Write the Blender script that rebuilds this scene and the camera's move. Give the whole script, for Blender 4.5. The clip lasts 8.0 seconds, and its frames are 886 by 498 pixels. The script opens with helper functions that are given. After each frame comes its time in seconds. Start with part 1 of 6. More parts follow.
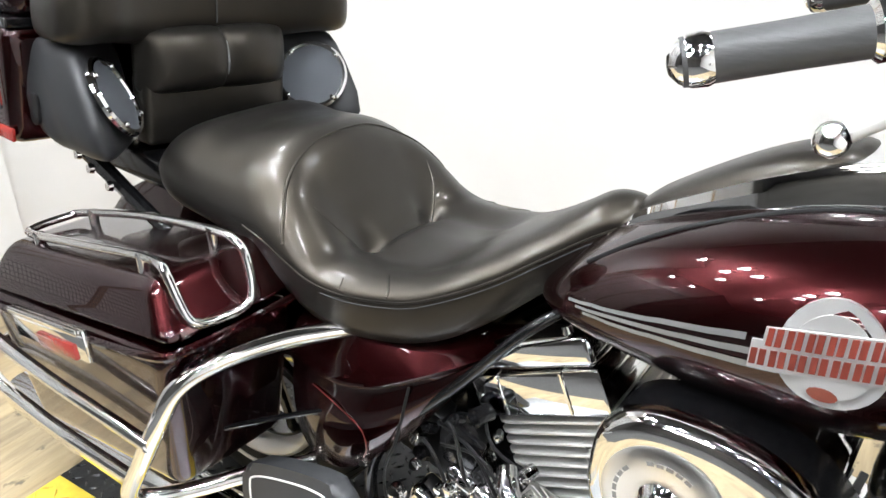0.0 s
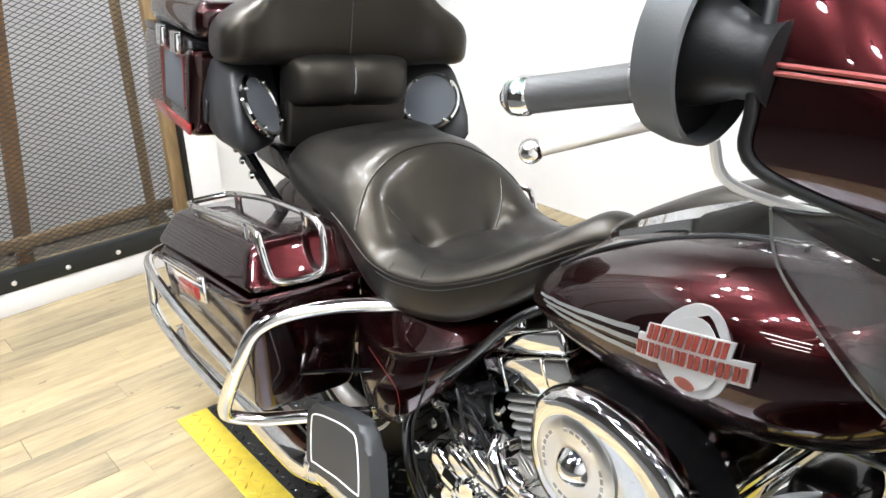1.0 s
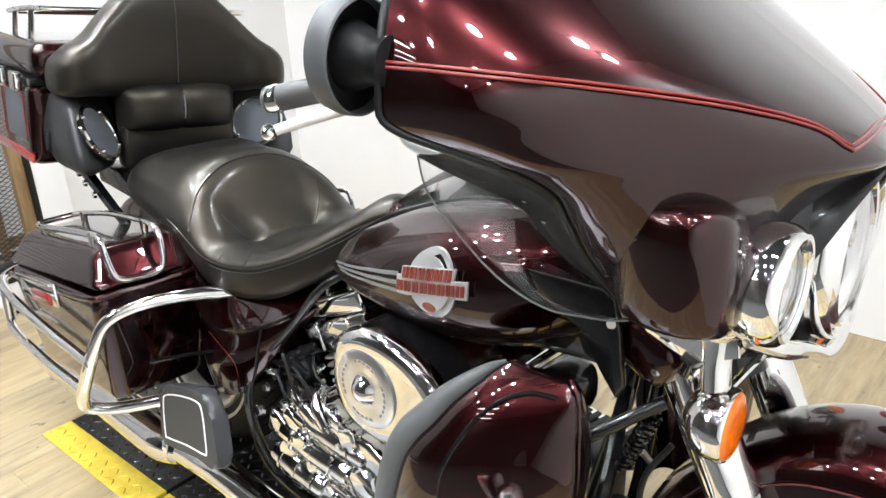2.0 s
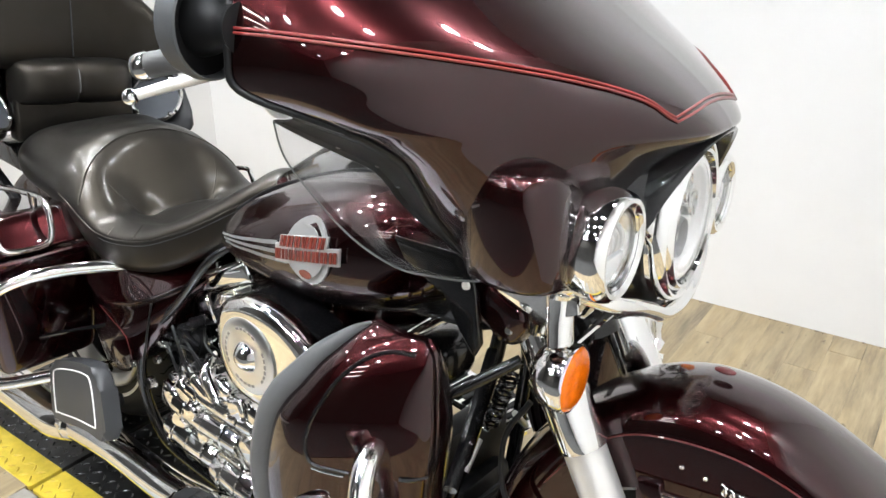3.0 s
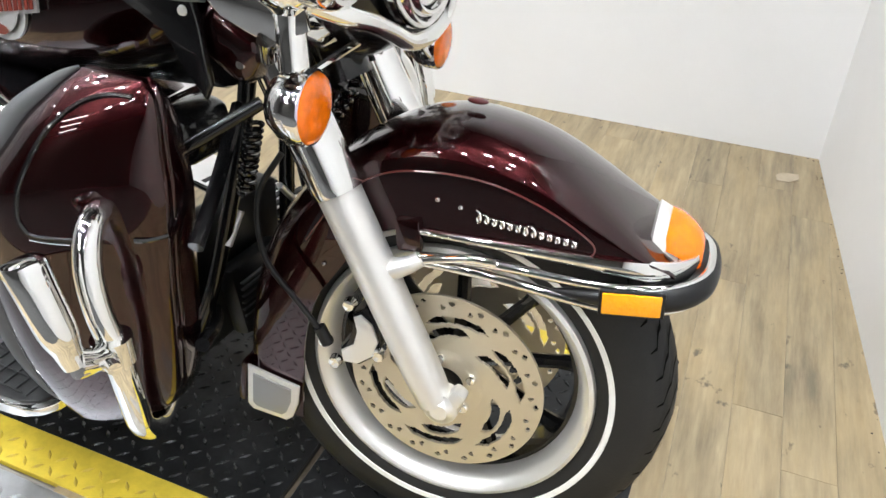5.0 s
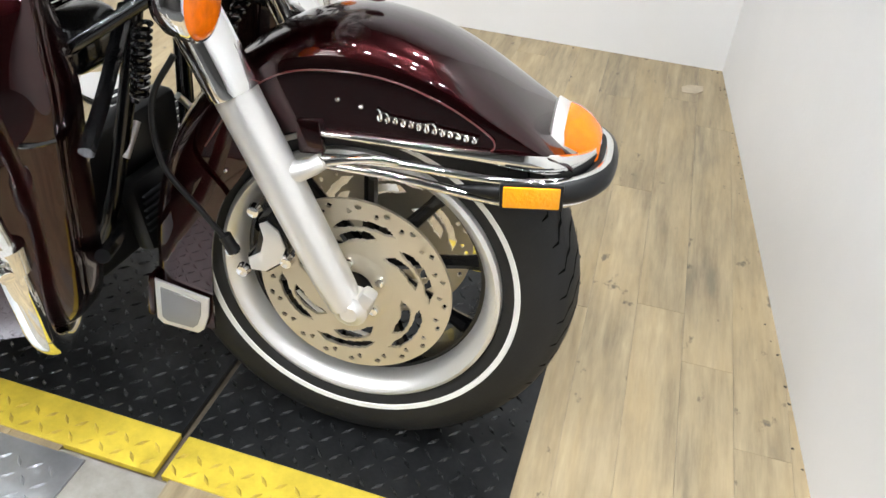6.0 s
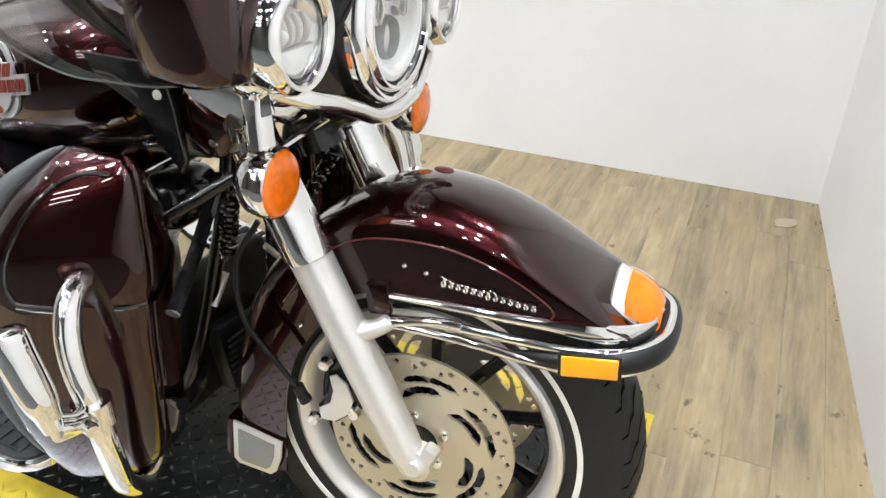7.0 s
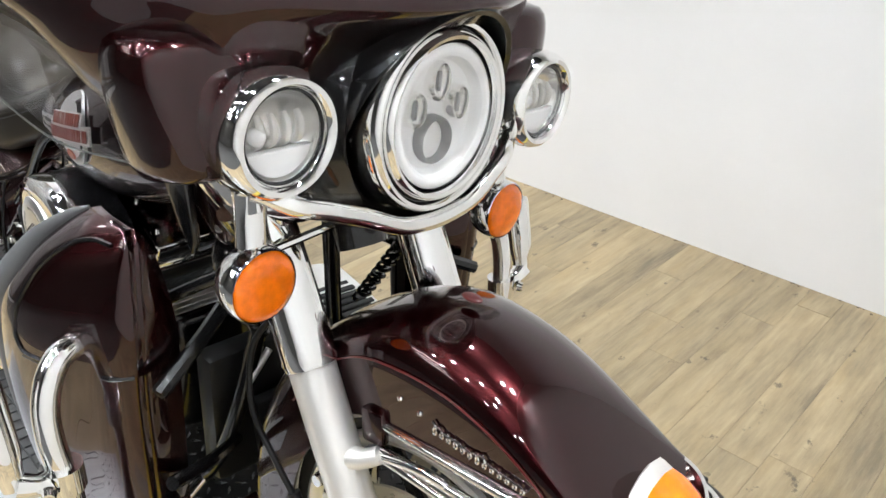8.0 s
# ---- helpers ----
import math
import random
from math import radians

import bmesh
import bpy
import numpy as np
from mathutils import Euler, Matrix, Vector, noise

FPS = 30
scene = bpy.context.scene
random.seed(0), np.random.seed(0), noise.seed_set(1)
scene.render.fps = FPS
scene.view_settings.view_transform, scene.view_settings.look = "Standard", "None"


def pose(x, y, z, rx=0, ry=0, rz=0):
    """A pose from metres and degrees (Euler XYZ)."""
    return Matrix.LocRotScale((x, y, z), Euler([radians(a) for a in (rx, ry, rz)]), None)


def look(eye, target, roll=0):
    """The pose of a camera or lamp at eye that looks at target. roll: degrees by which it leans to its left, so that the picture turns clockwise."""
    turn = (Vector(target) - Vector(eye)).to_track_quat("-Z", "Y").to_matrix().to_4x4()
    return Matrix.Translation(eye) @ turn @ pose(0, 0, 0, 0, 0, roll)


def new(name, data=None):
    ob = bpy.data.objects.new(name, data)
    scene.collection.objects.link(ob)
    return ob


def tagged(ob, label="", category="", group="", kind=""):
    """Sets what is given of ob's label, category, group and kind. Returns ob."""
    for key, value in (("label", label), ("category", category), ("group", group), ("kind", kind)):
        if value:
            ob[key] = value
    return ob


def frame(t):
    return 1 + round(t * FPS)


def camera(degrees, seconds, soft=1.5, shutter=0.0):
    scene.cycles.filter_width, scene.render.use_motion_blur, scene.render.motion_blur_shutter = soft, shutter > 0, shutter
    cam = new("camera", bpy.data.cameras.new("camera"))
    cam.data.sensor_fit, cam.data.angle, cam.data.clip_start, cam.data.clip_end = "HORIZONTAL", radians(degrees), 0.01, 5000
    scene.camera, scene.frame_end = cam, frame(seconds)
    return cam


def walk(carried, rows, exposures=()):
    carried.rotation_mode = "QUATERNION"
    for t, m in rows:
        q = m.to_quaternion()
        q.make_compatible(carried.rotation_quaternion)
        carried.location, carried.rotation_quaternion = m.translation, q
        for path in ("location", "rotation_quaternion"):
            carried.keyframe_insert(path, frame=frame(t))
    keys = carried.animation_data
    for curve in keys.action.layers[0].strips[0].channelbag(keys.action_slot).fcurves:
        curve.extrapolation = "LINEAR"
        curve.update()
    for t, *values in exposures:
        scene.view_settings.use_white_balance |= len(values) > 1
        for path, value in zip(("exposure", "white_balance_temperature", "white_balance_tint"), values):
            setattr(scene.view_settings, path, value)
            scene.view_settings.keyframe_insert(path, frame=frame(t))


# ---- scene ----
cam = camera(57.9, 8.0)
PATH = [
    (0.0, (-0.480, -0.847, 1.195), (-1.0161, -0.1340, 0.7415), -0.84),
    (0.5, (-0.318, -0.844, 1.227), (-0.9752, -0.2225, 0.8016), -2.17),
    (1.0, (-0.131, -0.813, 1.239), (-0.8698, -0.2786, 0.8271), -1.30),
    (1.5, (0.017, -0.871, 1.252), (-0.6958, -0.2964, 0.8498), -3.89),
    (1.7, (0.089, -0.899, 1.267), (-0.5955, -0.2855, 0.8727), -3.60),
    (2.8, (0.268, -0.895, 1.266), (-0.3438, -0.2021, 0.8851), -0.75),
    (3.0, (0.274, -0.881, 1.255), (-0.3132, -0.1754, 0.8581), -0.26),
    (3.5, (0.293, -0.863, 1.236), (-0.2338, -0.1327, 0.8011), -0.28),
    (4.0, (0.310, -0.852, 1.205), (-0.1812, -0.1115, 0.7464), 0.60),
    (4.5, (0.328, -0.834, 1.159), (-0.0890, -0.0814, 0.6495), 1.13),
    (5.0, (0.347, -0.831, 1.102), (-0.0014, -0.0779, 0.5441), 2.40),
    (5.2, (0.350, -0.825, 1.091), (0.0289, -0.0832, 0.5016), 2.79),
    (6.3, (0.390, -0.866, 1.073), (0.1582, -0.1175, 0.4511), 4.78),
    (6.5, (0.390, -0.876, 1.098), (0.1362, -0.1223, 0.4917), 4.08),
    (7.0, (0.419, -0.810, 1.157), (0.0298, -0.0508, 0.6347), 0.73),
    (7.5, (0.495, -0.653, 1.177), (-0.0632, 0.0144, 0.6848), 1.33),
    (8.0, (0.522, -0.516, 1.182), (-0.1164, 0.0834, 0.6994), 1.63),
]
walk(cam, [(t, look(eye, target, roll)) for t, eye, target, roll in PATH], exposures=[(0.0, 0.22), (1.0, 0.26), (1.7, 0.18), (3.0, 0.06), (4.5, -0.05), (8.0, -0.12)])

# ---- world and light ----
world = bpy.data.worlds.new("world")
scene.world = world
world.use_nodes = True
world.node_tree.nodes["Background"].inputs["Color"].default_value = (0.9, 0.95, 1.0, 1)
world.node_tree.nodes["Background"].inputs["Strength"].default_value = 0.02


# ---- materials ----
def material(name, base, rough=0.5, metal=0.0, coat=0.0, coat_rough=0.03, bump=0.0, bump_scale=60.0, vary=0.0, vary_scale=6.0,
             transmission=0.0, ior=1.45, spec=0.5, rough_vary=0.0, stretch=None, emit=None, random_tint=0.0):
    m = bpy.data.materials.new(name)
    m.use_nodes = True
    t = m.node_tree
    p = t.nodes["Principled BSDF"]
    p.inputs["Base Color"].default_value = (*base, 1)
    p.inputs["Roughness"].default_value = rough
    p.inputs["Metallic"].default_value = metal
    p.inputs["Coat Weight"].default_value = coat
    p.inputs["Coat Roughness"].default_value = coat_rough
    p.inputs["Transmission Weight"].default_value = transmission
    p.inputs["IOR"].default_value = ior
    p.inputs["Specular IOR Level"].default_value = spec
    co = t.nodes.new("ShaderNodeTexCoord")
    vec = co.outputs["Object"]
    if stretch:
        mp = t.nodes.new("ShaderNodeMapping")
        mp.inputs["Scale"].default_value = stretch
        t.links.new(vec, mp.inputs["Vector"])
        vec = mp.outputs["Vector"]
    col = None
    if vary or random_tint:
        n = t.nodes.new("ShaderNodeTexNoise")
        n.inputs["Scale"].default_value = vary_scale
        n.inputs["Detail"].default_value = 8
        n.inputs["Roughness"].default_value = 0.65
        t.links.new(vec, n.inputs["Vector"])
        r = t.nodes.new("ShaderNodeMapRange")
        r.inputs["From Min"].default_value, r.inputs["From Max"].default_value = 0.3, 0.7
        r.inputs["To Min"].default_value, r.inputs["To Max"].default_value = 1 - vary, 1 + vary
        t.links.new(n.outputs["Fac"], r.inputs["Value"])
        value = r.outputs["Result"]
        if random_tint:
            oi = t.nodes.new("ShaderNodeObjectInfo")
            r2 = t.nodes.new("ShaderNodeMapRange")
            r2.inputs["To Min"].default_value, r2.inputs["To Max"].default_value = 1 - random_tint, 1 + random_tint
            t.links.new(oi.outputs["Random"], r2.inputs["Value"])
            mu = t.nodes.new("ShaderNodeMath")
            mu.operation = "MULTIPLY"
            t.links.new(value, mu.inputs[0])
            t.links.new(r2.outputs["Result"], mu.inputs[1])
            value = mu.outputs["Value"]
        mix = t.nodes.new("ShaderNodeVectorMath")
        mix.operation = "SCALE"
        mix.inputs[0].default_value = base
        t.links.new(value, mix.inputs["Scale"])
        t.links.new(mix.outputs["Vector"], p.inputs["Base Color"])
    if bump:
        n = t.nodes.new("ShaderNodeTexNoise")
        n.inputs["Scale"].default_value = bump_scale
        n.inputs["Detail"].default_value = 6
        t.links.new(vec, n.inputs["Vector"])
        b = t.nodes.new("ShaderNodeBump")
        b.inputs["Strength"].default_value = bump
        b.inputs["Distance"].default_value = 0.01
        t.links.new(n.outputs["Fac"], b.inputs["Height"])
        t.links.new(b.outputs["Normal"], p.inputs["Normal"])
    if rough_vary:
        n = t.nodes.new("ShaderNodeTexNoise")
        n.inputs["Scale"].default_value = vary_scale * 2.3
        n.inputs["Detail"].default_value = 5
        t.links.new(vec, n.inputs["Vector"])
        r = t.nodes.new("ShaderNodeMapRange")
        r.inputs["To Min"].default_value, r.inputs["To Max"].default_value = max(rough - rough_vary, 0), rough + rough_vary
        t.links.new(n.outputs["Fac"], r.inputs["Value"])
        t.links.new(r.outputs["Result"], p.inputs["Roughness"])
    if emit:
        p.inputs["Emission Color"].default_value = (*emit[0], 1)
        p.inputs["Emission Strength"].default_value = emit[1]
    return m


def clear_sheet(name, tint):
    """Thin clear plastic: faintly tinted, glossy towards grazing angles."""
    m = bpy.data.materials.new(name)
    m.use_nodes = True
    t = m.node_tree
    t.nodes.remove(t.nodes["Principled BSDF"])
    clear = t.nodes.new("ShaderNodeBsdfTransparent")
    clear.inputs["Color"].default_value = (*tint, 1)
    gloss = t.nodes.new("ShaderNodeBsdfGlossy")
    gloss.inputs["Roughness"].default_value = 0.04
    lw = t.nodes.new("ShaderNodeLayerWeight")
    lw.inputs["Blend"].default_value = 0.5
    pw = t.nodes.new("ShaderNodeMath")
    pw.operation = "POWER"
    pw.inputs[1].default_value = 5.0
    t.links.new(lw.outputs["Facing"], pw.inputs[0])
    fr = t.nodes.new("ShaderNodeMath")
    fr.operation = "MULTIPLY_ADD"
    fr.inputs[1].default_value, fr.inputs[2].default_value = 0.9, 0.05
    t.links.new(pw.outputs[0], fr.inputs[0])
    mx = t.nodes.new("ShaderNodeMixShader")
    t.links.new(fr.outputs[0], mx.inputs["Fac"])
    t.links.new(clear.outputs["BSDF"], mx.inputs[1])
    t.links.new(gloss.outputs["BSDF"], mx.inputs[2])
    t.links.new(mx.outputs["Shader"], t.nodes["Material Output"].inputs["Surface"])
    return m


def turned_metal():
    """Lathe-turned aluminium: fine rings that draw light out into rays."""
    m = bpy.data.materials.new("turned_aluminium")
    m.use_nodes = True
    t = m.node_tree
    p = t.nodes["Principled BSDF"]
    p.inputs["Base Color"].default_value = (0.90, 0.89, 0.87, 1)
    p.inputs["Metallic"].default_value = 1.0
    p.inputs["Roughness"].default_value = 0.30
    p.inputs["Anisotropic"].default_value = 0.8
    tan = t.nodes.new("ShaderNodeTangent")
    tan.direction_type, tan.axis = "RADIAL", "Z"
    t.links.new(tan.outputs["Tangent"], p.inputs["Tangent"])
    return m


def plank_material():
    """Printed oak boards: grey and tan streaks along the board, dark knots and specks, each board a little different."""
    m = bpy.data.materials.new("oak_plank")
    m.use_nodes = True
    t = m.node_tree
    p = t.nodes["Principled BSDF"]
    co = t.nodes.new("ShaderNodeTexCoord")
    oi = t.nodes.new("ShaderNodeObjectInfo")
    shift = t.nodes.new("ShaderNodeVectorMath")
    shift.operation = "MULTIPLY_ADD"
    shift.inputs[1].default_value = (7.3, 3.1, 5.7)
    t.links.new(oi.outputs["Random"], shift.inputs[0])
    t.links.new(co.outputs["Object"], shift.inputs[2])

    def noise(scale, stretch, detail, lo, hi):
        mp = t.nodes.new("ShaderNodeMapping")
        mp.inputs["Scale"].default_value = stretch
        t.links.new(shift.outputs["Vector"], mp.inputs["Vector"])
        n = t.nodes.new("ShaderNodeTexNoise")
        n.inputs["Scale"].default_value, n.inputs["Detail"].default_value, n.inputs["Roughness"].default_value = scale, detail, 0.62
        t.links.new(mp.outputs["Vector"], n.inputs["Vector"])
        r = t.nodes.new("ShaderNodeMapRange")
        r.inputs["From Min"].default_value, r.inputs["From Max"].default_value = lo, hi
        t.links.new(n.outputs["Fac"], r.inputs["Value"])
        return r.outputs["Result"]

    def mix(fac, a, b):
        x = t.nodes.new("ShaderNodeMix")
        x.data_type = "RGBA"
        for k, v in ((0, fac), (6, a), (7, b)):
            if isinstance(v, tuple):
                x.inputs[k].default_value = (*v, 1)
            else:
                t.links.new(v, x.inputs[k])
        return x.outputs[2]
    broad = noise(2.6, (3.0, 0.9, 1), 7, 0.40, 0.68)
    streak = noise(5.0, (8, 0.7, 1), 7, 0.36, 0.74)
    fine = noise(22, (5, 0.6, 1), 5, 0.38, 0.72)
    knot = noise(15, (1.3, 0.8, 1), 6, 0.640, 0.70)
    col = mix(broad, (0.325, 0.243, 0.132), (0.135, 0.110, 0.074))
    col = mix(streak, col, (0.395, 0.312, 0.190))
    dark = t.nodes.new("ShaderNodeMath")
    dark.operation = "MULTIPLY"
    dark.inputs[1].default_value = 0.30
    t.links.new(fine, dark.inputs[0])
    col = mix(dark.outputs[0], col, (0.15, 0.115, 0.07))
    half = t.nodes.new("ShaderNodeMath")
    half.operation = "MULTIPLY"
    half.inputs[1].default_value = 0.85
    t.links.new(knot, half.inputs[0])
    col = mix(half.outputs[0], col, (0.075, 0.06, 0.042))
    tone = t.nodes.new("ShaderNodeMapRange")
    tone.inputs["To Min"].default_value, tone.inputs["To Max"].default_value = 0.95, 1.19
    t.links.new(oi.outputs["Random"], tone.inputs["Value"])
    sc = t.nodes.new("ShaderNodeVectorMath")
    sc.operation = "SCALE"
    t.links.new(col, sc.inputs[0])
    t.links.new(tone.outputs["Result"], sc.inputs["Scale"])
    t.links.new(sc.outputs["Vector"], p.inputs["Base Color"])
    p.inputs["Roughness"].default_value = 0.5
    b = t.nodes.new("ShaderNodeBump")
    b.inputs["Strength"].default_value, b.inputs["Distance"].default_value = 0.12, 0.004
    t.links.new(fine, b.inputs["Height"])
    t.links.new(b.outputs["Normal"], p.inputs["Normal"])
    return m


M_PAINT = material("cherry_paint", (0.0225, 0.0014, 0.0020), 0.25, 0.90, coat=1.0, coat_rough=0.008)
M_RED = material("pinstripe_red", (0.195, 0.016, 0.014), 0.3, coat=0.8)
M_DEEPRED = material("dark_pinstripe_red", (0.075, 0.007, 0.007), 0.3, coat=0.8)
M_CHROME = material("chrome", (0.90, 0.90, 0.885), 0.05, 1.0, rough_vary=0.04, vary_scale=20)
M_SILVER = material("polished_aluminium", (0.80, 0.785, 0.76), 0.38, 0.72, bump=0.012, bump_scale=500, rough_vary=0.04, vary_scale=15)
M_STEEL = material("brake_steel", (0.66, 0.60, 0.48), 0.40, 0.8, bump=0.04, bump_scale=300, rough_vary=0.08, vary_scale=30)
M_LEATHER = material("black_leather", (0.0068, 0.0066, 0.0064), 0.40, bump=0.08, bump_scale=480, rough_vary=0.10, vary_scale=9, spec=0.44, vary=0.3, coat=0.26, coat_rough=0.17)
M_LEATHER.node_tree.nodes["Principled BSDF"].inputs["Specular Tint"].default_value = (1.0, 0.83, 0.62, 1)
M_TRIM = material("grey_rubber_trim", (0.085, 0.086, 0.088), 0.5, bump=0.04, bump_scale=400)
M_BLACK = material("black_plastic", (0.0065, 0.0065, 0.007), 0.42, spec=0.4, bump=0.05, bump_scale=500, rough_vary=0.08, vary_scale=12)
M_GLOSS = material("black_enamel", (0.004, 0.004, 0.0045), 0.25, coat=0.6, coat_rough=0.06, spec=0.3)
M_GREY = material("grey_moulded_plastic", (0.036, 0.037, 0.039), 0.42, bump=0.05, bump_scale=600)
M_RUBBER = material("tyre_rubber", (0.0092, 0.0092, 0.0096), 0.62, bump=0.08, bump_scale=250, vary=0.25, vary_scale=14)
M_GROOVE_SHADE = material("tyre_groove_shade", (0.003, 0.003, 0.003), 0.9, spec=0.1)
M_WHITE = material("white_band", (0.75, 0.74, 0.70), 0.5, vary=0.06, vary_scale=30)
M_AMBER = material("amber_lens", (0.95, 0.19, 0.003), 0.10, coat=0.3, bump=0.12, bump_scale=90, vary=0.25, vary_scale=30)
M_YELLOW_LENS = material("yellow_amber_lens", (0.95, 0.38, 0.01), 0.12, coat=0.4, bump=0.25, bump_scale=160)
M_REDLENS = material("red_lens", (0.27, 0.020, 0.016), 0.15, coat=1.0, bump=0.2, bump_scale=160)
M_GLASS = clear_sheet("clear_lens", (0.985, 0.985, 0.985))
M_SMOKE = clear_sheet("clear_acrylic", (0.90, 0.90, 0.90))
M_ACRYLIC_EDGE = material("acrylic_edge", (0.11, 0.115, 0.11), 0.30, coat=0.5)
M_CLOTH = material("speaker_cloth", (0.07, 0.075, 0.085), 0.8, bump=0.2, bump_scale=900)
M_EMBLEM_RED = material("emblem_red", (0.19, 0.032, 0.020), 0.35, coat=0.5)
M_STRIPE = material("silver_stripe", (0.30, 0.30, 0.30), 0.35, 0.6)
M_WALL = material("white_wall_paint", (0.768, 0.759, 0.752), 0.75, bump=0.05, bump_scale=90, vary=0.025, vary_scale=2.0)
M_CEIL = material("ceiling_paint", (0.035, 0.035, 0.037), 0.8)
M_UNSEEN_WALL = material("unseen_dark_wall", (0.085, 0.083, 0.080), 0.8, vary=0.2, vary_scale=1.2)
M_PLANK = plank_material()
M_GAP = material("plank_gap", (0.16, 0.127, 0.09), 0.8)
M_TREAD = material("black_tread_plate", (0.020, 0.021, 0.022), 0.33, 0.45, vary=0.5, vary_scale=18, bump=0.08, bump_scale=120, rough_vary=0.15)
M_TREADTOP = material("rubbed_tread_lozenge", (0.050, 0.051, 0.053), 0.26, 0.75, vary=0.4, vary_scale=25, rough_vary=0.12)
M_YELLOW = material("yellow_safety_paint", (0.60, 0.45, 0.045), 0.45, vary=0.26, vary_scale=13, bump=0.05, bump_scale=120)
M_WORNYELLOW = material("worn_yellow_paint", (0.50, 0.36, 0.045), 0.5, vary=0.35, vary_scale=40, bump=0.05, bump_scale=120)
M_SILVERPLATE = material("bare_tread_plate", (0.42, 0.43, 0.45), 0.36, 0.85, vary=0.15, vary_scale=20, rough_vary=0.1)
M_CONCRETE = material("worn_concrete", (0.27, 0.25, 0.22), 0.8, vary=0.25, vary_scale=14, bump=0.2, bump_scale=60)
M_TIMBER = material("rough_timber", (0.30, 0.20, 0.10), 0.65, vary=0.35, vary_scale=5, stretch=(6, 6, 1.2), bump=0.1, bump_scale=25)
M_TIMBER2 = material("orange_timber", (0.26, 0.135, 0.05), 0.6, vary=0.25, vary_scale=5, stretch=(6, 6, 1.2))
M_MESHMETAL = material("expanded_steel", (0.06, 0.06, 0.062), 0.5, 0.4)
M_BEAM = material("black_steel_angle", (0.02, 0.022, 0.022), 0.4, 0.3, rough_vary=0.1)
M_LAMP = material("lit_tube", (1, 1, 1), 0.5, emit=((1.0, 0.98, 0.96), 9.0))
M_BULB = material("lit_bulb", (1, 1, 1), 0.5, emit=((0.93, 0.975, 1.02), 880.0))


# ---- mesh tools ----
def finish(name, bm, mat, smooth=40):
    me = bpy.data.meshes.new(name)
    bmesh.ops.recalc_face_normals(bm, faces=bm.faces)
    bm.to_mesh(me)
    bm.free()
    me.materials.append(mat)
    if smooth:
        for f in me.polygons:
            f.use_smooth = True
        me.set_sharp_from_angle(angle=radians(smooth))
    return me


def part(name, bm, mat, parent, label="", m=None, smooth=40):
    ob = new(name, finish(name, bm, mat, smooth))
    ob.parent = parent
    if m is not None:
        ob.matrix_basis = m
    if label:
        tagged(ob, label)
    return ob


def thing(name, label, category, kind="", group=""):
    return tagged(new(name), label, category, group, kind)


def spline(pts, steps=6, closed=False):
    pts = [Vector(p) for p in pts]
    n = len(pts)
    out = []
    for i in range(n if closed else n - 1):
        if closed:
            a, b, c, d = (pts[(i + k) % n] for k in (-1, 0, 1, 2))
        else:
            b, c = pts[i], pts[i + 1]
            a = pts[i - 1] if i else b * 2 - c
            d = pts[i + 2] if i + 2 < n else c * 2 - b
        for s in range(steps):
            t = s / steps
            out.append(0.5 * (2 * b + (c - a) * t + (2 * a - 5 * b + 4 * c - d) * t * t + (3 * b - a - 3 * c + d) * t ** 3))
    if not closed:
        out.append(pts[-1])
    return out


def rings_to_mesh(bm, rings, close_ring=True, close_path=False, caps=True):
    vs = [[bm.verts.new(p) for p in r] for r in rings]
    k = len(vs[0])
    for i in range(len(vs) if close_path else len(vs) - 1):
        a, b = vs[i], vs[(i + 1) % len(vs)]
        for j in range(k if close_ring else k - 1):
            bm.faces.new((a[j], a[(j + 1) % k], b[(j + 1) % k], b[j]))
    if caps and not close_path and close_ring:
        bm.faces.new(vs[0])
        bm.faces.new(vs[-1])
    return bm


def tube(pts, r, sides=12, steps=6, closed=False, bm=None, straight=False):
    """A round bar along a smooth path; r: one radius, or one for each given point."""
    bm = bm or bmesh.new()
    radii = [r] * len(pts) if not isinstance(r, (list, tuple)) else list(r)
    path = [Vector(p) for p in pts] if straight else spline(pts, steps, closed)
    st = 1 if straight else steps
    rings = []
    up = Vector((0, 0, 1))
    for i, p in enumerate(path):
        a = path[i - 1] if i or closed else p
        b = path[(i + 1) % len(path)] if i + 1 < len(path) or closed else p
        d = (b - a).normalized()
        if abs(d.dot(up)) > 0.999:
            up = Vector((1, 0, 0))
        u = d.cross(up).normalized()
        w = u.cross(d).normalized()
        up = w
        j = min(i // st, len(radii) - 1)
        f = (i % st) / st
        rr = radii[j] * (1 - f) + radii[(j + 1) % len(radii) if closed else min(j + 1, len(radii) - 1)] * f
        rings.append([p + (u * math.cos(q) + w * math.sin(q)) * rr for q in (2 * math.pi * s / sides for s in range(sides))])
    return rings_to_mesh(bm, rings, True, closed)


def lathe(profile, m=None, n=32, bm=None, arc=None):
    """Profile of (radius, height) turned round local z, laid by the pose m."""
    bm = bm or bmesh.new()
    m = m or Matrix()
    rings = []
    for s in range(n):
        q = 2 * math.pi * s / n
        rings.append([m @ Vector((r * math.cos(q), r * math.sin(q), h)) for r, h in profile])
    vs = [[bm.verts.new(p) for p in r] for r in rings]
    for i in range(n):
        a, b = vs[i], vs[(i + 1) % n]
        for j in range(len(profile) - 1):
            bm.faces.new((a[j], a[j + 1], b[j + 1], b[j]))
    bmesh.ops.remove_doubles(bm, verts=bm.verts, dist=1e-5)
    return bm


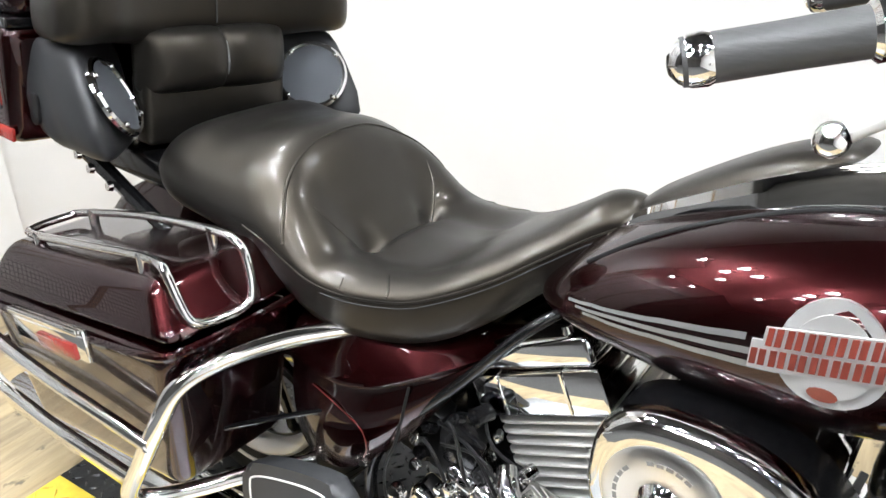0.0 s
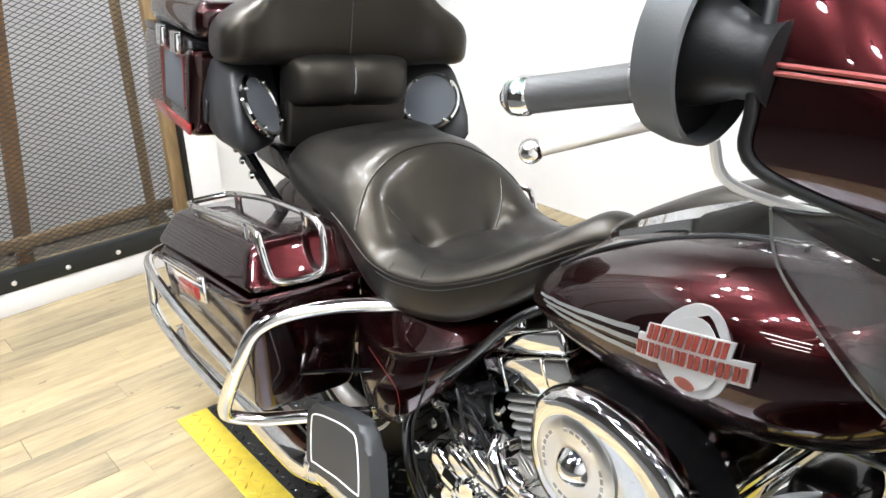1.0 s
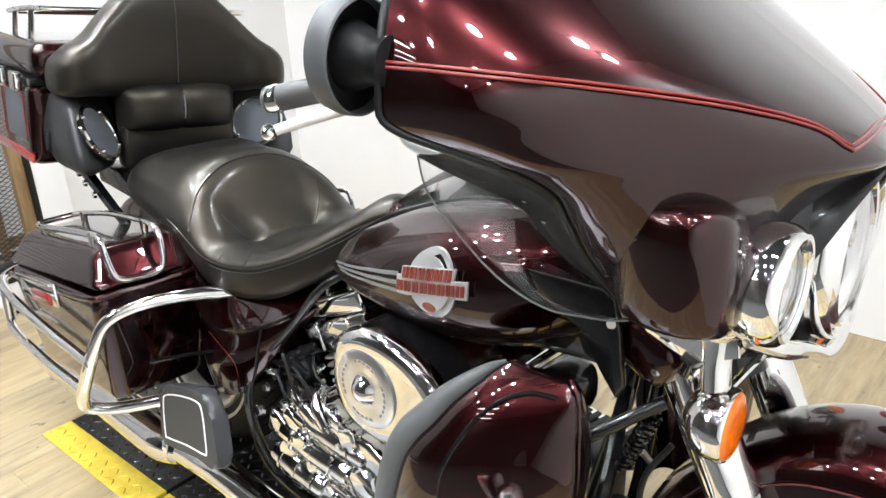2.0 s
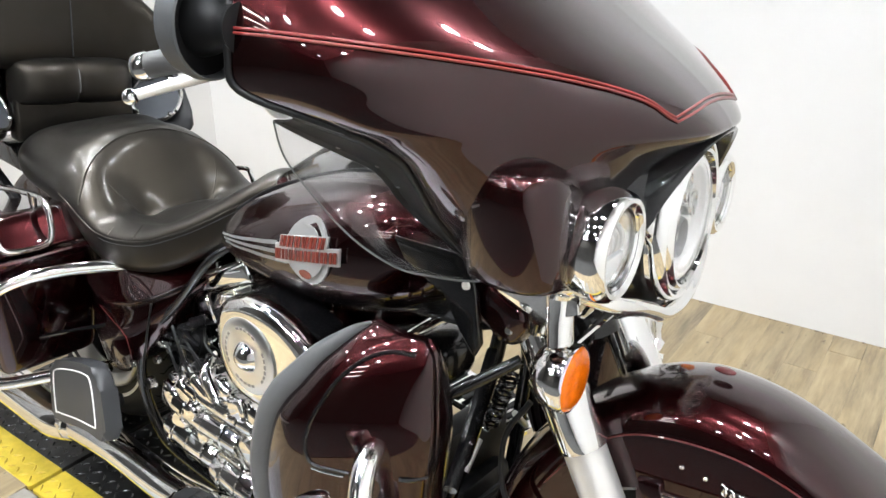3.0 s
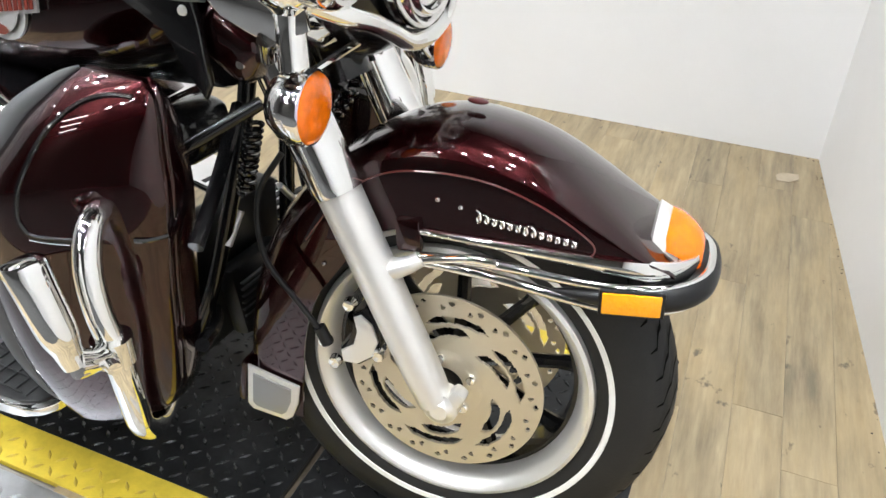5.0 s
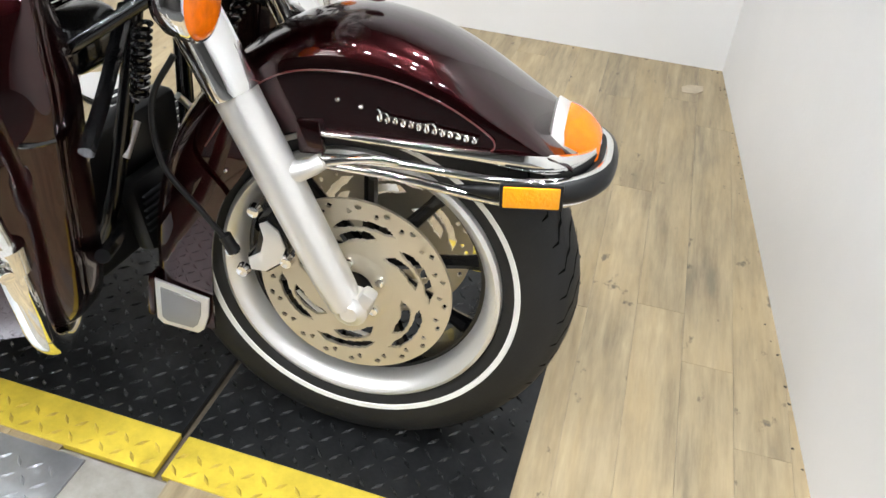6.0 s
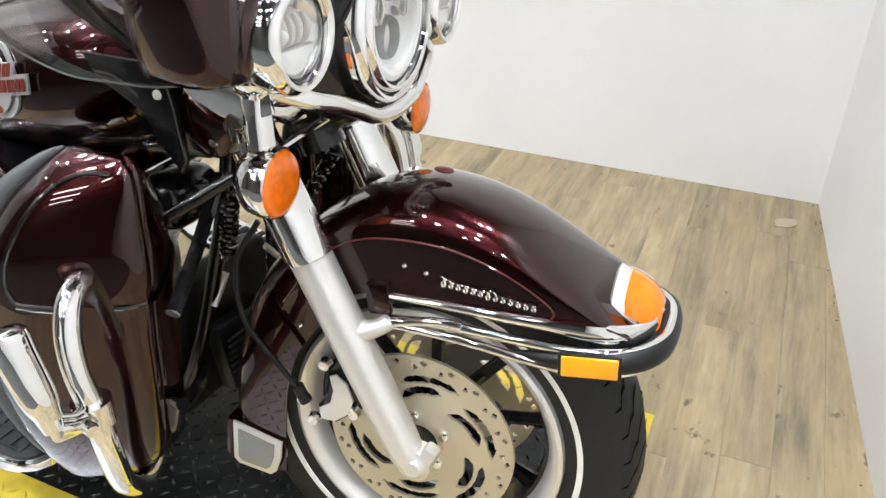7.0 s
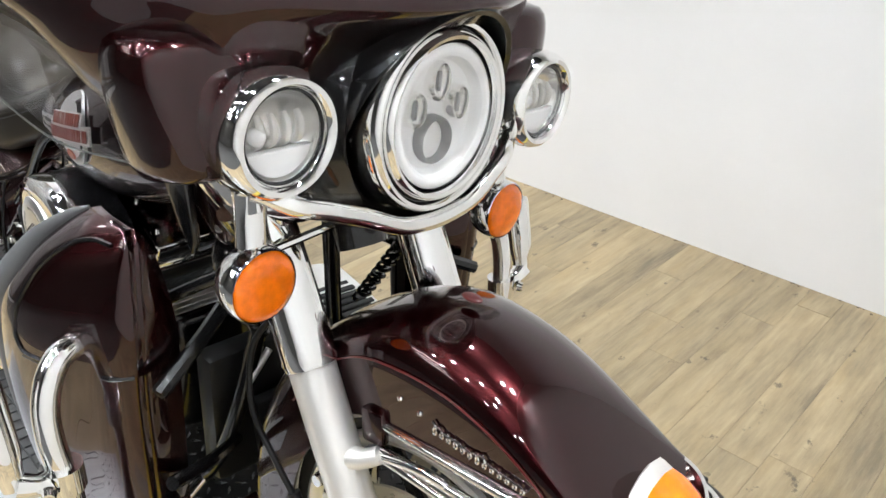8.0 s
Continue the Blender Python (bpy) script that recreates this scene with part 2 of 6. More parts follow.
def rbox(size, m=None, bevel=0.004, segs=2, bm=None):
    b2 = bmesh.new()
    bmesh.ops.create_cube(b2, size=1.0)
    bmesh.ops.scale(b2, vec=size, verts=b2.verts)
    if bevel:
        bmesh.ops.bevel(b2, geom=b2.edges[:], offset=bevel, segments=segs, affect="EDGES", profile=0.5)
    bmesh.ops.transform(b2, matrix=m or Matrix(), verts=b2.verts)
    return merge(bm, b2)


def merge(bm, b2):
    if bm is None:
        return b2
    me = bpy.data.meshes.new("t")
    b2.to_mesh(me)
    b2.free()
    bm.from_mesh(me)
    bpy.data.meshes.remove(me)
    return bm


def prism(outline, h, m=None, bevel=0.0, segs=2, bm=None):
    """A flat outline of (x, y), h thick along local z and centred on it."""
    b2 = bmesh.new()
    lo = [b2.verts.new((x, y, -h / 2)) for x, y in outline]
    hi = [b2.verts.new((x, y, h / 2)) for x, y in outline]
    b2.faces.new(lo[::-1])
    b2.faces.new(hi)
    for i in range(len(lo)):
        j = (i + 1) % len(lo)
        b2.faces.new((lo[i], lo[j], hi[j], hi[i]))
    if bevel:
        rim = [e for e in b2.edges if len({round(v.co.z, 6) for v in e.verts}) == 1]
        bmesh.ops.bevel(b2, geom=rim, offset=bevel, segments=segs, affect="EDGES", profile=0.5)
    bmesh.ops.transform(b2, matrix=m or Matrix(), verts=b2.verts)
    return merge(bm, b2)


def ball(c, r, bm=None, scale=(1, 1, 1), n=12):
    b2 = bmesh.new()
    bmesh.ops.create_uvsphere(b2, u_segments=n, v_segments=n // 2 + 2, radius=r)
    bmesh.ops.scale(b2, vec=scale, verts=b2.verts)
    bmesh.ops.translate(b2, vec=c, verts=b2.verts)
    return merge(bm, b2)


def rounded(w, h, r, n=4):
    """Outline of a rounded rectangle about the origin."""
    out = []
    for cx, cy, a0 in ((w / 2 - r, h / 2 - r, 0), (-w / 2 + r, h / 2 - r, 90), (-w / 2 + r, -h / 2 + r, 180), (w / 2 - r, -h / 2 + r, 270)):
        for i in range(n + 1):
            a = radians(a0 + 90 * i / n)
            out.append((cx + r * math.cos(a), cy + r * math.sin(a)))
    return out


def interp(rows, steps):
    """Smooth rows of equal length between given stations."""
    rows = [np.array(r, float) for r in rows]
    out = []
    for i in range(len(rows) - 1):
        a, b, c, d = rows[max(i - 1, 0)], rows[i], rows[i + 1], rows[min(i + 2, len(rows) - 1)]
        for s in range(steps):
            t = s / steps
            out.append(0.5 * (2 * b + (c - a) * t + (2 * a - 5 * b + 4 * c - d) * t * t + (3 * b - a - 3 * c + d) * t ** 3))
    out.append(rows[-1])
    return out


def mirrored(bm):
    b2 = bm.copy()
    for v in b2.verts:
        v.co.y = -v.co.y
    bmesh.ops.reverse_faces(b2, faces=b2.faces)
    return b2


def smooth01(t):
    t = min(max(t, 0), 1)
    return t * t * (3 - 2 * t)


def along_y(x, y, z):
    """Local z along the bike's y, pointing to its right."""
    return pose(x, y, z, 90, 0, 0)


def facing(p, d):
    """Local z towards the direction d, at p."""
    return Matrix.Translation(p) @ Vector(d).to_track_quat("Z", "Y").to_matrix().to_4x4()


# ---- the room ----
FAR_L, CORNER, RIGHT_N = Vector((-3.02, 1.345, 0)), Vector((0.45, 1.66, 0)), Vector((1.652, -5.0, 0))
BACK_N = Vector((-2.64, -2.2, 0))
H_ROOM = 3.1


def wall(name, a, b, z0, z1, mat, label, thick=0.12, out=1):
    """A wall from a to b in plan; its room side lies on the line, its thickness to the left of a to b."""
    d = (b - a).normalized()
    n = Vector((-d.y, d.x, 0)) * thick * out
    bm = bmesh.new()
    lo = [bm.verts.new((p.x, p.y, z0)) for p in (a, b, b + n, a + n)]
    hi = [bm.verts.new((p.x, p.y, z1)) for p in (a, b, b + n, a + n)]
    bm.faces.new(lo)
    bm.faces.new(hi)
    for i in range(4):
        j = (i + 1) % 4
        bm.faces.new((lo[i], lo[j], hi[j], hi[i]))
    return tagged(new(name, finish(name, bm, mat, 0)), label, "wall", kind="structure")


wall("wall_far", FAR_L, CORNER, 0, H_ROOM, M_WALL, "smooth white painted wall behind the motorcycle")
wall("wall_right", CORNER, RIGHT_N, 0, H_ROOM, M_WALL, "smooth white painted wall meeting the far wall")
back_dir = (FAR_L - BACK_N).normalized()
CAGE_END = BACK_N + back_dir * ((0.05 - BACK_N.y) / back_dir.y)
wall("wall_back", CAGE_END, FAR_L, 0, H_ROOM, M_WALL, "white painted wall beside the mesh partition")
BEHIND = Vector((-0.55, 0.05, 0))
wall("wall_storeroom", BACK_N + BEHIND, CAGE_END + BEHIND, 0, H_ROOM, M_WALL, "pale wall seen through the mesh partition")
wall("wall_storeroom_end", CAGE_END + BEHIND, CAGE_END, 0, H_ROOM, M_WALL, "pale end wall of the caged store")
# unseen walls closing the room; their charcoal colour keeps reflections in the bike dark
wall("wall_showroom", RIGHT_N, Vector((-4.2, -5.0, 0)), 0, H_ROOM, M_UNSEEN_WALL, "unseen showroom wall across the room, charcoal to darken reflections")
wall("wall_showroom_side", Vector((-4.2, -5.0, 0)), Vector((-3.2, -2.2, 0)), 0, H_ROOM, M_UNSEEN_WALL, "unseen side wall of the showroom, charcoal to darken reflections")
# unseen ceiling, near black so that only the lamps show in reflections
bm = rbox((7.4, 7.6, 0.1), pose(-0.9, -1.7, H_ROOM + 0.05), bevel=0)
tagged(new("ceiling", finish("ceiling", bm, M_CEIL, 0)), "unseen near-black ceiling with tube lights, dark for the reflections", "ceiling", kind="structure")

# ceiling lights: strips and a group of bulbs
for x, y, l in ((-1.7, -2.95, 1.1), (-1.7, -3.65, 1.1), (-1.7, -4.45, 1.1)):
    fit = thing("strip_light", "white ceiling strip light with a lit tube", "light", group="ceiling strip lights")
    fit.location = (x, y, H_ROOM)
    part("housing", rbox((l, 0.14, 0.05), pose(0, 0, -0.025)), M_CEIL, fit)
    part("tube", tube([(-l / 2 + 0.03, 0, -0.075), (l / 2 - 0.03, 0, -0.075)], 0.016, 10, 1), M_LAMP, fit, "lit fluorescent tube")
    la = bpy.data.lights.new("strip_lamp", "AREA")
    la.shape, la.size, la.size_y, la.energy, la.color = "RECTANGLE", l - 0.05, 0.10, 16, (1.0, 0.985, 0.97)
    lo = new("strip_lamp", la)
    lo.matrix_world = pose(x, y, H_ROOM - 0.1)
BULBS = [(-2.30, -0.20), (-2.10, -0.05), (-2.42, -0.65), (-2.55, 0.45), (-2.0, -0.42), (-1.62, -1.25), (-1.40, -1.00), (-1.75, -1.5), (-0.55, -0.90), (0.03, -0.70), (0.38, -0.66), (0.26, 0.50), (0.42, 0.66), (-0.6, 0.7), (0.35, -1.45), (-0.3, -1.6), (-1.0, -1.7), (0.85, -1.9), (0.1, -2.4), (-0.9, -2.3), (-2.3, -1.9), (0.7, -3.0), (-3.10, -0.55), (-3.02, -1.25)]
for x, y in BULBS:
    bulb = thing("spot_bulb", "small bright ceiling spot bulb", "light", group="ceiling spot bulbs")
    bulb.location = (x, y, H_ROOM - 0.35)
    part("stem", tube([(0, 0, 0.35), (0, 0, 0.04)], 0.008, 8, 1), M_CHROME, bulb)
    part("globe", ball((0, 0, 0), 0.042, n=16), M_BULB, bulb, "lit round bulb")
    # unseen can, added to cut the bulb's light off the upper walls
    part("shade", lathe([(0.012, 0.056), (0.040, 0.054), (0.060, 0.030), (0.068, -0.058), (0.064, -0.058), (0.056, 0.028), (0.012, 0.050)], None, 20), M_BEAM, bulb, "added black can that cuts the light on the upper walls")

# floor: dark bed below, boards laid in rows
bm = rbox((7.6, 8.0, 0.1), pose(-1.4, -1.8, -0.062), bevel=0)
floor = tagged(new("floor", finish("floor", bm, M_GAP, 0)), "wood-look plank floor in weathered tan and grey", "floor", kind="structure")

# lift table set level in the floor
LIFT_YAW = math.degrees(math.atan(0.06))
LIFT = Matrix.Translation((0, -0.262, 0)) @ pose(0, 0, 0, 0, 0, LIFT_YAW)
LIFT_X0, LIFT_X1, LIFT_W, BAND = -1.93, 0.30, 0.74, 0.082
SEAMS = (-1.43, -0.235)


def lozenges(x0, x1, y0, y1, z, step=0.028, l=0.0130, w=0.0036, h=0.0030, edge=None):
    """Raised tread marks, laid crosswise by turns."""
    bm = bmesh.new()
    nx, ny = int((x1 - x0) / step), int((y1 - y0) / step)
    for i in range(nx):
        for j in range(ny):
            cx, cy = x0 + (i + 0.5) * step, y0 + (j + 0.5) * step
            a = radians(45 if (i + j) % 2 else -45)
            dx, dy = math.cos(a), math.sin(a)
            v = [bm.verts.new((cx + dx * p - dy * q, cy + dy * p + dx * q, z + r)) for p, q, r in
                 ((-l, 0, 0), (0, -w, 0), (l, 0, 0), (0, w, 0), (-l * 0.45, 0, h), (l * 0.45, 0, h))]
            for f in ((0, 1, 4), (1, 5, 4), (1, 2, 5), (2, 3, 5), (3, 4, 5), (3, 0, 4)):
                bm.faces.new([v[k] for k in f])
    return bm


lift = thing("lift_table", "black diamond-plate lift table with worn yellow edge bands", "lift table")
lift.matrix_basis = LIFT
cuts = [LIFT_X0, *SEAMS, LIFT_X1]
for a, b in zip(cuts[:-1], cuts[1:]):
    l, c = b - a - 0.014, (a + b) / 2
    deck = part("deck_plate", rbox((l, LIFT_W - 2 * BAND, 0.012), pose(c, LIFT_W / 2, -0.003), bevel=0.001, segs=1), M_TREAD, lift, "black diamond-plate deck section", smooth=0)
    tagged(part("tread_pattern", lozenges(a + 0.006, b - 0.006, BAND, LIFT_W - BAND, 0.003), M_TREADTOP, deck, smooth=0), kind="stuff")
    for y in (BAND / 2, LIFT_W - BAND / 2):
        band = part("edge_band", rbox((l, BAND - 0.001, 0.012), pose(c, y, -0.0025), bevel=0.001, segs=1), M_YELLOW, lift, "yellow painted edge band", smooth=0)
        tagged(part("tread_pattern", lozenges(a + 0.006, b - 0.006, y - BAND / 2 + 0.002, y + BAND / 2 - 0.002, 0.0035), M_WORNYELLOW, band, smooth=0), kind="stuff")

side = thing("floor_plate", "bare silver diamond plate set into worn concrete beside the lift", "floor plate")
side.matrix_basis = LIFT
sheet = part("sheet", rbox((0.95, 0.5, 0.010), pose(-0.83, -0.262, -0.003), bevel=0.001, segs=1), M_SILVERPLATE, side, smooth=0)
tagged(part("tread_pattern", lozenges(-1.30, -0.36, -0.51, -0.015, 0.002), M_SILVERPLATE, sheet, smooth=0), kind="stuff")
bm = rbox((1.8, 0.56, 0.008), pose(-0.55, -0.285, -0.006), bevel=0.001)
tagged(new("concrete_patch", finish("concrete_patch", bm, M_CONCRETE, 0)), "worn grey concrete strip at the lift's edge", "floor", kind="structure").matrix_basis = LIFT

# mesh partition on the back wall
cage = thing("mesh_partition", "expanded steel mesh partition on a rough timber frame", "partition")
cage.matrix_basis = Matrix.Translation((CAGE_END.x, CAGE_END.y, 0)) @ pose(0, 0, 0, 0, 0, math.degrees(math.atan2(back_dir.y, back_dir.x)))
# local x runs along the partition (negative: away from the corner), local y into the store
CL = 2.2
part("kerb", rbox((CL, 0.09, 0.080), pose(-CL / 2, 0.045, 0.04), 0.003), M_WALL, cage, "white painted kerb board")
beam = part("beam", rbox((CL, 0.05, 0.062), pose(-CL / 2, 0.022, 0.112), 0.003), M_BEAM, cage, "black steel angle with bolts")
for i in range(9):
    part("bolt", lathe([(0, 0.006), (0.007, 0.004), (0.009, 0)], facing((-0.12 - i * 0.17, -0.003, 0.108), (0, -1, 0)), 10), M_SILVER, beam)
for x, w, d in ((-0.028, 0.045, 0.03), (-0.118, 0.026, 0.075), (-0.66, 0.03, 0.075), (-1.25, 0.03, 0.075)):
    part("post", rbox((w, 0.035, 2.2), pose(x, d, 1.24), 0.003), M_TIMBER, cage)
part("steel_post", rbox((0.014, 0.05, 2.2), pose(0.004, 0.02, 1.24), 0.002), M_BEAM, cage, "black steel edge angle")
part("rail", rbox((CL, 0.035, 0.035), pose(-CL / 2, 0.085, 0.200), 0.003), M_TIMBER, cage)
part("inner_post", rbox((0.046, 0.06, 2.4), pose(-0.415, 0.22, 1.2, 0, 6, 0), 0.003), M_TIMBER2, cage, "orange-brown timber post behind the mesh")
bm = bmesh.new()
PX, PZ = 0.0175, 0.0083
nx, nz = int(CL / PX), int(1.95 / PZ)


def strand(bm, a, b, t):
    n = Vector((-(b - a).z, 0, (b - a).x)).normalized() * t
    o = Vector((0, 0.0015, 0))
    v = [bm.verts.new(p) for p in (a - n - o, b - n - o, b + n - o, a + n - o, a - n + o, b - n + o, b + n + o, a + n + o)]
    for f in ((0, 1, 2, 3), (7, 6, 5, 4), (0, 4, 5, 1), (3, 2, 6, 7)):
        bm.faces.new([v[k] for k in f])


for i in range(nx):
    for k in range(nz):
        o = Vector((-(i + 0.5) * PX - 0.01, 0.05, 0.145 + (k + 0.5) * PZ))
        if (i + k) % 2:
            strand(bm, o + Vector((-PX / 2, 0, -PZ / 2)), o + Vector((PX / 2, 0, PZ / 2)), 0.0010)
        else:
            strand(bm, o + Vector((-PX / 2, 0, PZ / 2)), o + Vector((PX / 2, 0, -PZ / 2)), 0.0010)
tagged(part("mesh", bm, M_MESHMETAL, cage, "dark expanded steel mesh", smooth=0), kind="stuff")

# a scrap of paper near the corner
bm = prism([(-0.035, -0.02), (0.0, -0.028), (0.03, -0.012), (0.036, 0.016), (-0.006, 0.024), (-0.03, 0.012)], 0.004, pose(0.377, 1.48, 0.003, 4, -3, 20), 0.001)
tagged(new("paper_scrap", finish("paper_scrap", bm, material("faded_paper", (0.40, 0.33, 0.24), 0.7, vary=0.1, vary_scale=40), 0)), "torn scrap of pale paper on the plank floor", "litter")

# grit and chips swept against the foot of the walls
bm = bmesh.new()
rr = random.Random(77)
for a, b, n in ((FAR_L, CORNER, 150), (CORNER, RIGHT_N, 130)):
    d = (b - a).normalized()
    inward = Vector((d.y, -d.x, 0))
    for k in range(n):
        p = a + (b - a) * rr.random() + inward * (0.004 + 0.02 * rr.random() ** 3)
        r = rr.uniform(0.0012, 0.0042)
        base = [bm.verts.new((p.x + r * math.cos(q + rr.random()) * rr.uniform(0.6, 1.3), p.y + r * math.sin(q + rr.random()) * rr.uniform(0.6, 1.3), 0.0004)) for q in (0, 1.57, 3.14, 4.71)]
        tip = bm.verts.new((p.x, p.y, r * 0.7))
        for i in range(4):
            bm.faces.new((base[i], base[(i + 1) % 4], tip))
tagged(new("grit", finish("grit", bm, material("dark_grit", (0.06, 0.05, 0.04), 0.9), 0)), "dark grit along the foot of the walls", "grit", kind="stuff")

# added dark sheet on the unseen floor beyond the boards, to darken reflections and bounce
bm = rbox((6.8, 3.8, 0.012), pose(-0.8, -3.10, 0.0), 0)
tagged(new("carpet", finish("carpet", bm, material("unseen_dark_floor", (0.06, 0.059, 0.058), 0.95, bump=0.3, bump_scale=300, vary=0.2, vary_scale=20), 0)), "added unseen dark floor sheet that keeps reflections dark", "carpet", kind="structure")

# ---- the motorcycle ----
LEAN, LINE_Y, STEER = 2.34, -0.0147, 7.4
bike = thing("motorcycle", "dark cherry touring motorcycle with chrome trim, parked on a lift table", "motorcycle")
bike.matrix_basis = pose(0, LINE_Y, 0, -LEAN, 0, 0)
S = Matrix.Translation((0.004, 0, 0.31)) @ Matrix.Rotation(radians(STEER), 4, Vector((-math.sin(radians(26)), 0, math.cos(radians(26))))) @ Matrix.Translation((-0.004, 0, -0.31))
WHEEL_R = 0.320


def both(name, bm, mat, label="", m=None, parents=None, smooth=40):
    """A part on the right of the bike, and its mirrored twin on the left."""
    b2 = mirrored(bm)
    pr, pl = parents or (bike, bike)
    return part(name, bm, mat, pr, label, m, smooth), part(name, b2, mat, pl, label, m, smooth)


# --- wheels ---
def tyre_profile():
    R, w = WHEEL_R, 0.066
    pts = [(0.208, 0.050), (0.222, 0.060), (0.238, 0.0645), (0.262, w), (0.285, 0.062), (0.303, 0.050), (0.314, 0.030), (R, 0.0)]
    return pts + [(r, -h) for r, h in pts[-2::-1]]


def tread(cx, cz):
    """Tread round the tyre: near-black strips on the rubber paint the shade in slanted cuts."""
    bm = bmesh.new()
    n = 44
    for i in range(n):
        for s in (-1, 1):
            a0 = 2 * math.pi * (i + (0.5 if s > 0 else 0)) / n
            va, vb = [], []
            for r, h, a, wd in ((0.2960, 0.0555, 0.000, 0.006), (0.3045, 0.0490, 0.010, 0.016), (0.3095, 0.0410, 0.070, 0.020), (0.3130, 0.0320, 0.085, 0.022), (0.3165, 0.0210, 0.150, 0.020), (0.3188, 0.0090, 0.170, 0.016), (0.3198, 0.0030, 0.185, 0.006)):
                for lst, d in ((va, -wd / 2), (vb, wd / 2)):
                    lst.append(bm.verts.new((cx + (r + 0.0010) * math.cos(a0 + a + d), s * (h + 0.0006), cz + (r + 0.0010) * math.sin(a0 + a + d))))
            for k in range(6):
                bm.faces.new((va[k], va[k + 1], vb[k + 1], vb[k]))
    return bm


def wheel(name, cx, m, front):
    hub = part(name, lathe([(0.0, 0.070), (0.022, 0.070), (0.030, 0.055), (0.034, 0.03), (0.034, -0.03), (0.030, -0.055), (0.022, -0.070), (0, -0.070)], along_y(cx, 0, 0.315), 24), M_GLOSS, bike, "black cast wheel with polished rim and whitewall tyre", m)
    y = along_y(cx, 0, 0.315)
    part("tyre", lathe(tyre_profile(), y, 96), M_RUBBER, hub, "black whitewall tyre", smooth=60)
    for s in (1, -1):
        part("whitewall", lathe([(0.2345, s * 0.0636), (0.2352, s * 0.0652), (0.2425, s * 0.0664), (0.2435, s * 0.0656)], y, 96), M_WHITE, hub, "white sidewall band")
        part("rim", lathe([(0.216, s * 0.056), (0.214, s * 0.0635), (0.208, s * 0.066), (0.200, s * 0.062), (0.190, s * 0.047), (0.186, s * 0.030), (0.186, s * 0.026)], y, 96), M_SILVER, hub, "polished aluminium rim lip")
    part("rim_well", lathe([(0.186, 0.030), (0.182, 0.0), (0.186, -0.030), (0.180, -0.030), (0.176, 0), (0.180, 0.030), (0.186, 0.030)], y, 72), M_GLOSS, hub, "black rim well")
    for i in range(9):
        a = 2 * math.pi * i / 9 + 0.22
        d = Vector((math.cos(a), 0, math.sin(a)))
        b = tube([Vector((cx, 0, 0.315)) + d * r for r in (0.025, 0.09, 0.15, 0.182)], [0.016, 0.0115, 0.0105, 0.015], 8, 2)
        part("spoke", b, M_GLOSS, hub)
    grooves = part("tread_groove_shade", tread(cx, 0.315), M_GROOVE_SHADE, hub, smooth=0)
    tagged(grooves, kind="stuff")
    return hub


FIT = Matrix.Translation((0, 0, 0.3125)) @ Matrix.Diagonal((0.968, 1.0, 0.968, 1.0)) @ Matrix.Translation((0, 0, -0.315))
front_wheel = wheel("front_wheel", 0.0, S @ FIT, True)
rear_wheel = wheel("rear_wheel", -1.61, FIT, False)


def rotor(y0, s):
    """A slotted and drilled disc: cells of a polar grid left out where it is cut."""
    bm = bmesh.new()
    R0, R1, nr, na = 0.058, 0.146, 44, 360
    holes = []
    for k in range(20):
        a = 2 * math.pi * k / 20
        holes += [(0.136, a), (0.128, a + 0.10)]

    def cut(r, a):
        for hr, ha in holes:
            da = (a - ha + math.pi) % (2 * math.pi) - math.pi
            if (r - hr) ** 2 + (hr * da) ** 2 < 0.0040 ** 2:
                return True
        for k in range(6):
            base = 2 * math.pi * k / 6
            for a0, a1, r0, r1, wd in ((0.0, 0.90, 0.113, 0.100, 0.0066), (0.20, 0.98, 0.093, 0.073, 0.0078)):
                da = (a - base - a0) % (2 * math.pi)
                if da < a1 - a0:
                    f = da / (a1 - a0)
                    if abs(r - (r0 + (r1 - r0) * f * f)) < wd * min(1, 6 * f, 6 * (1 - f)):
                        return True
        return False
    grid = {}

    def v(i, j, side):
        key = (i, j % na, side)
        if key not in grid:
            r, a = R0 + (R1 - R0) * i / nr, 2 * math.pi * j / na
            grid[key] = bm.verts.new((r * math.cos(a), y0 + side * 0.0025, 0.315 + r * math.sin(a)))
        return grid[key]
    keep = [[not cut(R0 + (R1 - R0) * (i + 0.5) / nr, 2 * math.pi * (j + 0.5) / na) for j in range(na)] for i in range(nr)]
    for i in range(nr):
        for j in range(na):
            if not keep[i][j]:
                continue
            bm.faces.new((v(i, j, 1), v(i + 1, j, 1), v(i + 1, j + 1, 1), v(i, j + 1, 1)))
            bm.faces.new((v(i, j + 1, -1), v(i + 1, j + 1, -1), v(i + 1, j, -1), v(i, j, -1)))
            if i == 0 or not keep[i - 1][j]:
                bm.faces.new((v(i, j, -1), v(i, j, 1), v(i, j + 1, 1), v(i, j + 1, -1)))
            if i == nr - 1 or not keep[i + 1][j]:
                bm.faces.new((v(i + 1, j + 1, -1), v(i + 1, j + 1, 1), v(i + 1, j, 1), v(i + 1, j, -1)))
            if not keep[i][(j - 1) % na]:
                bm.faces.new((v(i, j, -1), v(i + 1, j, -1), v(i + 1, j, 1), v(i, j, 1)))
            if not keep[i][(j + 1) % na]:
                bm.faces.new((v(i, j + 1, 1), v(i + 1, j + 1, 1), v(i + 1, j + 1, -1), v(i, j + 1, -1)))
    return bm


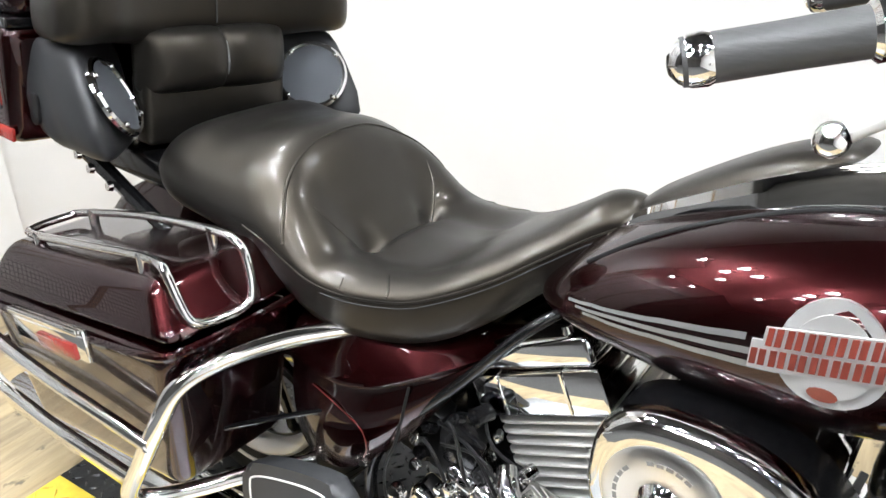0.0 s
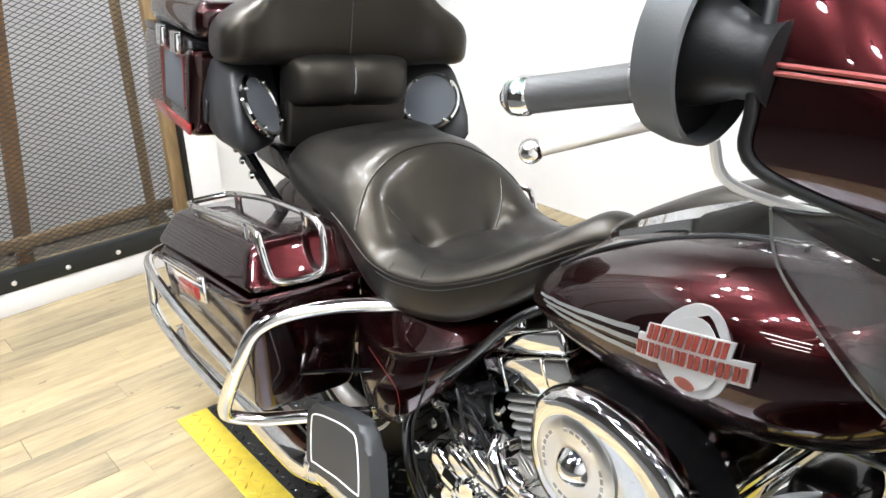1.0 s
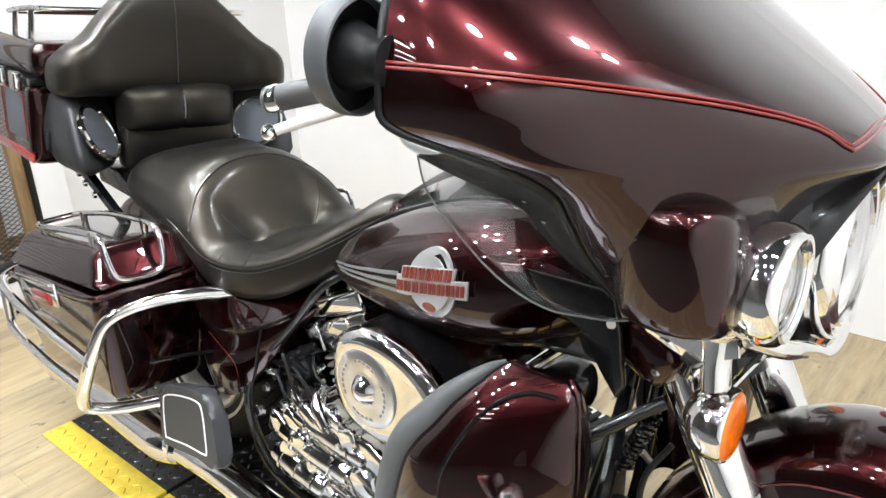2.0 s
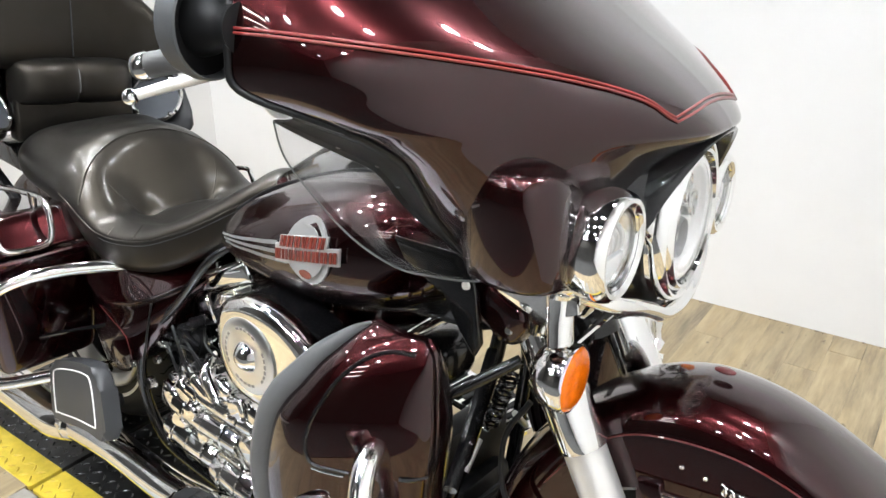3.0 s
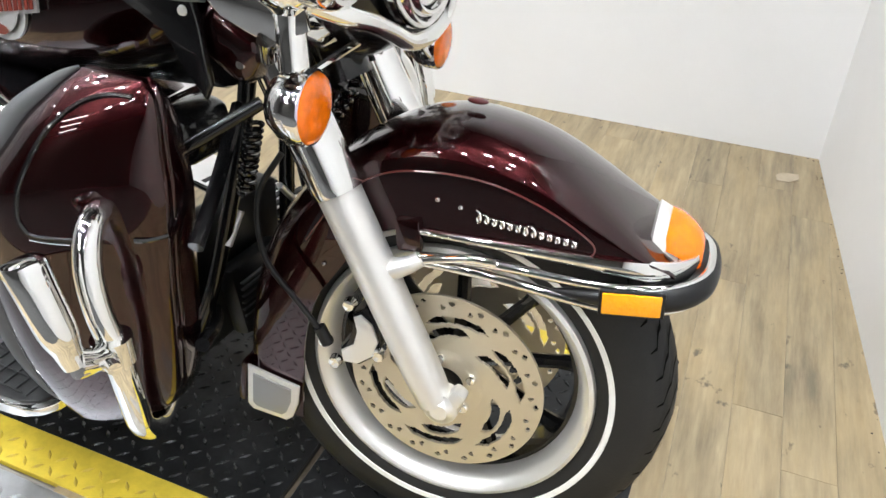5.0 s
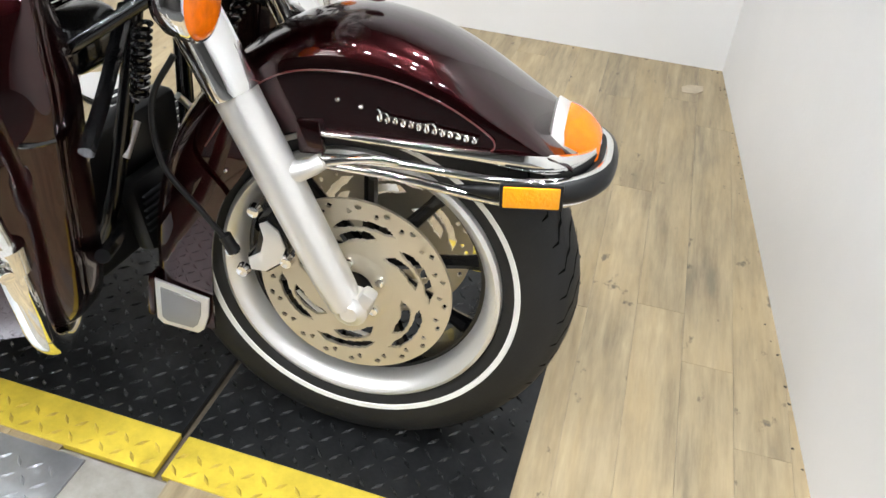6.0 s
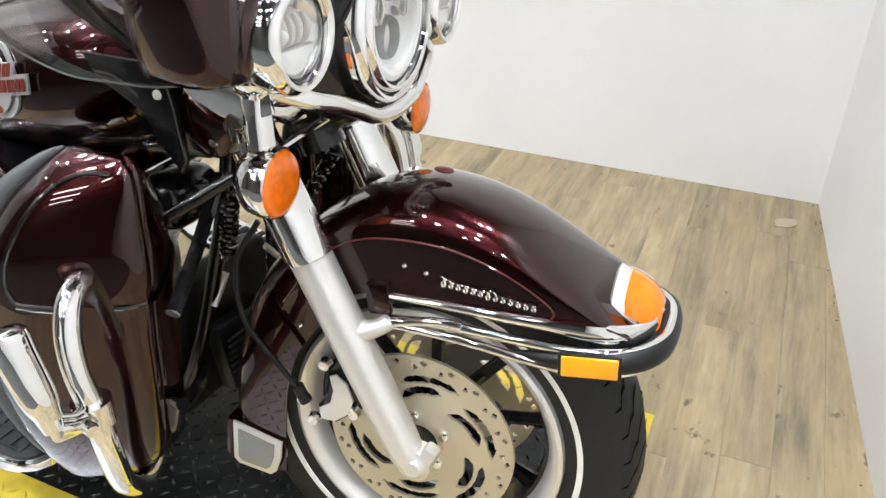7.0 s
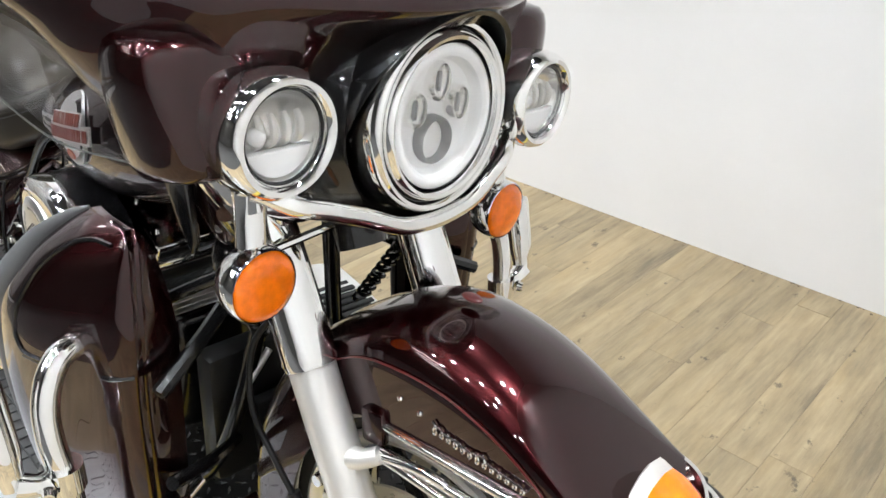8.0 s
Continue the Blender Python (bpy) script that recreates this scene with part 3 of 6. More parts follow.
for y0 in (-0.072, 0.072):
    disc = part("brake_disc", rotor(y0, 1), M_STEEL, front_wheel, "slotted and drilled steel brake disc", smooth=30)
    s = -1 if y0 < 0 else 1
    part("disc_carrier", lathe([(0.030, 0.0), (0.060, 0.002), (0.062, 0.006), (0.030, 0.010)], facing((0, y0 - s * 0.004, 0.315), (0, s, 0)), 40), M_STEEL, front_wheel)
    for k in range(5):
        a = 2 * math.pi * k / 5 + 0.5
        part("disc_bolt", lathe([(0, 0.009), (0.006, 0.008), (0.0085, 0.004), (0.009, 0)], facing((0.045 * math.cos(a), y0 + s * 0.004, 0.315 + 0.045 * math.sin(a)), (0, s, 0)), 10), M_CHROME, front_wheel)

# --- fork ---
RAKE = Vector((-0.470, 0, 0.883)).normalized()
FORK_FOOT = Vector((0.010, -0.117, 0.300))


def fork_at(z, y=None):
    k = (z - FORK_FOOT.z) / RAKE.z
    p = FORK_FOOT + RAKE * k
    return Vector((p.x, p.y if y is None else y, p.z))


bm = tube([fork_at(0.315), fork_at(0.36), fork_at(0.50), fork_at(0.60)], [0.024, 0.027, 0.0285, 0.029], 24, 4)
both("fork_slider", bm, M_SILVER, "polished aluminium fork slider", S)
bm = lathe([(0, 0.016), (0.012, 0.016), (0.018, 0.010), (0.024, 0.008), (0.026, -0.02), (0, -0.02)], facing((0.012, -0.122, 0.312), (0.05, -1, 0)), 20)
both("axle_cap", bm, M_SILVER, "", S)
bm = rbox((0.022, 0.024, 0.05), pose(0.026, -0.118, 0.322, 0, 28, 0), 0.006)
both("axle_clamp", bm, M_SILVER, "", S)
bm = tube([fork_at(0.595), fork_at(0.60), fork_at(0.66), fork_at(0.72), fork_at(0.765)], [0.030, 0.0335, 0.0335, 0.0325, 0.032], 24, 3)
both("fork_cover", bm, M_CHROME, "chrome fork tube cover", S)
both("fork_tube", tube([fork_at(0.75), fork_at(0.80), fork_at(0.86)], 0.026, 18, 2), M_GLOSS, "", S)
bm = tube([fork_at(0.50) + Vector((0.02, 0, 0)), fork_at(0.505) + Vector((0.045, 0.004, 0.004)), fork_at(0.51) + Vector((0.062, 0.012, 0.008))], [0.016, 0.012, 0.011], 12, 3)
both("fender_boss", bm, M_SILVER, "", S)
bm = rbox((0.10, 0.30, 0.035), pose(-0.215, 0, 0.80, 0, -26, 0), 0.01)
part("fork_clamp", bm, M_GLOSS, bike, "", S)
bm = rbox((0.13, 0.20, 0.06), pose(-0.27, 0, 0.79, 0, -26, 0), 0.02)
part("lower_bracket_cover", bm, M_BLACK, bike, "", S)

# caliper with hose
bm = prism([(-0.05, -0.018), (-0.03, -0.034), (0.0, -0.036), (0.028, -0.022), (0.040, 0.006), (0.036, 0.03), (0.018, 0.034), (0.008, 0.012), (-0.010, 0.0), (-0.036, 0.004)], 0.055, pose(-0.118, -0.082, 0.375, 90, -45, 0), 0.006)
cal = part("brake_caliper", bm, M_GLOSS, bike, "black brake caliper with silver edge", S)
bm = prism([(-0.044, -0.015), (-0.028, -0.029), (0.0, -0.031), (0.024, -0.019), (0.035, 0.006), (0.031, 0.026), (0.020, 0.029), (0.010, 0.009), (-0.010, -0.004), (-0.034, 0.0)], 0.004, pose(-0.118, -0.111, 0.375, 90, -45, 0), 0.001)
part("face_plate", bm, M_SILVER, cal)
for p in ((-0.085, 0.36), (-0.13, 0.43), (-0.165, 0.36), (-0.15, 0.33)):
    part("caliper_bolt", lathe([(0, 0.012), (0.008, 0.011), (0.010, 0.0)], facing((p[0], -0.108, p[1]), (0, -1, 0)), 10), M_CHROME, cal)
bm = tube([(-0.235, -0.10, 0.62), (-0.262, -0.115, 0.56), (-0.25, -0.125, 0.48), (-0.20, -0.125, 0.42), (-0.165, -0.118, 0.372)], 0.0042, 10, 6)
part("brake_hose", bm, M_BLACK, bike, "black brake hose", S)
bm = tube([(-0.172, -0.119, 0.385), (-0.16, -0.117, 0.36)], 0.009, 10, 2)
part("hose_fitting", bm, M_BLACK, bike, "", S)

# --- front fender ---
F_TOP = [(-0.318, 0.185), (-0.322, 0.26), (-0.315, 0.35), (-0.297, 0.435), (-0.257, 0.525), (-0.188, 0.607), (-0.113, 0.662), (-0.035, 0.688), (0.045, 0.682), (0.115, 0.657), (0.185, 0.615), (0.235, 0.580), (0.264, 0.560), (0.268, 0.553)]
F_LOW = [(-0.215, 0.185), (-0.213, 0.26), (-0.208, 0.34), (-0.190, 0.41), (-0.160, 0.46), (-0.130, 0.505), (-0.095, 0.54), (-0.040, 0.552), (0.045, 0.556), (0.110, 0.560), (0.175, 0.566), (0.222, 0.571), (0.262, 0.566), (0.268, 0.553)]


def fender_rings(inset=0.0):
    tops, lows = interp([(x, z) for x, z in F_TOP], 5), interp([(x, z) for x, z in F_LOW], 5)
    rings = []
    n = len(tops)
    for i, (t, b) in enumerate(zip(tops, lows)):
        f = i / (n - 1)
        w = 0.088 + 0.006 * math.sin(math.pi * f)
        if f > 0.88:
            w *= 1 - 0.9 * (f - 0.88) ** 1.0
        prof = []
        for s, u in ((1, 0.0), (1, 0.25), (1, 0.48), (0.995, 0.60), (0.975, 0.70), (0.92, 0.79), (0.82, 0.865), (0.68, 0.922), (0.50, 0.962), (0.30, 0.986), (0.12, 0.998), (0, 1.0)):
            prof.append((s * (w - inset), u))
        pts = [(-y, u) for y, u in prof] + [(y, u) for y, u in prof[-2::-1]]
        rings.append([Vector((b[0] + (t[0] - b[0]) * u, y, b[1] + (t[1] - b[1]) * u - inset * (1 if u > 0.8 else 0))) for y, u in pts])
    return rings


outer, inner = fender_rings(), fender_rings(0.004)
bm = bmesh.new()
rings_to_mesh(bm, [o + i[::-1] for o, i in zip(outer, inner)], True)
fender = part("front_fender", bm, M_PAINT, bike, "glossy dark cherry front fender with red pinstripe", S, 50)
# pinstripe on the skirt
for side in (-1, 1):
    w = 0.0955 * side
    line = spline([(-0.205, w * 0.985, 0.50), (-0.155, w * 0.99, 0.575), (-0.10, w, 0.618), (-0.04, w, 0.634), (0.035, w, 0.636), (0.105, w, 0.619), (0.16, w * 0.99, 0.592), (0.172, w * 0.99, 0.578), (0.165, w * 0.99, 0.566)], 6)
    part("pinstripe", tube(line, 0.0012, 6, 1, straight=True), M_DEEPRED, fender, "thin red pinstripe")
    # lower chrome trim and script bars
    band, crown = bmesh.new(), []
    for x, y, z, h in interp([(-0.055, 1.0, 0.552, 0.003), (0.045, 1.005, 0.557, 0.005), (0.15, 1.0, 0.562, 0.007), (0.215, 0.965, 0.564, 0.010), (0.258, 0.80, 0.560, 0.015), (0.284, 0.44, 0.556, 0.016), (0.291, 0.0, 0.556, 0.016)], 6):
        o = Vector((0.35 * (1 - y), y * side, 0)).normalized() * 0.005 if y > 0.3 else Vector((0.005, 0.002 * side, 0))
        p = Vector((x, w * y, z))
        crown.append([p - o * 0.6 + Vector((0, 0, -h)), p + o * 0.7 + Vector((0, 0, -h)), p + o + Vector((0, 0, -h * 0.4)), p + o + Vector((0, 0, h * 0.4)), p + o * 0.5 + Vector((0, 0, h)), p - o * 0.6 + Vector((0, 0, h))])
    rings_to_mesh(band, crown)
    part("trim_strip", band, M_CHROME, fender, "chrome fender skirt trim", smooth=60)
# front lamp on the fender tip
bm = bmesh.new()
rings_to_mesh(bm, [[Vector((x, y * w, z + dz)) for y, dz in ((-1, -0.02), (-0.85, 0.0), (-0.5, 0.012), (0, 0.017), (0.5, 0.012), (0.85, 0.0), (1, -0.02), (0, -0.03))] for x, w, z in ((0.229, 0.036, 0.594), (0.232, 0.043, 0.598), (0.250, 0.045, 0.590), (0.266, 0.042, 0.576))])
part("lamp_base", bm, M_SILVER, fender, "bright metal fender-tip lamp base")
bm = bmesh.new()
rings_to_mesh(bm, [[Vector((x, y * w, z + dz * k)) for y, dz in ((-1, -0.02), (-0.85, 0.0), (-0.5, 0.012), (0, 0.017), (0.5, 0.012), (0.85, 0.0), (1, -0.02), (0, -0.03))] for x, w, z, k in ((0.247, 0.044, 0.593, 1), (0.260, 0.045, 0.590, 1), (0.276, 0.043, 0.582, 0.95), (0.289, 0.038, 0.572, 0.85), (0.294, 0.032, 0.566, 0.6))])
part("tip_lamp", bm, M_AMBER, fender, "orange fender-tip lamp lens")
# script badge: raised bars
def script(side):
    bm = bmesh.new()
    x0, x1, z0, z1 = 0.025, 0.152, 0.589, 0.581
    pts = []
    for i in range(100):
        f = i / 99
        tall = 1.0 + 1.1 * math.exp(-(f / 0.09) ** 2) + 0.9 * math.exp(-((f - 0.52) / 0.05) ** 2) + 0.5 * math.exp(-((f - 0.27) / 0.03) ** 2)
        a = f * 2 * math.pi * 13
        pts.append((x0 + (x1 - x0) * f + 0.0042 * math.sin(a), 0.0965 * side, z0 + (z1 - z0) * f + 0.0036 * tall * math.cos(a) + 0.0016 * (tall - 1)))
    return tube(pts, 0.0015, 6, 3, bm=bm)


for side in (-1, 1):
    part("script_badge", script(side), M_CHROME, fender, "chrome script badge in raised bars")
for p in ((-0.025, 0.600), (0.005, 0.596), (-0.155, 0.53), (-0.178, 0.47)):
    part("rivet", ball((p[0], -0.094, p[1]), 0.0035), M_CHROME, fender)
# small marker on the fender's crown
part("crown_marker", ball((-0.012, 0.0, 0.700), 0.011, None, (1.3, 0.8, 0.35), 14), M_DEEPRED, fender, "small dark red marker")
# mud flap with silver plate
flap = part("flap", rbox((0.012, 0.185, 0.075), pose(-0.315, 0, 0.225, 0, 6, 0), 0.004), M_PAINT, fender)
FLAP = [(-0.302, 0.264), (-0.216, 0.249), (-0.219, 0.215), (-0.228, 0.188), (-0.238, 0.179), (-0.296, 0.182), (-0.305, 0.191)]
for s in (-1, 1):
    side_on = pose(0, s * 0.0955, 0, 90, 0, 0)
    part("flap_plate", prism(FLAP, 0.006, side_on, 0.002), M_SILVER, fender, "bright metal plate at the fender's rear")
    part("flap_panel", prism([(-0.263 + (x + 0.263) * 0.74, 0.221 + (z - 0.221) * 0.74) for x, z in FLAP], 0.004, pose(0, s * 0.0995, 0, 90, 0, 0), 0.001), M_STRIPE, fender, "textured grey panel")
part("fender_lug", rbox((0.035, 0.014, 0.045), pose(-0.058, -0.096, 0.545, 0, -8, 0), 0.005), M_PAINT, fender, "dark cherry mounting lug")
# bumper rails
for za, zb, zc, zd, ze in ((0.521, 0.534, 0.540, 0.547, 0.552), (0.513, 0.517, 0.512, 0.519, 0.525)):
    bm = tube([(-0.040, -0.101, za), (0.05, -0.104, zb), (0.19, -0.104, zc), (0.262, -0.092, zd), (0.298, -0.055, ze), (0.306, 0, ze + 0.002), (0.298, 0.055, ze), (0.262, 0.092, zd), (0.19, 0.104, zc), (0.05, 0.104, zb), (-0.040, 0.101, za)], 0.0062, 12, 5)
    part("bumper_rail", bm, M_CHROME, fender, "chrome fender bumper rail")
bm = tube([(0.13, -0.103, 0.518), (0.19, -0.105, 0.526), (0.262, -0.093, 0.536), (0.296, -0.06, 0.541), (0.304, 0, 0.543), (0.296, 0.06, 0.541), (0.262, 0.093, 0.536), (0.19, 0.105, 0.526), (0.13, 0.103, 0.518)], [0.003, 0.012, 0.016, 0.016, 0.016, 0.016, 0.016, 0.012, 0.003], 12, 5)
part("bumper_pad", bm, M_BLACK, fender, "black rubber bumper insert")
for s in (-1, 1):
    part("reflector_frame", rbox((0.076, 0.006, 0.034), pose(0.226, s * 0.1115, 0.530, 0, -5, -s * 9), 0.002), M_BLACK, fender, "black reflector frame")
    part("reflector", rbox((0.068, 0.008, 0.028), pose(0.226, s * 0.113, 0.530, 0, -5, -s * 9), 0.002), M_YELLOW_LENS, fender, "amber side reflector")
    part("strut", tube([(-0.045, s * 0.105, 0.515), (0.02, s * 0.106, 0.535), (0.06, s * 0.105, 0.538)], 0.006, 10, 4), M_CHROME, fender)

# --- headlamp, passing lamps, indicators ---
HEAD = Vector((-0.095, 0.018, 0.886))
hm = facing(HEAD, (1, 0, 0.02))
shell = part("headlamp", lathe([(0.0990, 0.001), (0.1010, 0.006), (0.1050, 0.007), (0.1090, 0.003), (0.1120, -0.010), (0.1130, -0.03), (0.1150, -0.06), (0.1170, -0.10)], hm, 64), M_CHROME, bike, "round chrome headlamp with clear lens", S)
part("trim_ring", lathe([(0.0955, 0.002), (0.0970, -0.001), (0.0985, -0.001), (0.0998, 0.002)], hm, 64), M_GLOSS, shell, "black groove")
part("inner_ring", lathe([(0.0845, 0.004), (0.0865, 0.010), (0.0905, 0.0115), (0.0940, 0.008), (0.0960, 0.002)], hm, 64), M_CHROME, shell, "inner chrome ring")
part("trim_ring", lathe([(0.0818, 0.004), (0.0832, 0.0015), (0.0850, 0.004)], hm, 64), M_GLOSS, shell, "black groove")
part("lens", lathe([(0, 0.018), (0.03, 0.017), (0.06, 0.013), (0.077, 0.008), (0.0822, 0.004), (0.0822, 0.001), (0.06, 0.009), (0.03, 0.013), (0, 0.014)], hm, 48), M_GLASS, shell, "clear headlamp lens").visible_shadow = False
M_LAMPWHITE = material("lamp_white", (0.97, 0.97, 0.965), 0.42, 0.0)
M_REFLECT = material("lamp_reflector", (0.90, 0.90, 0.88), 0.16, 1.0, rough_vary=0.06, vary_scale=40)
part("halo_ring", lathe([(0.0822, 0.001), (0.079, 0.004), (0.073, 0.005), (0.0675, 0.002), (0.0660, -0.006)], hm, 56), M_LAMPWHITE, shell, "frosted white outer ring")
part("reflector_bowl", lathe([(0.0660, -0.004), (0.062, -0.012), (0.045, -0.017), (0.02, -0.019), (0, -0.019)], hm, 48), M_LAMPWHITE, shell, "bright headlamp reflector")
for u, v, r, flat in ((0.0, -0.029, 0.025, 1.0), (-0.036, 0.010, 0.0135, 1.35), (0.036, 0.010, 0.0135, 1.35), (0.0, 0.038, 0.0135, 1.5)):
    pm = facing(HEAD + Vector((-0.013, u, v)), (1, 0, 0.02)) @ Matrix.Diagonal((1.0, flat, 1.0, 1.0))
    bezel = part("projector_bezel", lathe([(r * 0.84, -0.008), (r * 0.92, 0.006), (r * 1.0, 0.009), (r * 1.10, 0.006), (r * 1.14, -0.006)], pm, 28), M_STRIPE if r > 0.02 else M_REFLECT, shell, "metal projector bezel")
    part("projector", lathe([(0, 0.003), (r * 0.5, 0.000), (r * 0.86, -0.008)], pm, 24), M_LAMPWHITE if r > 0.02 else M_REFLECT, shell)
    if r < 0.02:
        part("light_bar", rbox((0.004, 0.006, 0.022), Matrix.Translation(HEAD + Vector((-0.010, u, v))), 0.0015, 2), M_STRIPE, shell, "dark bar across the small reflector")


def passing_lamp(s):
    c = Vector((-0.116, 0.026 + s * 0.216, 0.882 - s * 0.012))
    lm = facing(c, (1, -s * -0.02, 0.0))
    ob = part("passing_lamp", lathe([(0.0455, 0.002), (0.0475, 0.009), (0.0515, 0.0135), (0.0565, 0.0140), (0.0610, 0.010), (0.0640, 0.002), (0.065, -0.008), (0.063, -0.024), (0.054, -0.046), (0.037, -0.062), (0.016, -0.069), (0, -0.070)], lm, 48), M_CHROME, bike, "chrome bullet passing lamp", S)
    part("lens", lathe([(0, 0.014), (0.026, 0.012), (0.040, 0.008), (0.0458, 0.004), (0.0458, 0.002), (0.026, 0.008), (0, 0.010)], lm, 32), M_GLASS, ob, "clear lamp lens").visible_shadow = False
    part("reflector_bowl", lathe([(0.0458, 0.0), (0.041, -0.012), (0.028, -0.020), (0, -0.023)], lm, 32), M_REFLECT, ob, "mirror-bright lamp reflector")
    part("bezel", lathe([(0.0440, 0.003), (0.0450, 0.006), (0.0470, 0.006), (0.0480, 0.010)], lm, 40), M_GLOSS, ob)
    half = [(0.041 * math.cos(a), 0.041 * math.sin(a)) for a in (radians(200 + 140 * k / 16) for k in range(17))]
    part("light_shelf", prism(half, 0.010, facing(c + Vector((-0.006, 0, 0)), (1, 0, 0)) @ pose(0, 0, 0, 0, 0, 90 if abs((facing(c, (1, 0, 0)).to_3x3() @ Vector((0, 1, 0))).z) < 0.5 else 0), 0.002), M_LAMPWHITE, ob, "frosted white lower reflector")
    for k in range(4):
        a = c + Vector((-0.008, (k - 1.5) * 0.0155, 0.020))
        part("fin", tube([a, a + Vector((0.006, 0, -0.010)), a + Vector((0.005, 0, -0.024)), a + Vector((-0.004, 0, -0.032))], [0.003, 0.0045, 0.0045, 0.003], 8, 4), M_SILVER, ob, "silver reflector fin")
    part("diode", ball(c + Vector((-0.004, -0.026, 0.002)), 0.009), M_LAMPWHITE, ob, "round diode lens")
    return ob


def indicator(s):
    c = Vector((-0.148, 0.025 + s * 0.213, 0.712 - s * 0.010))
    lm = facing(c, (1, s * 0.0, 0.0))
    ob = part("indicator", lathe([(0.041, 0.006), (0.043, 0.003), (0.043, -0.012), (0.040, -0.026), (0.030, -0.040), (0.012, -0.048), (0, -0.049)], lm, 36), M_CHROME, bike, "chrome indicator with an orange lens", S)
    part("lens", lathe([(0, 0.013), (0.014, 0.0128), (0.028, 0.0115), (0.037, 0.0085), (0.0405, 0.004), (0.0405, 0.001)], lm, 36), M_AMBER, ob, "orange flat indicator lens")
    part("stem", tube([c + Vector((-0.020, -s * 0.002, 0.038)), c + Vector((-0.024, -s * 0.004, 0.075)), c + Vector((-0.026, -s * 0.006, 0.105))], [0.017, 0.017, 0.020], 16, 3), M_CHROME, ob, "chrome stem")
    part("stem_flange", lathe([(0.018, -0.012), (0.026, -0.004), (0.036, 0.004), (0.038, 0.010), (0.030, 0.014), (0, 0.014)], pose(c.x - 0.026, c.y - s * 0.006, c.z + 0.108), 28), M_CHROME, ob)
    part("stem_clip", tube([c + Vector((-0.045, s * 0.010, 0.070)), c + Vector((-0.055, -s * 0.01, 0.045))], 0.011, 12, 2), M_CHROME, ob)
    return ob


for s in (-1, 1):
    passing_lamp(s)
    indicator(s)
bm = tube([(-0.135, -0.208, 0.838), (-0.108, -0.178, 0.823), (-0.100, -0.140, 0.811), (-0.097, -0.090, 0.792), (-0.094, -0.041, 0.771), (-0.092, 0.0, 0.765), (-0.093, 0.040, 0.765), (-0.096, 0.088, 0.772), (-0.100, 0.124, 0.790), (-0.108, 0.165, 0.812), (-0.135, 0.205, 0.826)], 0.0112, 14, 6)
part("lamp_bar", bm, M_CHROME, bike, "curved chrome lamp bar", S)
bm = prism([(-0.19, 0.01), (-0.12, -0.022), (0.12, -0.022), (0.19, 0.01), (0.12, 0.03), (-0.12, 0.03)], 0.02, pose(-0.175, 0, 0.79, 90, 0, 90), 0.006)
part("lamp_bracket", bm, M_CHROME, bike, "", S)
bm = tube([(-0.16, -0.165, 0.752), (-0.15, -0.06, 0.766), (-0.15, 0.06, 0.766), (-0.16, 0.165, 0.752)], 0.005, 8, 4)
part("cross_rod", bm, M_CHROME, bike, "", S)

# --- batwing fairing ---
# plan curves at rising heights, from the nose outwards: (z, nose_x, and points out to the wing's edge)
FAIR = [
    (0.850, [(-0.175, 0), (-0.175, 0.06), (-0.176, 0.105), (-0.187, 0.148), (-0.208, 0.180), (-0.230, 0.207), (-0.250, 0.225), (-0.264, 0.234)]),
    (0.875, [(-0.165, 0), (-0.165, 0.07), (-0.166, 0.115), (-0.178, 0.160), (-0.203, 0.200), (-0.232, 0.232), (-0.260, 0.247), (-0.281, 0.247)]),
    (0.910, [(-0.150, 0), (-0.150, 0.07), (-0.152, 0.124), (-0.165, 0.184), (-0.195, 0.234), (-0.230, 0.275), (-0.269, 0.287), (-0.297, 0.270)]),
    (0.950, [(-0.130, 0), (-0.130, 0.08), (-0.135, 0.137), (-0.151, 0.205), (-0.187, 0.259), (-0.228, 0.304), (-0.271, 0.318), (-0.303, 0.299)]),
    (0.980, [(-0.100, 0), (-0.100, 0.07), (-0.115, 0.139), (-0.145, 0.217), (-0.185, 0.272), (-0.229, 0.320), (-0.275, 0.340), (-0.307, 0.325)]),
    (1.005, [(-0.060, 0), (-0.066, 0.07), (-0.095, 0.148), (-0.143, 0.230), (-0.188, 0.284), (-0.236, 0.335), (-0.287, 0.365), (-0.324, 0.364)]),
    (1.020, [(-0.062, 0), (-0.068, 0.08), (-0.098, 0.160), (-0.147, 0.239), (-0.193, 0.293), (-0.244, 0.347), (-0.304, 0.386), (-0.358, 0.395)]),
    (1.045, [(-0.086, 0), (-0.091, 0.08), (-0.113, 0.162), (-0.153, 0.245), (-0.203, 0.305), (-0.268, 0.368), (-0.345, 0.414), (-0.432, 0.429)]),
    (1.080, [(-0.130, 0), (-0.135, 0.08), (-0.153, 0.162), (-0.182, 0.246), (-0.225, 0.316), (-0.284, 0.380), (-0.355, 0.425), (-0.438, 0.437)]),
    (1.120, [(-0.190, 0), (-0.194, 0.08), (-0.208, 0.165), (-0.234, 0.25), (-0.270, 0.324), (-0.322, 0.384), (-0.385, 0.422), (-0.44, 0.433)]),
    (1.170, [(-0.262, 0), (-0.265, 0.08), (-0.276, 0.16), (-0.296, 0.24), (-0.326, 0.308), (-0.365, 0.362), (-0.41, 0.398), (-0.448, 0.410)]),
    (1.220, [(-0.330, 0), (-0.332, 0.07), (-0.340, 0.14), (-0.356, 0.21), (-0.380, 0.27), (-0.408, 0.318), (-0.436, 0.350), (-0.458, 0.362)]),
]


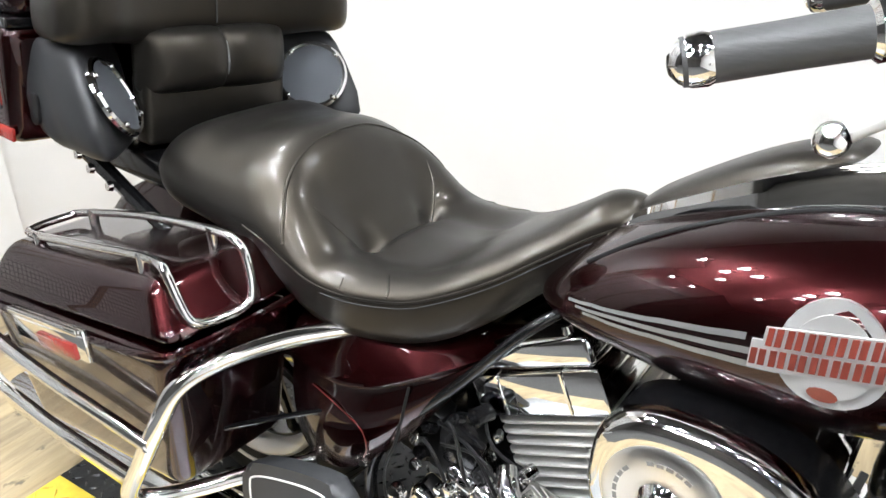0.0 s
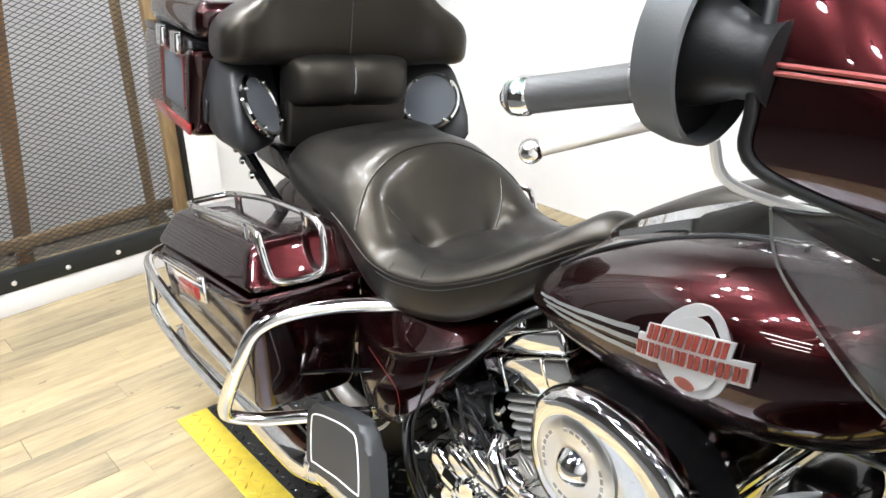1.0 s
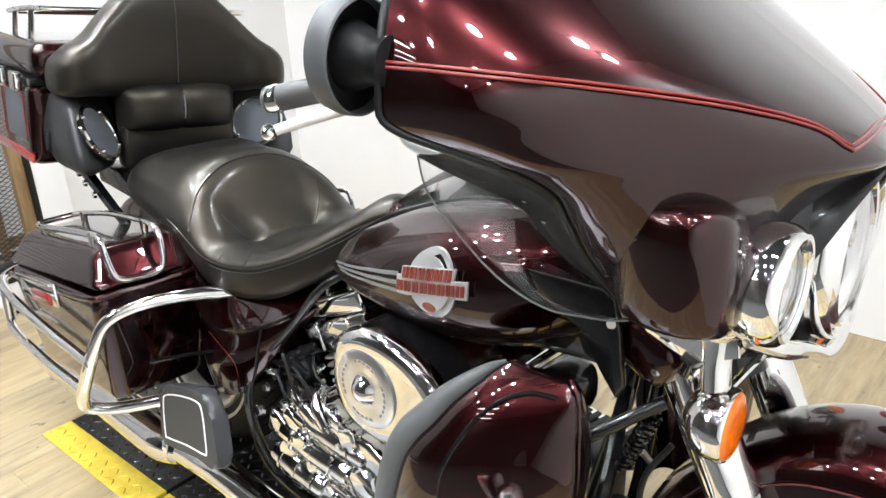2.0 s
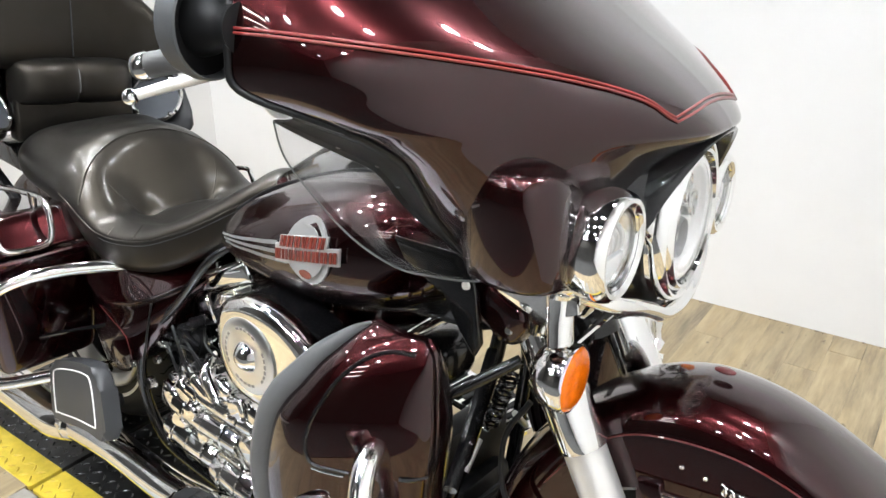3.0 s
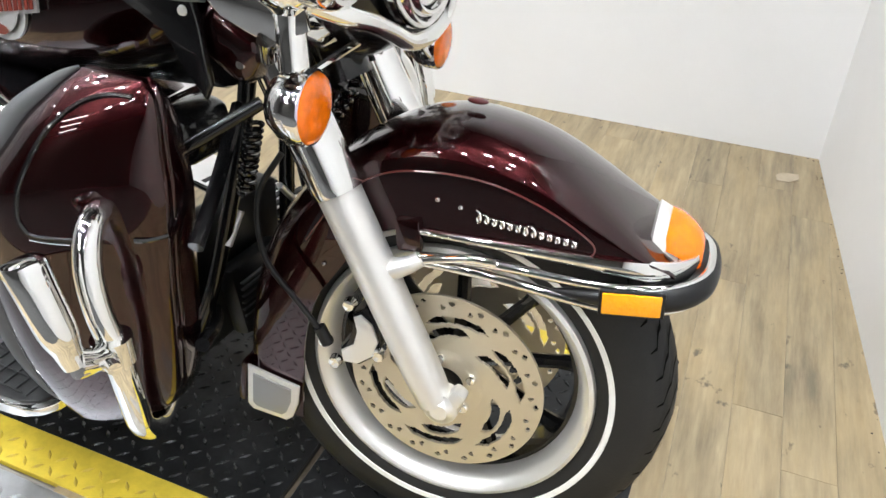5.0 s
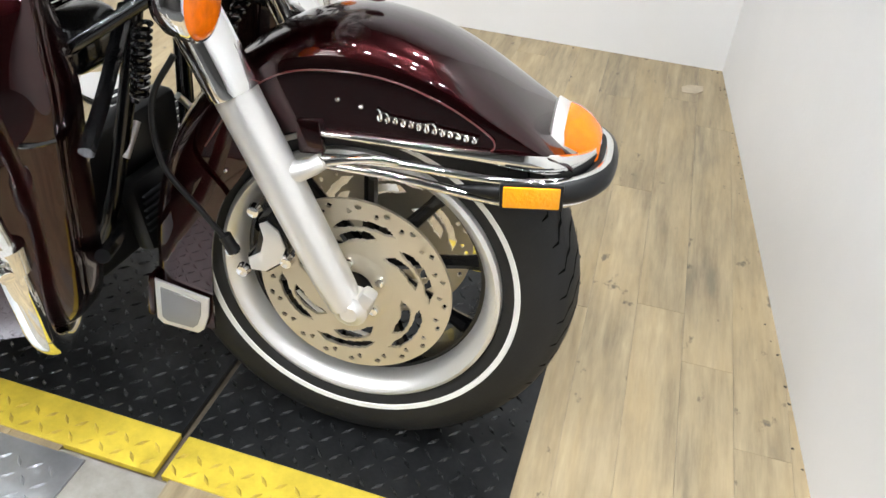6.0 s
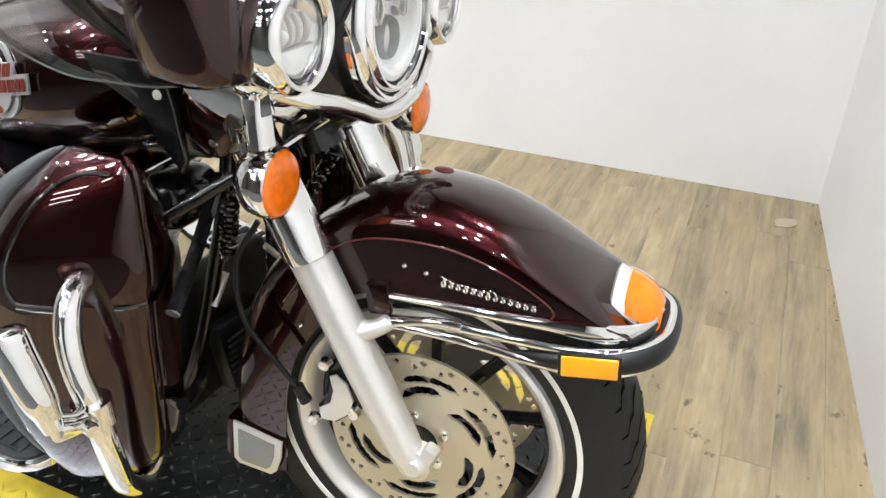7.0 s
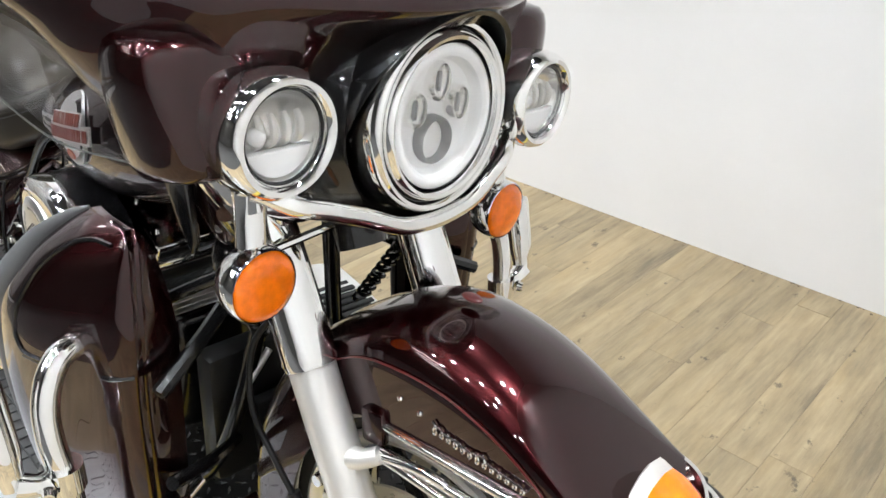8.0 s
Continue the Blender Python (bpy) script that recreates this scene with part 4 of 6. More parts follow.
def fair_grid(steps=6):
    rows = [np.array([(x, y, z) for x, y in pts], float) for z, pts in FAIR]
    rows = interp([r.ravel() for r in rows], steps)
    out = []
    for r in rows:
        r = r.reshape(-1, 3)
        half = [Vector(p) for p in interp(list(r), 8)]
        out.append([Vector((p.x, -p.y, p.z)) for p in half[::-1]] + half[1:])
    return out


grid = fair_grid()
bm = bmesh.new()
rings_to_mesh(bm, grid, False, False, False)
bmesh.ops.recalc_face_normals(bm, faces=bm.faces)
fairing = part("fairing", bm, M_PAINT, bike, "glossy dark cherry batwing fairing with red pinstripe", S, 60)
mod = fairing.modifiers.new("shell", "SOLIDIFY")
mod.thickness, mod.offset = 0.006, -1.0
# black inner face of the fairing towards the rider
inner = [[Vector((q.x + 0.004 - 0.12 * max(0, 1 - abs(q.y) / 0.36), q.y * 0.982, q.z)) for q in row] for row in grid[27:]]
bm = bmesh.new()
rings_to_mesh(bm, inner, False, False, False)
part("inner_fairing", bm, M_BLACK, fairing, "black inner fairing panel")
edge = [r[0] for r in grid]
for s in (1, -1):
    part("edge_trim", tube([Vector((p.x, p.y * s, p.z)) for p in edge[33:]], 0.0042, 10, 1, straight=True), M_BLACK, fairing, "black rubber edge trim")
# pinstripe over the wings
def on_fairing(v, u):
    """Place on the shell: v row fraction by height z, u by y."""
    zs = [r[0].z for r in grid]
    k = max(i for i in range(len(zs)) if zs[i] <= v) if v > zs[0] else 0
    k = min(k, len(zs) - 2)
    f = (v - zs[k]) / (zs[k + 1] - zs[k])
    a, b = grid[k], grid[k + 1]
    row = [p * (1 - f) + q * f for p, q in zip(a, b)]
    for p, q in zip(row[:-1], row[1:]):
        if min(p.y, q.y) <= u <= max(p.y, q.y):
            g = (u - p.y) / (q.y - p.y) if q.y != p.y else 0
            return p * (1 - g) + q * g
    return row[0] if u < row[0].y else row[-1]


def stripe_z(a):
    if a < 0.13:
        return 1.026 + 0.014 * (1 - (a / 0.13) ** 2)
    if a > 0.15:
        return 1.026 + 0.074 * ((min(a, 0.43) - 0.13) / 0.30) ** 0.50
    return 1.026 + 0.074 * (0.02 / 0.30) ** 0.50 * (a - 0.13) / 0.02


for off in (0.0, 0.0044):
    us = [0.420 * i / 40 for i in range(41)] + [0.423, 0.426, 0.4285, 0.431, 0.433, 0.5]
    pts = []
    for u in [-q for q in us[:0:-1]] + us:
        p = on_fairing(stripe_z(abs(u)) + off, u)
        pts.append(p + Vector((0.0012, 0.0012 * math.copysign(1, u) * (1 if abs(u) > 0.2 else 0), 0.0008)))
    part("pinstripe", tube(pts, 0.0017, 6, 1, straight=True), M_RED, fairing, "red pinstripe")
# rounded pod behind each passing lamp: its flank leans out towards the top
def lamp_panel(s):
    plan = spline([(-0.276, 0.195, 0), (-0.270, 0.230, 0), (-0.251, 0.259, 0), (-0.220, 0.274, 0), (-0.184, 0.276, 0), (-0.157, 0.264, 0), (-0.143, 0.236, 0), (-0.146, 0.190, 0), (-0.162, 0.150, 0), (-0.220, 0.140, 0)], 6, True)
    mid = Vector((-0.205, 0.210, 0))
    rows = []
    for z, inset in ((0.848, 0.14), (0.851, 0.06), (0.858, 0.015), (0.872, 0.0), (0.890, -0.02), (0.912, -0.025), (0.932, -0.01), (0.950, 0.02), (0.963, 0.065), (0.973, 0.13), (0.980, 0.24), (0.984, 0.5)):
        rows.append([Vector((v.x, s * (v.y + 0.019 + 0.20 * (z - 0.875)), z)) for v in (mid + (p - mid) * (1 - inset) for p in plan)])
    return rings_to_mesh(bmesh.new(), rows)


for s in (-1, 1):
    part("lamp_panel", lamp_panel(s), M_PAINT, fairing, "dark cherry pod behind the passing lamp", smooth=60)
# hood over the headlamp
rows = []
for k, (rr, back) in enumerate(((0.112, 0.10), (0.114, 0.05), (0.116, 0.0), (0.121, -0.004), (0.126, 0.004), (0.130, 0.05), (0.132, 0.10))):
    row = []
    for i in range(33):
        a = radians(-15 + 210 * i / 32)
        xf = -0.060 - 0.075 * (abs(i - 16) / 16) ** 1.6
        row.append(Vector((xf - back * (1 if back > 0 else 1), 0.016 + rr * math.cos(a), 0.886 + rr * math.sin(a))))
    rows.append(row)
bm = bmesh.new()
rings_to_mesh(bm, rows, False, False, False)
part("brow", bm, M_GLOSS, fairing, "black hood over the headlamp")
bm = lathe([(0.118, -0.10), (0.120, -0.03), (0.128, -0.02), (0.15, -0.06), (0.16, -0.10)], hm, 48)
part("headlamp_well", bm, M_GLOSS, fairing)
# wind deflectors below the wings
DEFLECT_LOW = [(-0.444, 0.370, 1.006), (-0.434, 0.366, 0.970), (-0.408, 0.355, 0.934), (-0.368, 0.330, 0.883), (-0.325, 0.302, 0.850), (-0.295, 0.272, 0.838), (-0.272, 0.238, 0.828), (-0.259, 0.207, 0.823)]
DEFLECT_TOP = [(-0.443, 0.370, 1.008), (-0.418, 0.346, 0.990), (-0.388, 0.320, 0.972), (-0.361, 0.298, 0.955), (-0.352, 0.262, 0.916), (-0.338, 0.236, 0.887), (-0.303, 0.228, 0.864), (-0.261, 0.210, 0.826)]


def at(line, f):
    """The place at fraction f along a list of points."""
    i = min(int(f * (len(line) - 1)), len(line) - 2)
    return line[i].lerp(line[i + 1], f * (len(line) - 1) - i)


def deflector(s):
    plan, top = DEFLECT_LOW, DEFLECT_TOP
    a = [Vector((x, s * y, z)) for x, y, z in interp(plan, 4)]
    b = [Vector((x, s * y, z)) for x, y, z in interp(top, 4)]
    bm = bmesh.new()
    rows = [[p * (1 - f) + q * f + Vector((0, s * 0.002 * math.sin(math.pi * f), 0)) for p, q in zip(a, b)] for f in (0, 0.2, 0.4, 0.6, 0.8, 1)]
    rings_to_mesh(bm, rows, False, False, False)
    return bm


for s in (-1, 1):
    d = part("wind_deflector", deflector(s), M_SMOKE, bike, "clear smoked acrylic wind deflector", S)
    d.visible_shadow = False
    mod = d.modifiers.new("sheet", "SOLIDIFY")
    mod.thickness = 0.003
    rim = [Vector((x, s * y, z)) for x, y, z in interp(DEFLECT_LOW, 4)]
    part("sheet_edge", tube(rim, 0.0011, 6, 1, straight=True), M_ACRYLIC_EDGE, d, "bright cut edge of the sheet")
    # black bracket between the wing's lower edge and the sheet
    upper = [Vector((p.x, p.y * s * -1, p.z)) for p in edge[38::-1]]
    lower_edge = [Vector((x, s * y, z)) for x, y, z in interp(DEFLECT_TOP, 5)]
    rows = []
    for k in range(25):
        f = k / 24
        a, b = at(upper, f), at(lower_edge, f)
        rows.append([a.lerp(b, g) + Vector((0, -s * 0.010 * math.sin(math.pi * g) - s * 0.002, -0.004 * math.sin(math.pi * g))) for g in (0, 0.25, 0.5, 0.75, 1)])
    bm = bmesh.new()
    rings_to_mesh(bm, rows, False, False, False)
    bracket = part("deflector_bracket", bm, M_BLACK, fairing, "black bracket holding the wind deflector")
    mod = bracket.modifiers.new("thickness", "SOLIDIFY")
    mod.thickness = 0.004
    for k in (5, 9, 12):
        part("screw", lathe([(0, 0.004), (0.004, 0.003), (0.005, 0)], facing(rows[k][3], (0.2, s, 0.1)), 12), M_CHROME, bracket)

# --- mirrors, bars, grips ---
M_GRIP = material("grip_rubber", (0.058, 0.058, 0.058), 0.45, bump=0.10, bump_scale=60, stretch=(1, 1, 6))
for s in (-1, 1):
    mm = facing((-0.470, s * 0.426, 1.106), (-1, s * -0.05, 0.04)) @ Matrix.Scale(0.82, 4)
    mir = part("mirror", lathe([(0, 0.030), (0.050, 0.030), (0.055, 0.033), (0.060, 0.031), (0.0625, 0.012), (0.061, -0.004), (0.0585, -0.006), (0.0575, 0.014)], mm @ Matrix.Diagonal((1.0, 1.12, 1, 1)), 40), material("mirror_shell_grey", (0.065, 0.067, 0.07), 0.42, bump=0.04, bump_scale=500) if s < 0 else bpy.data.materials["mirror_shell_grey"], bike, "dark grey fairing mirror on a moulded neck", S)
    part("mirror_neck", lathe([(0.0575, 0.013), (0.038, 0.014), (0.033, -0.004), (0.026, -0.022), (0.024, -0.042), (0.027, -0.050), (0, -0.052)], mm @ Matrix.Diagonal((1.0, 1.12, 1, 1)), 32), M_BLACK, mir, "black moulded neck in the hollow mirror back")
    part("mirror_glass", lathe([(0, 0.0312), (0.050, 0.0312)], mm @ Matrix.Diagonal((1.0, 1.1, 1, 1)), 40), M_CHROME, mir)
    g0, g1 = Vector((-0.703, s * 0.340, 1.033)), Vector((-0.600, s * 0.306, 1.060))
    d = (g1 - g0).normalized()
    grip = part("grip", tube([g0, g0 + d * 0.004, g0 + d * 0.06, g1], [0.0155, 0.0165, 0.016, 0.0165], 24, 2), M_GRIP, bike, "grey rubber handlebar grip", S)
    part("end_cap", lathe([(0, 0.015), (0.007, 0.0135), (0.0135, 0.008), (0.0172, 0.0), (0.0178, -0.010), (0.016, -0.015)], facing(g0 + d * 0.004, -d), 24), M_CHROME, grip, "chrome end cap")
    part("collar", lathe([(0.016, 0), (0.020, 0.004), (0.020, 0.022), (0.017, 0.026), (0, 0.026)], facing(g1 - d * 0.004, d), 24), M_CHROME, grip)
    part("switch_box", rbox((0.055, 0.042, 0.050), pose(-0.535, s * 0.286, 1.082, 0, 12, s * 33), 0.012, 3), M_GLOSS, grip)
    part("lever_perch", rbox((0.045, 0.030, 0.030), pose(-0.538, s * 0.312, 1.056, 0, 12, s * 40), 0.009, 3), M_SILVER, grip, "polished lever perch")
    part("clamp_ring", lathe([(0.016, 0), (0.022, 0.003), (0.0225, 0.010), (0.018, 0.014)], facing(g1 + d * 0.026, d), 24), M_CHROME, grip)
    part("handlebar", tube([g1, (-0.50, s * 0.27, 1.085), (-0.44, s * 0.20, 1.075), (-0.38, s * 0.10, 1.04), (-0.36, 0, 1.02)], 0.0135, 12, 4), M_CHROME, grip)
    part("lever", tube([(-0.535, s * 0.325, 1.052), (-0.562, s * 0.372, 1.038), (-0.594, s * 0.414, 1.022), (-0.600, s * 0.422, 1.019)], [0.009, 0.0075, 0.006, 0.006], 10, 4), M_SILVER, grip, "polished brake lever")
    part("lever_ball", ball((-0.604, s * 0.427, 1.017), 0.0095), M_CHROME, grip)
    part("brake_line", tube([(-0.52, s * 0.315, 1.03), (-0.51, s * 0.305, 1.0), (-0.47, s * 0.28, 0.985), (-0.40, s * 0.24, 0.975), (-0.30, s * 0.12, 0.93)], [0.0045, 0.0045, 0.0045, 0.0045, 0.0045], 8, 4), M_SILVER if s < 0 else M_BLACK, grip)
    part("hose", tube([(-0.43, s * 0.262, 0.980), (-0.40, s * 0.24, 0.975), (-0.30, s * 0.12, 0.93)], 0.009, 8, 4), M_BLACK, grip, "black rubber hose")

# --- fuel tank ---
M_BADGE = material("brushed_badge_silver", (0.74, 0.73, 0.72), 0.34, 0.65, bump=0.02, bump_scale=300)
# stations: x, half width, bottom, top, height of the widest line
TANK = [(-0.905, 0.060, 0.690, 0.712, 0.700), (-0.895, 0.105, 0.684, 0.722, 0.702), (-0.875, 0.132, 0.680, 0.742, 0.705), (-0.84, 0.155, 0.672, 0.776, 0.712), (-0.79, 0.174, 0.664, 0.808, 0.724),
        (-0.72, 0.190, 0.652, 0.838, 0.742), (-0.64, 0.202, 0.646, 0.864, 0.758), (-0.56, 0.207, 0.650, 0.884, 0.770), (-0.48, 0.203, 0.668, 0.896, 0.782), (-0.41, 0.186, 0.696, 0.898, 0.798), (-0.36, 0.150, 0.730, 0.888, 0.810), (-0.335, 0.09, 0.765, 0.865, 0.815)]


def tank_ring(st, n=48):
    x, w, zb, zt, zm = st
    ring = []
    for i in range(n):
        a = 2 * math.pi * i / n
        c, s = math.cos(a), math.sin(a)
        y = w * math.copysign(abs(c) ** 0.78, c)
        z = zm + (zt - zm) * abs(s) ** 0.85 if s >= 0 else zm - (zm - zb) * abs(s) ** 0.8
        ring.append(Vector((x, y, z)))
    return ring


bm = bmesh.new()
rings_to_mesh(bm, [tank_ring(st) for st in interp(TANK, 5)])
tank = part("fuel_tank", bm, M_PAINT, bike, "glossy dark cherry teardrop fuel tank", smooth=70)


def tank_side(x, z, s, lift=0.0):
    """A place on the tank's flank at x and z."""
    rows = interp(TANK, 8)
    st = min(rows, key=lambda r: abs(r[0] - x))
    _, w, zb, zt, zm = st
    k = (z - zm) / (zt - zm) if z > zm else (zm - z) / (zm - zb)
    k = min(max(k, 0), 0.999)
    sn = k ** (1 / 0.85) if z > zm else k ** (1 / 0.8)
    c = math.sqrt(max(0, 1 - sn * sn))
    return Vector((x, s * (w * c ** 0.78 + lift), z))


for s in (-1, 1):
    for k, dz in ((0, 0.012), (1, 0.0), (2, -0.012)):
        a, b = [], []
        for i in range(13):
            f = i / 12
            x = -0.835 + 0.205 * f + 0.012 * k
            z = 0.7270 + 0.0395 * f + dz * (0.22 + 0.78 * f)
            h = 0.0036 * (0.45 + 0.55 * f)
            a.append(tank_side(x, z - h, s, 0.0012))
            b.append(tank_side(x, z + h, s, 0.0012))
        bm = bmesh.new()
        rings_to_mesh(bm, [a, b], False, False, False)
        part("stripe", bm, M_STRIPE, tank, "silver speed stripe")

    def badge_piece(name, outline, mat, lift, thick=0.003, label=""):
        bm = bmesh.new()
        lo = [bm.verts.new(tank_side(x, z, s, lift)) for x, z in outline]
        hi = [bm.verts.new(tank_side(x, z, s, lift + thick)) for x, z in outline]
        bm.faces.new(hi)
        for i in range(len(lo)):
            j = (i + 1) % len(lo)
            bm.faces.new((lo[i], lo[j], hi[j], hi[i]))
        return part(name, bm, mat, tank, label)
    cx, cz = -0.556, 0.785
    circ = [(cx + 0.047 * math.cos(a), cz + 0.049 * math.sin(a)) for a in (2 * math.pi * i / 28 for i in range(28))]
    badge_piece("badge_disc", circ, M_BADGE, 0.0012, 0.004, "round chrome tank badge with red lettering bars")
    circ = [(cx + 0.036 * math.cos(a), cz + 0.038 * math.sin(a)) for a in (2 * math.pi * i / 24 for i in range(24))]
    badge_piece("badge_centre", circ, M_BADGE, 0.0056, 0.0012)
    plate = [(-0.070, -0.006), (-0.070, 0.012), (-0.060, 0.012), (-0.060, 0.024), (0.050, 0.024), (0.050, 0.008), (0.075, 0.008), (0.075, -0.018), (-0.045, -0.018), (-0.070, -0.016)]
    badge_piece("badge_plate", [(cx + u * 0.95, cz + v + u * 0.20) for u, v in plate], M_BADGE, 0.0070, 0.003)
    for row, (u0, u1, v, n) in enumerate(((-0.055, 0.045, 0.0155, 6), (-0.066, 0.070, -0.0045, 8))):
        for i in range(n):
            ua = u0 + (u1 - u0) * i / n
            wd = (u1 - u0) / n
            for k, (p0, p1, q0, q1) in enumerate(((0.05, 0.38, -1.15, 1.15), (0.50, 0.84, -1.15, 1.15))):
                xa, xb = ua + wd * p0, ua + wd * p1
                badge_piece("badge_bar", [(cx + xa, cz + xa * 0.20 + v + 0.0070 * q0), (cx + xb, cz + xb * 0.20 + v + 0.0070 * q0), (cx + xb, cz + xb * 0.20 + v + 0.0070 * q1), (cx + xa, cz + xa * 0.20 + v + 0.0070 * q1)], M_EMBLEM_RED, 0.0102, 0.0010)
    badge_piece("badge_bar", [(cx - 0.015 + 0.03 * 0.5 + 0.013 * math.cos(a), cz - 0.034 + 0.007 * math.sin(a)) for a in (2 * math.pi * i / 12 for i in range(12))], M_EMBLEM_RED, 0.0075, 0.0012)

# console along the tank's top
bm = bmesh.new()
rings_to_mesh(bm, [[Vector((x, y * w, z + dz)) for y, dz in ((-1, -0.03), (-1, h * 0.55), (-0.9, h), (0.9, h), (1, h * 0.55), (1, -0.03))] for x, w, z, h in interp([(-0.835, 0.050, 0.770, 0.010), (-0.80, 0.062, 0.800, 0.014), (-0.74, 0.068, 0.826, 0.022), (-0.66, 0.071, 0.858, 0.030), (-0.58, 0.072, 0.884, 0.034), (-0.50, 0.072, 0.896, 0.034), (-0.42, 0.066, 0.898, 0.03)], 4)])
console = part("tank_console", bm, M_CHROME, bike, "chrome tank console with black cover", smooth=30)
bm = bmesh.new()
rings_to_mesh(bm, [[Vector((x, y * w, z + dz * h)) for y, dz in ((-1, 0), (-0.96, 0.35), (-0.8, 0.75), (-0.4, 0.97), (0, 1), (0.4, 0.97), (0.8, 0.75), (0.96, 0.35), (1, 0))] for x, w, z, h in interp([(-0.815, 0.030, 0.800, 0.012), (-0.79, 0.048, 0.812, 0.020), (-0.72, 0.058, 0.844, 0.032), (-0.66, 0.060, 0.872, 0.034), (-0.61, 0.056, 0.896, 0.024), (-0.585, 0.045, 0.906, 0.010)], 5)])
part("console_cover", bm, M_LEATHER, console, "black vinyl console cover", smooth=50)
part("ignition_switch", lathe([(0, 0.03), (0.018, 0.028), (0.024, 0.02), (0.026, 0)], pose(-0.53, 0, 0.926), 24), M_CHROME, console)
both("rubber_edge", tube([tank_side(x, z, -1, 0.001) for x, z in ((-0.83, 0.765), (-0.76, 0.812), (-0.68, 0.846), (-0.60, 0.871), (-0.52, 0.886))], 0.003, 8, 4), M_BLACK)

# --- seat ---
# stations: x, half width, bottom, seam height, crown of the cushion, rise of the hump, squareness
SEAT = [(-0.812, 0.020, 0.776, 0.786, 0.010, 0, 2.2), (-0.825, 0.040, 0.760, 0.784, 0.020, 0, 2.2), (-0.86, 0.064, 0.726, 0.766, 0.034, 0, 2.2), (-0.90, 0.094, 0.692, 0.740, 0.034, 0, 2.3), (-0.95, 0.134, 0.650, 0.708, 0.034, 0, 2.4),
        (-1.00, 0.166, 0.618, 0.684, 0.030, 0, 2.5), (-1.05, 0.187, 0.600, 0.666, 0.027, 0, 2.5), (-1.12, 0.201, 0.590, 0.655, 0.026, 0, 2.5), (-1.17, 0.206, 0.590, 0.654, 0.026, 0, 2.5), (-1.21, 0.207, 0.598, 0.660, 0.028, 0, 2.4), (-1.25, 0.207, 0.618, 0.676, 0.030, 0, 2.4), (-1.29, 0.205, 0.642, 0.692, 0.034, 0, 2.4),
        (-1.33, 0.202, 0.660, 0.702, 0.040, 0, 2.6), (-1.38, 0.198, 0.672, 0.710, 0.044, 0, 3.2), (-1.44, 0.194, 0.680, 0.722, 0.050, 0, 4.2), (-1.50, 0.190, 0.686, 0.730, 0.054, 0, 5.0), (-1.54, 0.183, 0.692, 0.732, 0.050, 0, 5.0), (-1.565, 0.168, 0.700, 0.730, 0.036, 0, 4.0), (-1.575, 0.13, 0.712, 0.728, 0.016, 0, 3.0)]
VS = (1.0, 0.985, 0.96, 0.92, 0.87, 0.82, 0.77, 0.72, 0.67, 0.62, 0.57, 0.52, 0.48, 0.44, 0.40, 0.36, 0.32, 0.28, 0.24, 0.20, 0.15, 0.10, 0.05, 0.0)


def seat_top(x, v, zs, crown, e):
    """Height of the cushion at x and the fraction v of its half width."""
    z = zs + (crown + 0.008) * (1 - v ** (e * 0.85)) ** 0.58
    start = -1.195 + 0.022 * smooth01((v - 0.15) / 0.75)
    up = smooth01((start - x) / 0.105)
    fall = smooth01((-1.33 - x) / 0.16)
    hump = 0.058 * (1 - v ** 2.2) ** 0.66
    rear = 0.004 * (1 - v ** 5)
    z += up * (hump * (1 - fall) + rear * fall)
    # pinched creases in the bucket and a soft dip where one sits
    z -= 0.017 * (1 - smooth01((v - 0.42) / 0.36)) * smooth01((-0.98 - x) / 0.10) * smooth01((x + 1.325) / 0.07)
    z -= 0.006 * math.exp(-(((x + 1.10) / 0.07) ** 2 + ((v - 0.45) / 0.3) ** 2))
    z -= 0.013 * math.exp(-(((x + 1.193 + 0.045 * max(0, v - 0.22)) / 0.013) ** 2)) * (1 - smooth01((v - 0.38) / 0.25))
    z -= 0.015 * math.exp(-(((x + 1.200) / 0.024) ** 2 + ((v - 0.36) / 0.09) ** 2))
    return z


def seat_ring(st):
    x, w, zb, zs, crown, _, e = st
    half = [(0.90 * w, zb - 0.004), (0.955 * w, zb), (0.982 * w, zb + 0.25 * (zs - zb)), (0.996 * w, zb + 0.6 * (zs - zb)), (1.0 * w, zb + 0.88 * (zs - zb))]
    half += [(v * w, seat_top(x, v, zs, crown, e)) for v in VS]
    return [Vector((x, -y, z)) for y, z in half] + [Vector((x, y, z)) for y, z in half[-2::-1]]


bm = bmesh.new()
rings_to_mesh(bm, [seat_ring(st) for st in interp(SEAT, 9)])
seat = part("seat", bm, M_LEATHER, bike, "black leather two-up saddle with stitched bucket", Matrix.Translation((0, -0.009, 0)) @ Matrix.Diagonal((1, 0.956, 1, 1)), smooth=80)
ST = interp(SEAT, 9)


def on_seat(x, v, lift=0.0):
    st = min(ST, key=lambda r: abs(r[0] - x))
    return Vector((x, v * st[1], seat_top(x, abs(v), st[3], st[4], st[6]) + lift))


